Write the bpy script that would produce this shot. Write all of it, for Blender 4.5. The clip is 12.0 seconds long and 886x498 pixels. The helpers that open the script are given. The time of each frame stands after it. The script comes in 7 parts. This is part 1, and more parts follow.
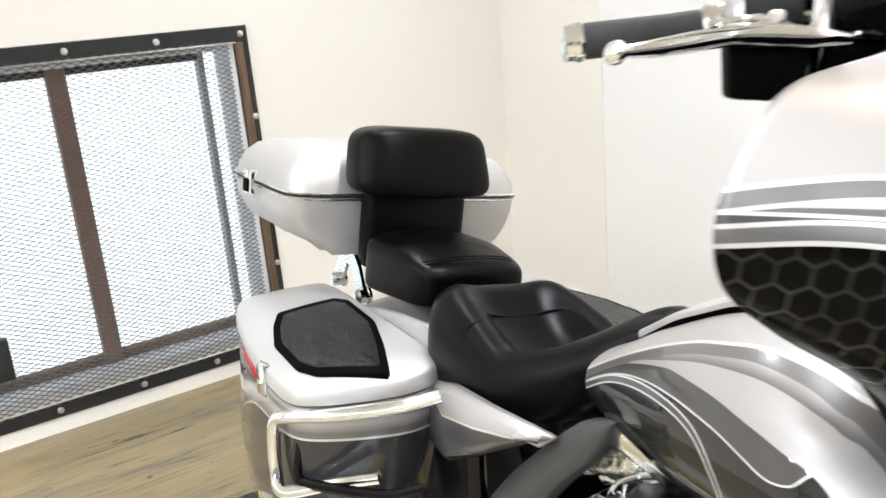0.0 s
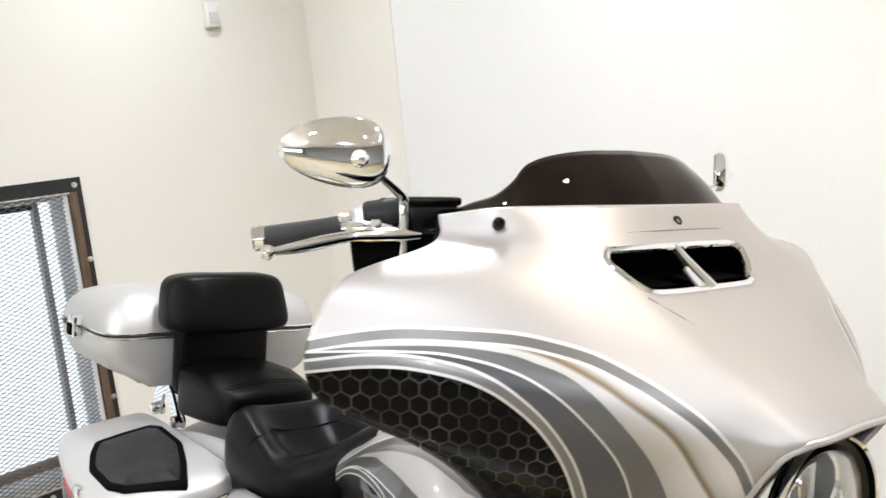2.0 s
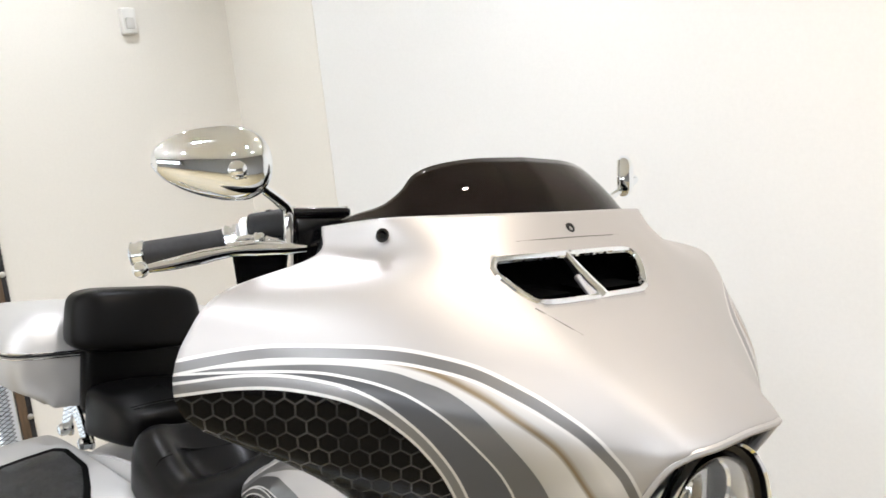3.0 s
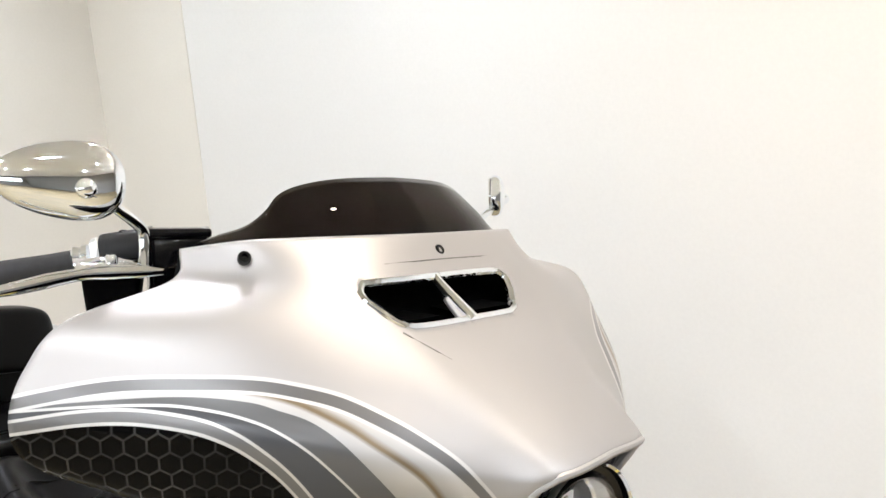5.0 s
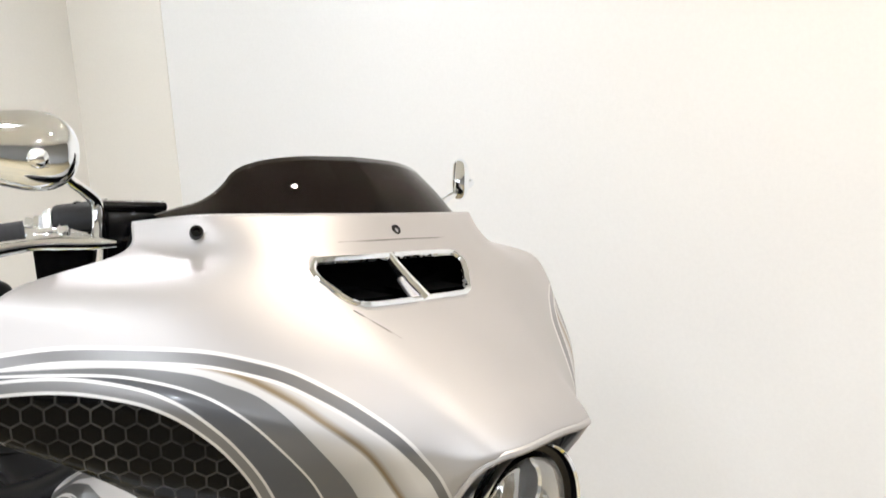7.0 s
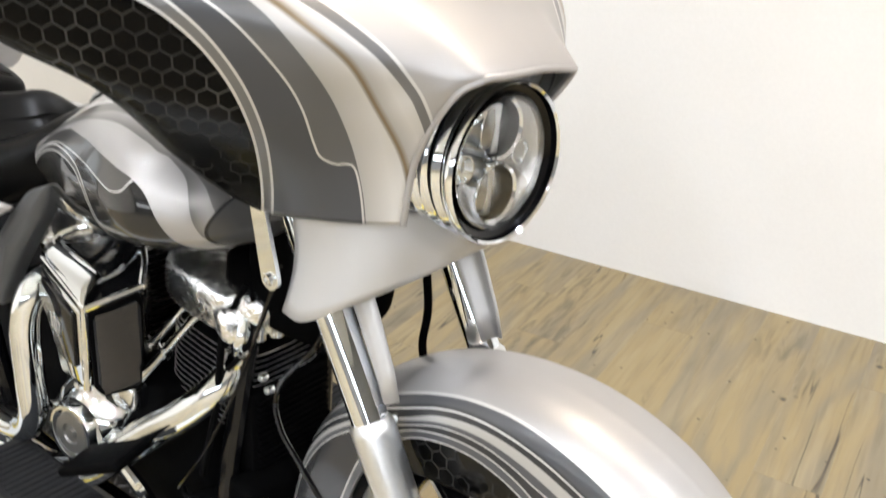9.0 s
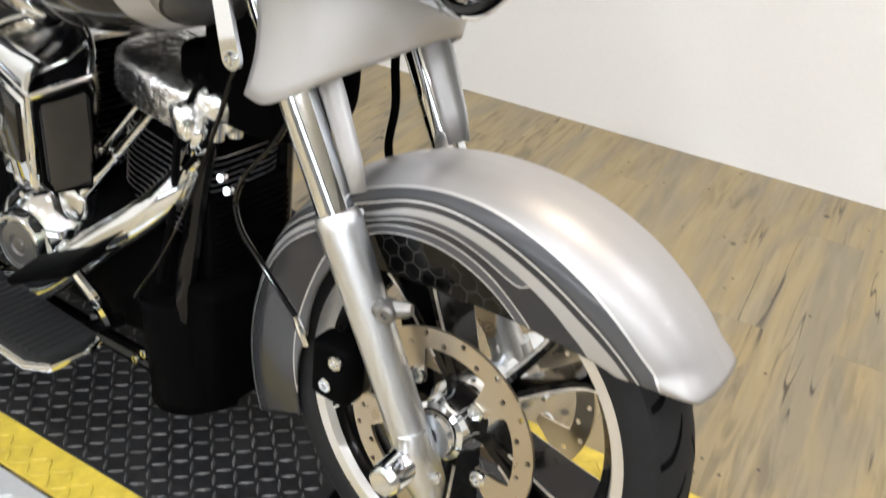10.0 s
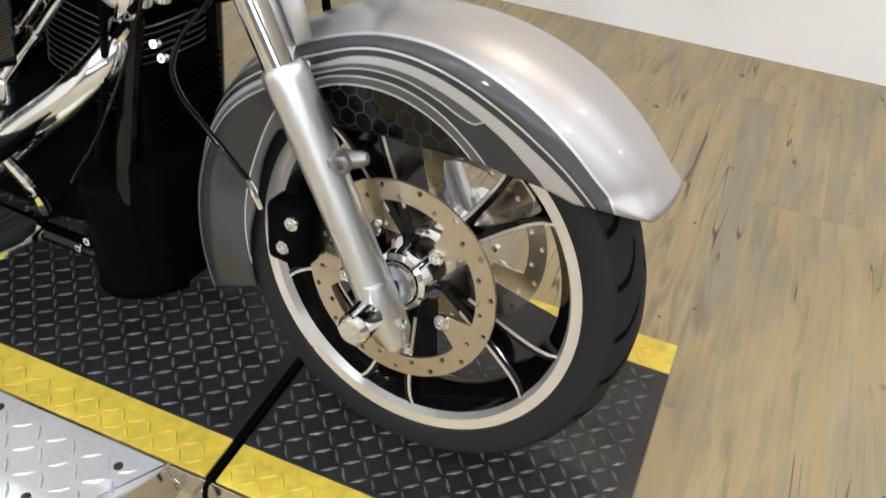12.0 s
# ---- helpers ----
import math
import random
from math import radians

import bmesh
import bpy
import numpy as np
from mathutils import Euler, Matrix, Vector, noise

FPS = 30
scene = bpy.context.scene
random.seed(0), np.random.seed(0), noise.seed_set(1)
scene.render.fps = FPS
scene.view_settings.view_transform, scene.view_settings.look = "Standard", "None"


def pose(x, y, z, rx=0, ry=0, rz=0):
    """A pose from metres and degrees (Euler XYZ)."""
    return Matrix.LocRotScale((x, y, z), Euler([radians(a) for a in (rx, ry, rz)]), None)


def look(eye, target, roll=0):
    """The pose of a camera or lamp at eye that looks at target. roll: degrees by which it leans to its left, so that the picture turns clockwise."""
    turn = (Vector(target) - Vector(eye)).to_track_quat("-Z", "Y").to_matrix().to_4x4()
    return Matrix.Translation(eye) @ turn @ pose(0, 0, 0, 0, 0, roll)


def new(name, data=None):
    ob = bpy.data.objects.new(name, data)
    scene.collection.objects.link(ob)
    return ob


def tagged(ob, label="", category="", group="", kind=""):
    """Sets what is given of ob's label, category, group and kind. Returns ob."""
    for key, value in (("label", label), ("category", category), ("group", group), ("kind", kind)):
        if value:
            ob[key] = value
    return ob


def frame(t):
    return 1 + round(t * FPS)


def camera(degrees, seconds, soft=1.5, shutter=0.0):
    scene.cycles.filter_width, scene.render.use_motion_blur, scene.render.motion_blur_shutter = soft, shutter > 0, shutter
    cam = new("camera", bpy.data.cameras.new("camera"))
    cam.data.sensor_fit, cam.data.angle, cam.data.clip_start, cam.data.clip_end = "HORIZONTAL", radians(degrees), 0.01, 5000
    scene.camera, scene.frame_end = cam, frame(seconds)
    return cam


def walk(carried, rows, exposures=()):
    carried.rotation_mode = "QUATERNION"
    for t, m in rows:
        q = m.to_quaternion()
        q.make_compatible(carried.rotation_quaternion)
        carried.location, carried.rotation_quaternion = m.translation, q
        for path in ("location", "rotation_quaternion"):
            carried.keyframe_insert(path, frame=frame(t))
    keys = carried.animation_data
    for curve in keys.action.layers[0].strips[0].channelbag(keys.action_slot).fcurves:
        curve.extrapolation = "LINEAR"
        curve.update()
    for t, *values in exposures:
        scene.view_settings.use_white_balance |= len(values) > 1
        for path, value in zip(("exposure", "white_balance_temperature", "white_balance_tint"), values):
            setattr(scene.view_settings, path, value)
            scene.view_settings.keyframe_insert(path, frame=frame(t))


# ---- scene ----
cam = camera(55.2, 12.0, shutter=0.4)
PATH = [
    (0, (0.352, 0.348, 1.333), (-1.246, 1.407, 0.76), -5.0),
    (0.5, (0.561, 0.348, 1.357), (-1.091, 1.352, 0.845), -5.8),
    (1, (0.639, 0.261, 1.398), (-0.861, 1.523, 1.0), -6.6),
    (1.5, (0.706, 0.205, 1.42), (-0.726, 1.558, 1.074), -5.7),
    (2, (0.748, 0.288, 1.429), (-0.688, 1.64, 1.095), -5.7),
    (2.5, (0.767, 0.344, 1.427), (-0.629, 1.734, 1.083), -6.4),
    (3, (0.774, 0.355, 1.425), (-0.566, 1.8, 1.089), -6.2),
    (3.2, (0.779, 0.354, 1.424), (-0.534, 1.826, 1.096), -6.3),
    (5, (0.772, 0.38, 1.432), (-0.347, 2.004, 1.097), -4.8),
    (5.5, (0.792, 0.384, 1.425), (-0.314, 2.018, 1.101), -4.7),
    (6, (0.79, 0.393, 1.425), (-0.282, 2.04, 1.054), -3.9),
    (6.5, (0.784, 0.383, 1.429), (-0.261, 2.055, 1.098), -4.0),
    (6.7, (0.798, 0.389, 1.429), (-0.266, 2.049, 1.095), -3.7),
    (8.3, (0.804, 0.381, 1.352), (-0.216, 1.953, 0.655), -1.9),
    (8.5, (0.81, 0.374, 1.335), (-0.218, 1.923, 0.598), -1.5),
    (9, (0.818, 0.365, 1.285), (-0.154, 1.868, 0.393), 0.2),
    (9.5, (0.816, 0.355, 1.232), (-0.067, 1.837, 0.219), 1.8),
    (10, (0.813, 0.327, 1.171), (0.025, 1.778, 0.043), 3.6),
    (10.5, (0.805, 0.283, 1.112), (0.182, 1.733, -0.116), 5.2),
    (11, (0.8, 0.248, 1.071), (0.265, 1.692, -0.205), 5.5),
    (11.5, (0.799, 0.232, 1.061), (0.291, 1.672, -0.231), 5.2),
    (12, (0.801, 0.253, 1.112), (0.249, 1.682, -0.174), 3.6),
]
EXPOSURES = ((0.0, 0.40), (1.0, 0.27), (2.5, 0.14), (6.5, 0.10), (8.5, 0.16), (9.0, 0.25), (9.5, 0.20), (10.5, -0.03), (12.0, -0.13))
walk(cam, [(t, look(eye, target, roll)) for t, eye, target, roll in PATH], EXPOSURES)

# ---- world and lamps ----
world = bpy.data.worlds.new("world")
scene.world = world
world.use_nodes = True
sky = world.node_tree.nodes.new("ShaderNodeTexSky")
sky.sky_type, sky.sun_disc, sky.sun_elevation, sky.sun_rotation = "NISHITA", False, radians(35), radians(40)
back = world.node_tree.nodes["Background"]
back.inputs["Strength"].default_value = 0.10
world.node_tree.links.new(sky.outputs[0], back.inputs["Color"])

CEIL = 2.75
FLOOR = -0.061
WALL_X, WALL_Y = -2.755, 2.825


def lamp(x, y, power, size=0.07, colour=(1.0, 0.965, 0.94), z=CEIL - 0.03):
    data = bpy.data.lights.new("ceiling_spot_light", "AREA")
    data.shape, data.size, data.energy, data.color = "DISK", size, power, colour
    data.spread = radians(150)
    ob = new("ceiling_spot_light", data)
    ob.matrix_world = pose(x, y, z)
    return ob


ROWS = {1.85: 19, 0.2: 10, -1.5: 40, -3.6: 40}
COLUMNS = {-2.1: 0.6, -0.75: 0.8, 0.65: 1.0, 2.05: 1.2, 3.45: 1.5}
LAMPS = [(x, y) for y in ROWS for x in COLUMNS]
WARM, COOL = (1.0, 0.86, 0.72), (0.945, 0.99, 1.075)
for lx, ly in LAMPS:
    lamp(lx, ly, 0.98 * ROWS[ly] * (0.62 if lx < -2 else 1.0 if ly > 0 else COLUMNS[lx]), colour=WARM if (lx, ly) == (0.65, 1.85) else COOL)


# ---- materials ----
def mat(name, colour, rough=0.5, metal=0.0, grain=0.0, scale=40.0, bump=0.0, coat=0.0, rvar=0.0, coarse=4.0, stretch=None, spec=0.5):
    m = bpy.data.materials.new(name)
    m.use_nodes = True
    n, l = m.node_tree.nodes, m.node_tree.links
    b = n["Principled BSDF"]
    b.inputs["Base Color"].default_value = (*colour, 1)
    b.inputs["Roughness"].default_value = rough
    b.inputs["Metallic"].default_value = metal
    b.inputs["Coat Weight"].default_value = coat
    b.inputs["Specular IOR Level"].default_value = spec
    b.inputs["Coat Roughness"].default_value = 0.06
    if grain or bump or rvar:
        tc = n.new("ShaderNodeTexCoord")
        mp = n.new("ShaderNodeMapping")
        mp.inputs["Scale"].default_value = stretch or (1, 1, 1)
        l.new(tc.outputs["Object"], mp.inputs["Vector"])
        fine, big = n.new("ShaderNodeTexNoise"), n.new("ShaderNodeTexNoise")
        fine.inputs["Scale"].default_value, fine.inputs["Detail"].default_value = scale, 6
        big.inputs["Scale"].default_value, big.inputs["Detail"].default_value = coarse, 3
        l.new(mp.outputs[0], fine.inputs["Vector"])
        l.new(mp.outputs[0], big.inputs["Vector"])
        mix = n.new("ShaderNodeMath")
        mix.operation = "ADD"
        l.new(fine.outputs["Fac"], mix.inputs[0])
        l.new(big.outputs["Fac"], mix.inputs[1])
        if grain:
            ramp = n.new("ShaderNodeMapRange")
            ramp.inputs["From Min"].default_value, ramp.inputs["From Max"].default_value = 0.6, 1.4
            ramp.inputs["To Min"].default_value, ramp.inputs["To Max"].default_value = 1 - grain, 1 + grain
            l.new(mix.outputs[0], ramp.inputs["Value"])
            mul = n.new("ShaderNodeVectorMath")
            mul.operation = "SCALE"
            mul.inputs[0].default_value = colour
            l.new(ramp.outputs[0], mul.inputs["Scale"])
            l.new(mul.outputs[0], b.inputs["Base Color"])
        if rvar:
            rr = n.new("ShaderNodeMapRange")
            rr.inputs["From Min"].default_value, rr.inputs["From Max"].default_value = 0.6, 1.4
            rr.inputs["To Min"].default_value, rr.inputs["To Max"].default_value = max(0.02, rough - rvar), rough + rvar
            l.new(mix.outputs[0], rr.inputs["Value"])
            l.new(rr.outputs[0], b.inputs["Roughness"])
        if bump:
            bp = n.new("ShaderNodeBump")
            bp.inputs["Strength"].default_value, bp.inputs["Distance"].default_value = bump, 0.002
            l.new(fine.outputs["Fac"], bp.inputs["Height"])
            l.new(bp.outputs[0], b.inputs["Normal"])
    return m


SILVER_C = (0.385, 0.372, 0.362)
DARK_C = (0.075, 0.077, 0.082)
GREY_C = (0.17, 0.168, 0.168)
SILVER = mat("silver_paint", SILVER_C, 0.46, 0.58, grain=0.03, scale=600, coat=0.1, rvar=0.03, coarse=8)
GLOSSY = mat("clear_coated_silver_paint", (0.49, 0.485, 0.48), 0.48, 0.58, grain=0.03, scale=600, coat=0.22, rvar=0.03, coarse=8)
CHROME = mat("chrome", (0.88, 0.915, 0.955), 0.045, 1.0, rvar=0.025, grain=0.02, scale=30)
CHROMEC = mat("cast_chrome", (0.90, 0.92, 0.95), 0.15, 1.0, grain=0.03, scale=34, bump=1.0, rvar=0.05)
ALU = mat("satin_aluminium", (0.72, 0.735, 0.75), 0.33, 1.0, grain=0.05, scale=220, rvar=0.06)
MACH = mat("machined_aluminium", (0.80, 0.785, 0.76), 0.30, 0.85, grain=0.02, scale=60, rvar=0.04)
STEEL = mat("brake_disc_steel", (0.60, 0.53, 0.42), 0.30, 1.0, grain=0.04, scale=30, rvar=0.05)
BLACK = mat("gloss_black", (0.0025, 0.0025, 0.0028), 0.12, 0.0, grain=0.1, scale=50, coat=0.15, rvar=0.03, spec=0.25)
SATIN = mat("satin_black", (0.002, 0.002, 0.0021), 0.55, 0.0, grain=0.15, scale=120, bump=0.08, rvar=0.08, spec=0.015)
MATTE = mat("matte_black", (0.0015, 0.0015, 0.0015), 0.8, 0.0, grain=0.2, scale=90, bump=0.1, spec=0.01)
LEATHER = mat("black_leather", (0.0018, 0.0017, 0.0017), 0.33, 0.0, grain=0.15, scale=220, bump=0.07, rvar=0.05, spec=0.10)
SPEAKER = mat("speaker_mesh", (0.005, 0.005, 0.0055), 0.30, 0.0, grain=0.5, scale=420, bump=0.5, rvar=0.15, spec=0.25)
CRINKLE = mat("wrinkled_chrome", (0.93, 0.94, 0.95), 0.24, 1.0, grain=0.03, scale=40, bump=4.0, rvar=0.05)
TITAN = mat("dark_titanium", (0.22, 0.215, 0.205), 0.32, 0.85, grain=0.05, scale=60, rvar=0.05)
BRONZE = mat("bronze_wire_mesh", (0.16, 0.14, 0.115), 0.42, 0.7, grain=0.1, scale=200)
PANEL = mat("dark_grey_panel", (0.040, 0.040, 0.040), 0.45, 0.0, grain=0.1, scale=150, bump=0.1, spec=0.45)
LINING = mat("white_painted_lining", (0.74, 0.76, 0.79), 0.5, 0.0, grain=0.10, scale=14, bump=0.1, coarse=3)
SEAM = mat("shadowed_silver_seam", (0.20, 0.19, 0.18), 0.5, 0.4, grain=0.05, scale=60)
STILE = mat("grey_sash_metal", (0.36, 0.37, 0.39), 0.4, 0.3, grain=0.1, scale=40)
BOWL = mat("reflector_bowl", (0.40, 0.39, 0.37), 0.22, 0.9, grain=0.02, scale=60, rvar=0.04)
RUBBER = mat("tyre_rubber", (0.017, 0.017, 0.0175), 0.62, 0.0, grain=0.18, scale=90, bump=0.12, rvar=0.06, spec=0.1)
GRIPR = mat("grip_rubber", (0.045, 0.045, 0.047), 0.6, 0.0, grain=0.1, scale=150, bump=0.2, spec=0.12)
GROOVE = mat("tread_groove_black", (0.002, 0.002, 0.002), 0.9, spec=0.05)
GREYPL = mat("grey_plastic", (0.020, 0.0205, 0.021), 0.5, 0.0, grain=0.1, scale=150, bump=0.1, spec=0.2)
RED = mat("red_reflector", (0.45, 0.015, 0.02), 0.15, 0.0, grain=0.15, scale=200)
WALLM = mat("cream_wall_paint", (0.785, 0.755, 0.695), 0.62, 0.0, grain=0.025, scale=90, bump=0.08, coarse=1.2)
# for walls out of view: darkness put into the colour, so chrome reflects dark
WALLD = mat("unseen_wall_dark_grey", (0.26, 0.255, 0.25), 0.6, 0.0, grain=0.05, scale=40, coarse=1.0)
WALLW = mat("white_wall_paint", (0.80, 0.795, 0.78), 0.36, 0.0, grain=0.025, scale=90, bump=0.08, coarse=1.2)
CEILM = mat("ceiling_paint", (0.78, 0.76, 0.72), 0.7, 0.0, grain=0.03, scale=60)
IRON = mat("black_iron_frame", (0.028, 0.028, 0.03), 0.45, 0.2, grain=0.25, scale=60, bump=0.15, rvar=0.1, spec=0.3)
WIRE = mat("expanded_wire_mesh", (0.13, 0.13, 0.135), 0.5, 0.4, grain=0.2, scale=80)
JAMBWOOD = mat("worn_brown_wood", (0.12, 0.075, 0.042), 0.65, 0.0, grain=0.55, scale=26, bump=0.4, coarse=7, stretch=(3, 3, 0.4))
OLDWOOD = mat("worn_dark_wood", (0.13, 0.085, 0.05), 0.7, 0.0, grain=0.55, scale=45, bump=0.4, coarse=9, stretch=(6, 6, 1))
MULL = mat("brown_mullion", (0.20, 0.11, 0.07), 0.6, 0.0, grain=0.2, scale=50, bump=0.2, stretch=(5, 5, 1))
WHITEP = mat("white_plastic", (0.75, 0.74, 0.71), 0.4, 0.0, grain=0.03, scale=60)
SCREW = mat("zinc_screw", (0.62, 0.62, 0.60), 0.3, 1.0, grain=0.1, scale=200)
YELLOW = mat("yellow_safety_tape", (0.50, 0.375, 0.045), 0.42, 0.0, grain=0.32, scale=45, bump=0.15, coarse=11, rvar=0.10)
TREADBLK = mat("black_tread_plate", (0.017, 0.017, 0.0175), 0.36, 0.25, grain=0.5, scale=80, bump=0.2, coarse=10, rvar=0.1)
TREADSIL = mat("silver_tread_plate", (0.60, 0.61, 0.62), 0.34, 0.55, grain=0.08, scale=120, coarse=9, rvar=0.08)
SKIRT = mat("polished_skirt_plate", (0.72, 0.70, 0.67), 0.16, 1.0, grain=0.05, scale=60, rvar=0.06)


def glass(name, colour=(1, 1, 1), rough=0.0, ior=1.45):
    m = mat(name, colour, rough)
    b = m.node_tree.nodes["Principled BSDF"]
    b.inputs["Transmission Weight"].default_value, b.inputs["IOR"].default_value = 1.0, ior
    return m


CLEAR = glass("clear_glass")
SMOKE = glass("smoked_screen_plastic", (0.020, 0.014, 0.012), 0.02, 1.2)
MIRROR = mat("mirror_glass", (0.92, 0.92, 0.92), 0.01, 1.0)


def glow(name, colour, strength):
    m = bpy.data.materials.new(name)
    m.use_nodes = True
    n, l = m.node_tree.nodes, m.node_tree.links
    e = n.new("ShaderNodeEmission")
    e.inputs["Color"].default_value, e.inputs["Strength"].default_value = (*colour, 1), strength
    l.new(e.outputs[0], n["Material Output"].inputs["Surface"])
    return m


OUTSIDE = glow("overcast_outside", (0.90, 0.96, 1.0), 1.35)
DAYLIGHT = glow("daylight_outside", (0.93, 0.97, 1.0), 5.0)


def wood_floor():
    """Printed weathered oak: tan and taupe patches, dark brushed mottling, hairline cracks and knots."""
    m = bpy.data.materials.new("weathered_oak_vinyl")
    m.use_nodes = True
    n, l = m.node_tree.nodes, m.node_tree.links
    b = n["Principled BSDF"]
    tc, info = n.new("ShaderNodeTexCoord"), n.new("ShaderNodeObjectInfo")
    off = n.new("ShaderNodeVectorMath")
    off.operation = "SCALE"
    off.inputs[0].default_value = (7.3, 13.1, 3.7)
    l.new(info.outputs["Random"], off.inputs["Scale"])
    add = n.new("ShaderNodeVectorMath")
    l.new(tc.outputs["Object"], add.inputs[0])
    l.new(off.outputs[0], add.inputs[1])

    def noise(sx, sy, detail, distortion=0.0):
        mp, t = n.new("ShaderNodeMapping"), n.new("ShaderNodeTexNoise")
        mp.inputs["Scale"].default_value = (sx, sy, 1)
        l.new(add.outputs[0], mp.inputs["Vector"])
        l.new(mp.outputs[0], t.inputs["Vector"])
        t.inputs["Scale"].default_value, t.inputs["Detail"].default_value, t.inputs["Distortion"].default_value = 1.0, detail, distortion
        return t.outputs["Fac"]

    def span(v, a, c, lo=0.0, hi=1.0):
        k = n.new("ShaderNodeMapRange")
        k.inputs["From Min"].default_value, k.inputs["From Max"].default_value = a, c
        k.inputs["To Min"].default_value, k.inputs["To Max"].default_value = lo, hi
        l.new(v, k.inputs["Value"])
        return k.outputs[0]

    def times(v, w):
        k = n.new("ShaderNodeMath")
        k.operation = "MULTIPLY"
        l.new(v, k.inputs[0])
        l.new(w, k.inputs[1])
        return k.outputs[0]

    def over(base, colour, factor):
        k = n.new("ShaderNodeMix")
        k.data_type = "RGBA"
        k.inputs["B"].default_value = (*colour, 1)
        l.new(factor, k.inputs["Factor"])
        if isinstance(base, tuple):
            k.inputs["A"].default_value = (*base, 1)
        else:
            l.new(base, k.inputs["A"])
        return k.outputs["Result"]

    patch = noise(8.0, 1.5, 4, 0.9)
    colour = over((0.250, 0.192, 0.098), (0.188, 0.156, 0.102), span(patch, 0.42, 0.60))
    colour = over(colour, (0.300, 0.245, 0.145), span(noise(22, 2.2, 5, 0.5), 0.52, 0.72, 0.0, 0.6))
    brush = noise(34, 5.0, 6, 1.2)
    mask = span(noise(4.2, 1.6, 2), 0.47, 0.64)
    colour = over(colour, (0.080, 0.062, 0.038), times(span(brush, 0.48, 0.66, 0.0, 0.75), mask))
    colour = over(colour, (0.100, 0.080, 0.050), span(noise(70, 3.5, 6), 0.52, 0.75, 0.0, 0.40))
    # cracks along the grain
    crack = noise(17, 0.9, 2, 0.2)
    ridge = n.new("ShaderNodeMath")
    ridge.operation = "ABSOLUTE"
    sub_ = n.new("ShaderNodeMath")
    sub_.operation, sub_.inputs[1].default_value = "SUBTRACT", 0.5
    l.new(crack, sub_.inputs[0])
    l.new(sub_.outputs[0], ridge.inputs[0])
    colour = over(colour, (0.027, 0.019, 0.012), times(span(ridge.outputs[0], 0.002, 0.009, 0.9, 0.0), span(noise(6, 2.4, 2), 0.52, 0.6)))
    # knots and worm holes
    for scale, lo, hi in ((6.5, 0.035, 0.085), (19.0, 0.05, 0.10)):
        vor = n.new("ShaderNodeTexVoronoi")
        vor.inputs["Scale"].default_value = scale
        l.new(add.outputs[0], vor.inputs["Vector"])
        sep = n.new("ShaderNodeSeparateColor")
        l.new(vor.outputs["Color"], sep.inputs[0])
        colour = over(colour, (0.024, 0.017, 0.011), times(span(vor.outputs["Distance"], lo, hi, 0.85, 0.0), span(sep.outputs[0], 0.62, 0.66)))
    l.new(colour, b.inputs["Base Color"])
    fine = noise(60, 7.0, 7)
    l.new(span(fine, 0.3, 0.7, 0.32, 0.52), b.inputs["Roughness"])
    bp = n.new("ShaderNodeBump")
    bp.inputs["Strength"].default_value, bp.inputs["Distance"].default_value = 0.22, 0.0015
    l.new(fine, bp.inputs["Height"])
    l.new(bp.outputs[0], b.inputs["Normal"])
    return m


OAK = wood_floor()


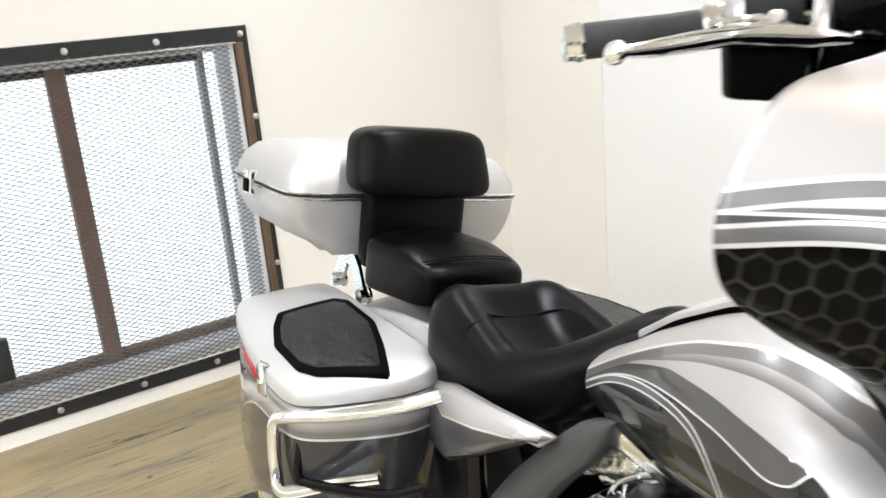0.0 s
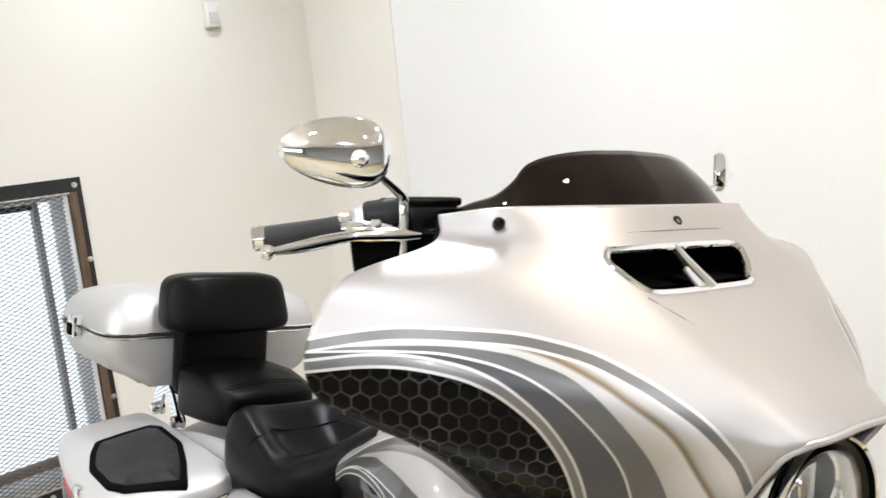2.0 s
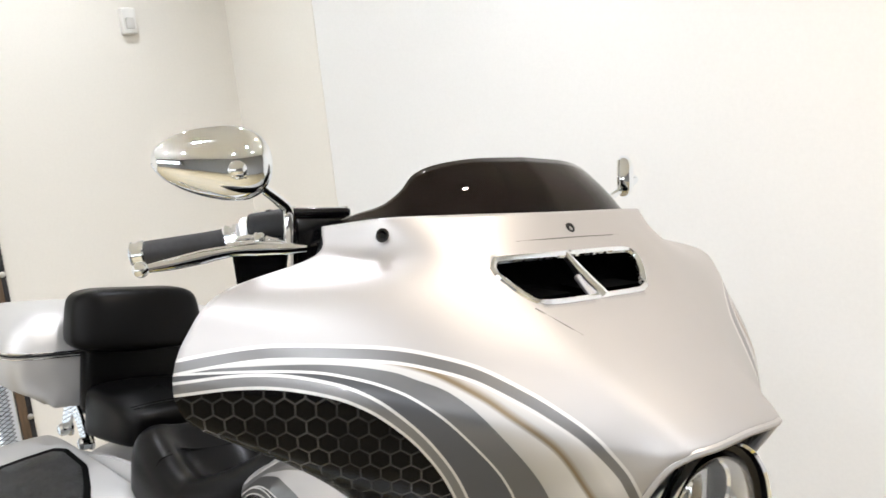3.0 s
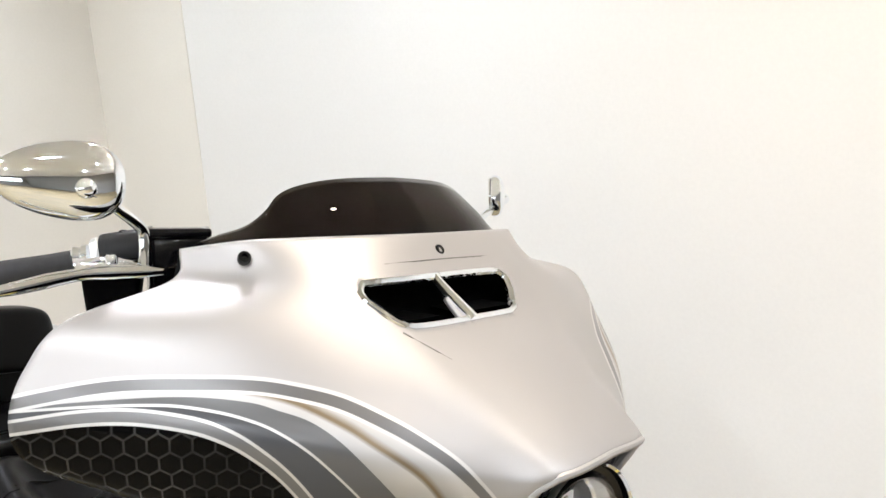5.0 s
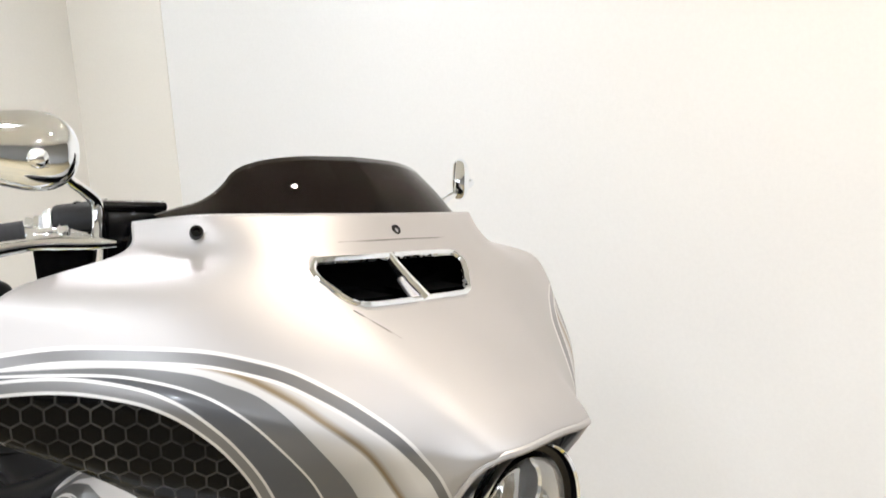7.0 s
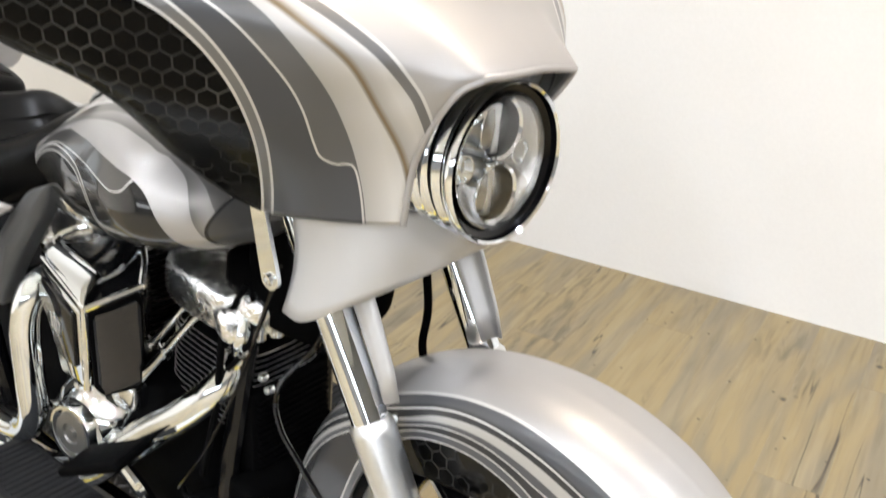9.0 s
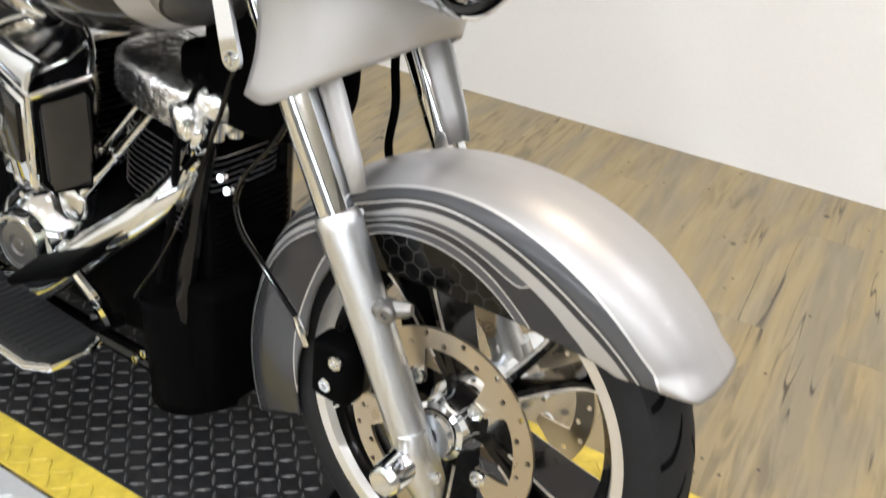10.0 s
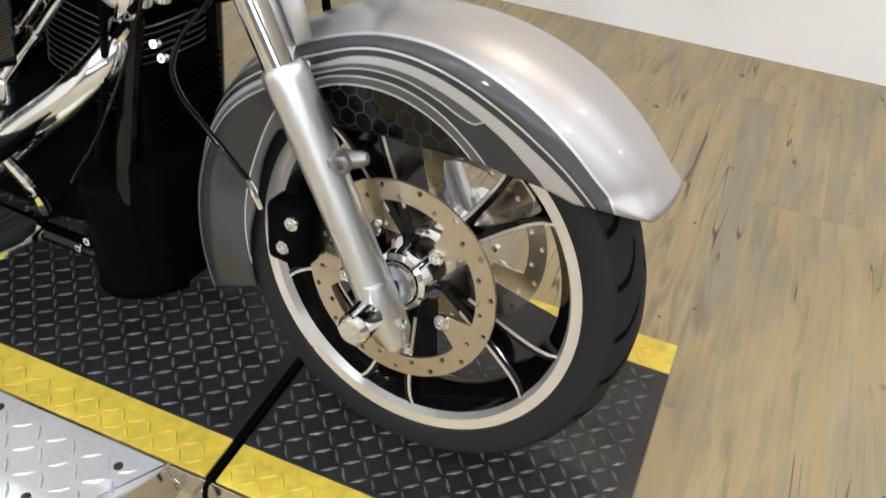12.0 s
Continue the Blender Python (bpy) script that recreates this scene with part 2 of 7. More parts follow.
def livery(name, field, edges, hexes=0.0, hex_scale=0.03, coat=0.35, gloss=0.6):
    """Airbrushed paint. field is the innermost colour; edges lists (start, profile): past that distance from curve number k, stored on the mesh as dk, the colour follows the profile of (metres, colour). Below nought of the first curve lie hexagon outlines."""
    m = bpy.data.materials.new(name)
    m.use_nodes = True
    n, l = m.node_tree.nodes, m.node_tree.links
    b = n["Principled BSDF"]
    at, colour = None, None
    for k, (start, profile) in enumerate(edges):
        dk = n.new("ShaderNodeAttribute")
        dk.attribute_name = "d%d" % k
        at = at or dk
        fit = n.new("ShaderNodeMapRange")
        fit.inputs["From Min"].default_value, fit.inputs["From Max"].default_value = start, start + 0.06
        l.new(dk.outputs["Fac"], fit.inputs["Value"])
        ramp = n.new("ShaderNodeValToRGB")
        e = ramp.color_ramp.elements
        e.remove(e[0])
        for i, (p, c) in enumerate(profile):
            if i == 0:
                e[0].position, e[0].color = p / 0.06, (*c, 1)
            else:
                e.new(p / 0.06).color = (*c, 1)
        l.new(fit.outputs[0], ramp.inputs["Fac"])
        past = n.new("ShaderNodeMapRange")
        past.inputs["From Min"].default_value, past.inputs["From Max"].default_value = start - 0.0003, start + 0.0003
        l.new(dk.outputs["Fac"], past.inputs["Value"])
        mix = n.new("ShaderNodeMix")
        mix.data_type = "RGBA"
        l.new(past.outputs[0], mix.inputs["Factor"])
        l.new(ramp.outputs[0], mix.inputs["B"])
        if colour is None:
            mix.inputs["A"].default_value = (*field, 1)
        else:
            l.new(colour, mix.inputs["A"])
        colour = mix.outputs["Result"]
    metal = n.new("ShaderNodeSeparateColor")
    if hexes:
        fl = n.new("ShaderNodeAttribute")
        fl.attribute_name = "flat"

        def vm(op, a, c=None):
            k = n.new("ShaderNodeVectorMath")
            k.operation = op
            for slot, v in ((0, a), (1, c)):
                if v is None:
                    continue
                if isinstance(v, tuple):
                    k.inputs[slot].default_value = v
                else:
                    l.new(v, k.inputs[slot])
            return k

        def mm(op, a, c=0.0):
            k = n.new("ShaderNodeMath")
            k.operation = op
            for slot, v in ((0, a), (1, c)):
                if isinstance(v, (int, float)):
                    k.inputs[slot].default_value = v
                else:
                    l.new(v, k.inputs[slot])
            return k.outputs[0]

        s = 1 / hex_scale
        p = vm("MULTIPLY", fl.outputs["Vector"], (s, s, 0)).outputs[0]
        r, h = (1.0, 1.7320508, 1.0), (0.5, 0.8660254, 0.0)
        ga = vm("SUBTRACT", vm("MODULO", vm("ADD", p, (100.0, 173.20508, 0.0)).outputs[0], r).outputs[0], h).outputs[0]
        gb = vm("SUBTRACT", vm("MODULO", vm("ADD", p, (100.5, 174.0711, 0.0)).outputs[0], r).outputs[0], h).outputs[0]
        la, lb = vm("LENGTH", ga).outputs["Value"], vm("LENGTH", gb).outputs["Value"]
        pick = mm("LESS_THAN", la, lb)
        gm = n.new("ShaderNodeMix")
        gm.data_type = "VECTOR"
        l.new(pick, gm.inputs["Factor"])
        l.new(gb, gm.inputs[4])
        l.new(ga, gm.inputs[5])
        ab = vm("ABSOLUTE", gm.outputs[1]).outputs[0]
        sp = n.new("ShaderNodeSeparateXYZ")
        l.new(ab, sp.inputs[0])
        side = mm("ADD", mm("MULTIPLY", sp.outputs[0], 0.5), mm("MULTIPLY", sp.outputs[1], 0.8660254))
        edge = mm("SUBTRACT", 0.5, mm("MAXIMUM", sp.outputs[0], side))
        line = n.new("ShaderNodeMapRange")
        line.inputs["From Min"].default_value, line.inputs["From Max"].default_value = 0.02, 0.07
        line.inputs["To Min"].default_value, line.inputs["To Max"].default_value = 1.0, 0.0
        l.new(edge, line.inputs["Value"])
        mist = n.new("ShaderNodeTexNoise")
        mist.inputs["Scale"].default_value, mist.inputs["Detail"].default_value = 9.0, 3
        l.new(fl.outputs["Vector"], mist.inputs["Vector"])
        fade = n.new("ShaderNodeMapRange")
        fade.inputs["From Min"].default_value, fade.inputs["From Max"].default_value = 0.38, 0.62
        fade.inputs["To Min"].default_value, fade.inputs["To Max"].default_value = 0.06, 1.0
        l.new(mist.outputs["Fac"], fade.inputs["Value"])
        below = mm("LESS_THAN", at.outputs["Fac"], 0.0)
        amount = mm("MULTIPLY", mm("MULTIPLY", mm("MULTIPLY", line.outputs[0], fade.outputs[0]), below), hexes)
        hm = n.new("ShaderNodeMix")
        hm.data_type = "RGBA"
        hm.inputs["B"].default_value = (0.052, 0.050, 0.047, 1)
        l.new(amount, hm.inputs["Factor"])
        l.new(colour, hm.inputs["A"])
        colour = hm.outputs["Result"]
    l.new(colour, b.inputs["Base Color"])
    l.new(colour, metal.inputs[0])
    mr = n.new("ShaderNodeMapRange")
    mr.inputs["From Min"].default_value, mr.inputs["From Max"].default_value = 0.03, 0.16
    mr.inputs["To Min"].default_value, mr.inputs["To Max"].default_value = 0.0, 0.62
    l.new(metal.outputs[0], mr.inputs["Value"])
    l.new(mr.outputs[0], b.inputs["Metallic"])
    ro = n.new("ShaderNodeMapRange")
    ro.inputs["From Min"].default_value, ro.inputs["From Max"].default_value = 0.02, 0.5
    ro.inputs["To Min"].default_value, ro.inputs["To Max"].default_value = 0.26, 0.54
    l.new(metal.outputs[0], ro.inputs["Value"])
    l.new(ro.outputs[0], b.inputs["Roughness"])
    cw = n.new("ShaderNodeMapRange")
    cw.inputs["From Min"].default_value, cw.inputs["From Max"].default_value = 0.004, 0.12
    cw.inputs["To Min"].default_value, cw.inputs["To Max"].default_value = coat * gloss, coat
    l.new(metal.outputs[0], cw.inputs["Value"])
    l.new(cw.outputs[0], b.inputs["Coat Weight"])
    b.inputs["Coat Roughness"].default_value = 0.05
    sw = n.new("ShaderNodeMapRange")
    sw.inputs["From Min"].default_value, sw.inputs["From Max"].default_value = 0.01, 0.2
    sw.inputs["To Min"].default_value, sw.inputs["To Max"].default_value = 0.04, 0.35
    l.new(metal.outputs[0], sw.inputs["Value"])
    l.new(sw.outputs[0], b.inputs["Specular IOR Level"])
    return m


WHITE_C = (0.60, 0.59, 0.575)
LIGHT_C = (0.44, 0.43, 0.42)
BLK_C = (0.0016, 0.0016, 0.0016)
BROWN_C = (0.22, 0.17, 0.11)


# ---- building helpers ----
def finish(name, bm, material, sharp=35.0, flip=True):
    if flip:
        bmesh.ops.recalc_face_normals(bm, faces=bm.faces)
    me = bpy.data.meshes.new(name)
    bm.to_mesh(me)
    bm.free()
    me.materials.append(material)
    me.polygons.foreach_set("use_smooth", [True] * len(me.polygons))
    me.set_sharp_from_angle(angle=radians(sharp))
    return me


def part(name, bm, material, parent=None, label="", sharp=35.0):
    ob = new(name, finish(name, bm, material, sharp))
    if parent:
        ob.parent = parent
    return tagged(ob, label)


def empty(name, m=None):
    ob = new(name)
    ob.empty_display_size = 0.1
    if m:
        ob.matrix_basis = m
    return ob


def box(bm, lo, hi, bevel=0.0, seg=2, m=None):
    """A bevelled box between two corners."""
    lo, hi = Vector(lo), Vector(hi)
    made = bmesh.ops.create_cube(bm, size=1.0)["verts"]
    for v in made:
        v.co = Vector((lo[k] + (v.co[k] + 0.5) * (hi[k] - lo[k]) for k in range(3)))
    if bevel:
        edges = list({e for v in made for e in v.link_edges})
        out = bmesh.ops.bevel(bm, geom=edges, offset=bevel, segments=seg, profile=0.5, affect="EDGES")
        made = list({v for f in out["faces"] for v in f.verts} | {v for v in made if v.is_valid})
    if m:
        for v in made:
            v.co = m @ v.co
    return made


def spline(points, n):
    """n points along a Catmull-Rom curve through the given ones, evenly by chord."""
    p = np.array(points, float)
    q = np.vstack([2 * p[0] - p[1], p, 2 * p[-1] - p[-2]])
    d = np.r_[0, np.cumsum(np.linalg.norm(np.diff(p, axis=0), axis=1))]
    out = []
    for s in np.linspace(0, d[-1], n):
        k = min(int(np.searchsorted(d, s, side="right")) - 1, len(p) - 2)
        u = (s - d[k]) / max(d[k + 1] - d[k], 1e-9)
        a, b, c, e = q[k : k + 4]
        out.append(0.5 * (2 * b + (c - a) * u + (2 * a - 5 * b + 4 * c - e) * u * u + (3 * b - a - 3 * c + e) * u**3))
    return np.array(out)


def skin(bm, rows, close=False, cap=False):
    """Quads between rows of points; close joins each row's ends, cap fills the first and last row."""
    vs = [[bm.verts.new(Vector(p)) for p in row] for row in rows]
    n = len(vs[0])
    for a, b in zip(vs, vs[1:]):
        for k in range(n if close else n - 1):
            j = (k + 1) % n
            bm.faces.new((a[k], a[j], b[j], b[k]))
    if cap:
        bm.faces.new(vs[0][::-1])
        bm.faces.new(vs[-1])
    return vs


def tube(bm, path, r, n=10, steps=None, cap=True):
    """A round tube along a smooth path; r is one radius or one for each given point."""
    pts = spline(path, steps) if steps else np.array(path, float)
    radii = np.interp(np.linspace(0, 1, len(pts)), np.linspace(0, 1, len(r)), r) if hasattr(r, "__len__") else [r] * len(pts)
    rows, up = [], None
    for k, p in enumerate(pts):
        t = Vector(pts[min(k + 1, len(pts) - 1)] - pts[max(k - 1, 0)]).normalized()
        if up is None:
            up = t.orthogonal().normalized()
        up = (up - t * up.dot(t)).normalized()
        side = t.cross(up)
        rows.append([Vector(p) + float(radii[k]) * (math.cos(a) * up + math.sin(a) * side) for a in np.linspace(0, 2 * math.pi, n, endpoint=False)])
    return skin(bm, rows, close=True, cap=cap)


def lathe(bm, profile, m, n=32, close=False):
    """Turns (radius, height) pairs round the z axis of m."""
    rows = []
    for a in np.linspace(0, 2 * math.pi, n, endpoint=False):
        rows.append([m @ Vector((r * math.cos(a), r * math.sin(a), h)) for r, h in profile])
    rows.append(rows[0])
    vs = [[bm.verts.new(p) for p in row] for row in rows[:-1]]
    vs.append(vs[0])
    k = len(profile)
    for a, b in zip(vs, vs[1:]):
        for i in range(k if close else k - 1):
            j = (i + 1) % k
            quad = [a[i], b[i], b[j], a[j]]
            if len({id(v) for v in quad}) == 4:
                bm.faces.new(quad)
    bmesh.ops.remove_doubles(bm, verts=[v for row in vs[:-1] for v in row], dist=1e-6)


def aim(origin, axis, spin=0.0):
    """A pose at origin with its z axis along axis."""
    q = Vector(axis).to_track_quat("Z", "Y").to_matrix().to_4x4()
    return Matrix.Translation(origin) @ q @ pose(0, 0, 0, 0, 0, spin)


def pillow(bm, centre, half, e1=0.5, e2=0.5, nu=36, nv=20, fn=None):
    """A rounded block (superquadric), optionally bent by fn(point in -1..1, place)."""
    f = lambda v, e: math.copysign(abs(v) ** e, v)  # noqa: E731
    rows = []
    for b in np.linspace(-math.pi / 2, math.pi / 2, nv):
        row = []
        for a in np.linspace(0, 2 * math.pi, nu, endpoint=False):
            u = Vector((f(math.cos(b), e1) * f(math.cos(a), e2), f(math.cos(b), e1) * f(math.sin(a), e2), f(math.sin(b), e1)))
            p = Vector((centre[k] + half[k] * u[k] for k in range(3)))
            row.append(fn(u, p) if fn else p)
        rows.append(row)
    vs = skin(bm, rows, close=True)
    bmesh.ops.remove_doubles(bm, verts=[v for r in vs for v in r], dist=1e-5)


def plate(bm, outline, thick, m):
    """A flat plate from a closed outline of (x, y), its thickness along the z axis of m."""
    n = len(outline)
    a = [bm.verts.new(m @ Vector((x, y, 0))) for x, y in outline]
    b = [bm.verts.new(m @ Vector((x, y, thick))) for x, y in outline]
    bm.faces.new(a[::-1])
    bm.faces.new(b)
    for k in range(n):
        j = (k + 1) % n
        bm.faces.new((a[k], a[j], b[j], b[k]))


def bolt(bm, at, axis, r=0.008, h=0.006):
    m = aim(at, axis)
    lathe(bm, [(0.0, -0.004), (r, -0.004), (r, h * 0.7), (r * 0.85, h), (r * 0.5, h), (r * 0.45, h * 0.35), (0.0, h * 0.35)], m, 14)


# ---- room ----
WT = 0.16
X1, Y0 = 6.0, -6.5


def block(name, lo, hi, material, label, kind="structure", bevel=0.0):
    bm = bmesh.new()
    box(bm, lo, hi, bevel)
    return tagged(part(name, bm, material), label, kind=kind)


WIN_Y0, WIN_Y1, WIN_Z0, WIN_Z1 = 0.46, 1.55, 0.085, 1.225
bm = bmesh.new()
box(bm, (WALL_X - WT, Y0, FLOOR), (WALL_X, WIN_Y0, CEIL))
box(bm, (WALL_X - WT, WIN_Y1, FLOOR), (WALL_X, WALL_Y + WT, CEIL))
box(bm, (WALL_X - WT, WIN_Y0, FLOOR), (WALL_X, WIN_Y1, WIN_Z0))
box(bm, (WALL_X - WT, WIN_Y0, WIN_Z1), (WALL_X, WIN_Y1, CEIL))
bmesh.ops.remove_doubles(bm, verts=bm.verts, dist=1e-4)
tagged(part("wall_west", bm, WALLM, sharp=20), "cream painted wall with a low barred window", kind="structure")
block("wall_north", (WALL_X, WALL_Y, FLOOR), (X1, WALL_Y + WT, CEIL), WALLW, "plain white painted showroom wall behind the motorcycle")
# east and south walls are unseen, added to close the room and darken reflections
block("wall_east", (X1, Y0, FLOOR), (X1 + WT, WALL_Y + WT, CEIL), WALLD, "plain unseen wall, dark grey to give the chrome dark reflections")
bm = bmesh.new()
STRIP = (-2.3, 5.6, 1.42, 2.36)
box(bm, (WALL_X, Y0 - WT, FLOOR), (STRIP[0], Y0, CEIL))
box(bm, (STRIP[1], Y0 - WT, FLOOR), (X1, Y0, CEIL))
box(bm, (STRIP[0], Y0 - WT, FLOOR), (STRIP[1], Y0, STRIP[2]))
box(bm, (STRIP[0], Y0 - WT, STRIP[3]), (STRIP[1], Y0, CEIL))
bmesh.ops.remove_doubles(bm, verts=bm.verts, dist=1e-4)
tagged(part("wall_south", bm, WALLD, sharp=20), "unseen wall with a long high window, dark grey to give the chrome dark reflections", kind="structure")
block("wall_pier", (WALL_X, WALL_Y - 0.004, FLOOR), (-2.125, WALL_Y, CEIL), WALLM, "shallow cream pier in the corner")
block("ceiling", (WALL_X - WT, Y0 - WT, CEIL), (X1 + WT, WALL_Y + WT, CEIL + 0.1), CEILM, "plain off-white ceiling")

# ceiling lamps
def ceiling_spot(x, y):
    e = tagged(empty("ceiling_spot", pose(x, y, CEIL)), "small round recessed white ceiling spot lamp", "ceiling lamp", "ceiling spots")
    bm = bmesh.new()
    lathe(bm, [(0.042, -0.001), (0.07, -0.001), (0.072, -0.012), (0.062, -0.02), (0.045, -0.016), (0.042, -0.001)], pose(0, 0, 0), 24)
    part("trim_ring", bm, WHITEP, e)
    return e


for lx, ly in LAMPS:
    ceiling_spot(lx, ly)

# ---- floor ----
block("floor", (WALL_X - WT, Y0 - WT, FLOOR - 0.1), (X1 + WT, WALL_Y + WT, FLOOR - 0.004), MATTE, "vinyl plank floor in weathered oak")
floor = bpy.data.objects["floor"]

# ---- window ----
window = tagged(empty("window_1", pose(WALL_X, 0, 0)), "low window behind expanded wire mesh in a black bolted iron frame", kind="structure")


def window_parts():
    y0, y1, z0, z1 = 0.405, 1.61, 0.0, 1.288
    w = 0.058
    fr = empty("iron_frame")
    fr.parent = window
    for name, lo, hi in (("top_bar", (0.003, y0, z1 - w), (0.009, y1, z1)), ("bottom_bar", (0.003, y0, z0), (0.009, y1, z0 + w)), ("side_bar", (0.003, y0, z0 + w), (0.009, y0 + w, z1 - w)), ("side_bar", (0.003, y1 - 0.020, z0 + w), (0.009, y1, z1 - w)), ("wood_bar", (0.002, y1 - w + 0.004, z0 + w), (0.008, y1 - 0.020, z1 - w)), ("inner_bar", (0.003, y1 - w, z0 + w), (0.010, y1 - w + 0.004, z1 - w))):
        bm = bmesh.new()
        box(bm, lo, hi, 0.0012, 1)
        part(name, bm, JAMBWOOD if name == "wood_bar" else IRON, fr, "worn brown wood" if name == "wood_bar" else "")
    for name, lo, hi in (("angle_lip", (0.009, y0 + w - 0.004, z1 - w - 0.004), (0.022, y1 - w + 0.004, z1 - w)), ("angle_lip", (0.009, y0 + w - 0.004, z0 + w), (0.022, y1 - w + 0.004, z0 + w + 0.004))):
        bm = bmesh.new()
        box(bm, lo, hi, 0.001, 1)
        part(name, bm, MACH, fr, "bright worn edge of the iron frame")
    screws = [(y, z1 - 0.03) for y in (0.36 + 0.075, 0.661, 0.962, 1.27, 1.583)] + [(1.597, z) for z in (0.95, 0.655, 0.36, 0.04)] + [(y, z0 + 0.026) for y in (0.43, 0.704, 1.003, 1.29)] + [(0.434, z) for z in (0.95, 0.655, 0.36)]
    for y, z in screws:
        bm = bmesh.new()
        lathe(bm, [(0.0, 0.0), (0.012, 0.0), (0.0115, 0.003), (0.007, 0.0055), (0.0, 0.006)], aim((0.009, y, z), (1, 0, 0)), 12)
        part("screw", bm, SCREW, fr)
    # painted lining of the opening
    d = -WT
    for name, lo, hi in (("jamb", (d, WIN_Y1 - 0.022, WIN_Z0), (0.001, WIN_Y1, WIN_Z1)), ("jamb", (d, WIN_Y0, WIN_Z0), (0.001, WIN_Y0 + 0.022, WIN_Z1)), ("head", (d, WIN_Y0 + 0.022, WIN_Z1 - 0.02), (0.001, WIN_Y1 - 0.022, WIN_Z1)), ("window_sill", (d, WIN_Y0 + 0.022, WIN_Z0), (0.001, WIN_Y1 - 0.022, WIN_Z0 + 0.02))):
        bm = bmesh.new()
        box(bm, lo, hi, 0.002, 1)
        part(name, bm, LINING, window, "white painted lining of the opening")
    # sashes
    for name, lo, hi, m in (("mullion", (d + 0.02, 0.907, WIN_Z0 + 0.02), (d + 0.075, 0.970, WIN_Z1 - 0.02), MULL), ("sash_stile", (d + 0.01, 1.445, WIN_Z0 + 0.02), (d + 0.06, 1.468, WIN_Z1 - 0.02), STILE), ("sash_rail", (d + 0.01, WIN_Y0 + 0.022, WIN_Z0 + 0.02), (d + 0.06, 0.907, WIN_Z0 + 0.052), OLDWOOD), ("sash_rail", (d + 0.01, 0.970, WIN_Z0 + 0.02), (d + 0.06, 1.445, WIN_Z0 + 0.052), OLDWOOD), ("sash_rail", (d + 0.01, WIN_Y0 + 0.022, WIN_Z1 - 0.05), (d + 0.06, 0.907, WIN_Z1 - 0.02), GREYPL), ("sash_rail", (d + 0.01, 0.970, WIN_Z1 - 0.05), (d + 0.06, 1.445, WIN_Z1 - 0.02), GREYPL)):
        bm = bmesh.new()
        box(bm, lo, hi, 0.003, 1)
        part(name, bm, m, window)
    for ya, yb in ((WIN_Y0 + 0.022, 0.907), (0.970, 1.445), (1.468, WIN_Y1 - 0.022)):
        bm = bmesh.new()
        box(bm, (d + 0.030, ya, WIN_Z0 + 0.05), (d + 0.034, yb, WIN_Z1 - 0.03))
        ob = part("pane", bm, CLEAR, window, "clear window pane")
        ob.visible_shadow = False
    # expanded mesh
    pw, ph, r = 0.0385, 0.0172, 0.0011
    vs, fs = [], []
    ny, nz = int((y1 - y0 - 2 * w + 0.02) / pw), int((z1 - z0 - 2 * w + 0.02) / ph)
    ya, za = y0 + w - 0.01, z0 + w - 0.01
    for i in range(ny):
        for j in range(nz):
            cy, cz = ya + (i + 0.5) * pw, za + (j + 0.5) * ph
            for a, b in (((-0.5, 0), (0, 0.5)), ((0, 0.5), (0.5, 0)), ((0.5, 0), (0, -0.5)), ((0, -0.5), (-0.5, 0))):
                p, q = np.array([cy + a[0] * pw, cz + a[1] * ph]), np.array([cy + b[0] * pw, cz + b[1] * ph])
                nrm = np.array([-(q - p)[1], (q - p)[0]])
                nrm = nrm / np.linalg.norm(nrm) * r
                k = len(vs)
                for x in (0.0095, 0.0135):
                    for e, s in ((p, 1), (p, -1), (q, -1), (q, 1)):
                        vs.append((x, e[0] + s * nrm[0], e[1] + s * nrm[1]))
                fs += [(k, k + 1, k + 2, k + 3), (k + 7, k + 6, k + 5, k + 4), (k, k + 3, k + 7, k + 4), (k + 1, k + 5, k + 6, k + 2)]
    me = bpy.data.meshes.new("wire_mesh")
    me.from_pydata(vs, [], fs)
    me.materials.append(WIRE)
    ob = tagged(new("wire_mesh", me), "grey expanded steel mesh", kind="stuff")
    ob.parent = window
    # padlock box at the corner of the frame
    bm = bmesh.new()
    box(bm, (0.013, 0.468, 0.20), (0.045, 0.590, 0.348), 0.003)
    lk = part("lock_plate", bm, IRON, window, "black steel lock plate on the mesh")
    bm = bmesh.new()
    box(bm, (0.045, 0.43, 0.235), (0.062, 0.515, 0.262), 0.003)
    box(bm, (0.045, 0.475, 0.215), (0.058, 0.495, 0.240), 0.002)
    part("hasp", bm, MACH, lk, "bright steel hasp")


window_parts()
bm = bmesh.new()
box(bm, (WALL_X - 1.6, -2.2, -1.2), (WALL_X - 1.58, 4.2, 3.4))
tagged(part("backdrop", bm, OUTSIDE), "bright overcast daylight outside the window", kind="structure")


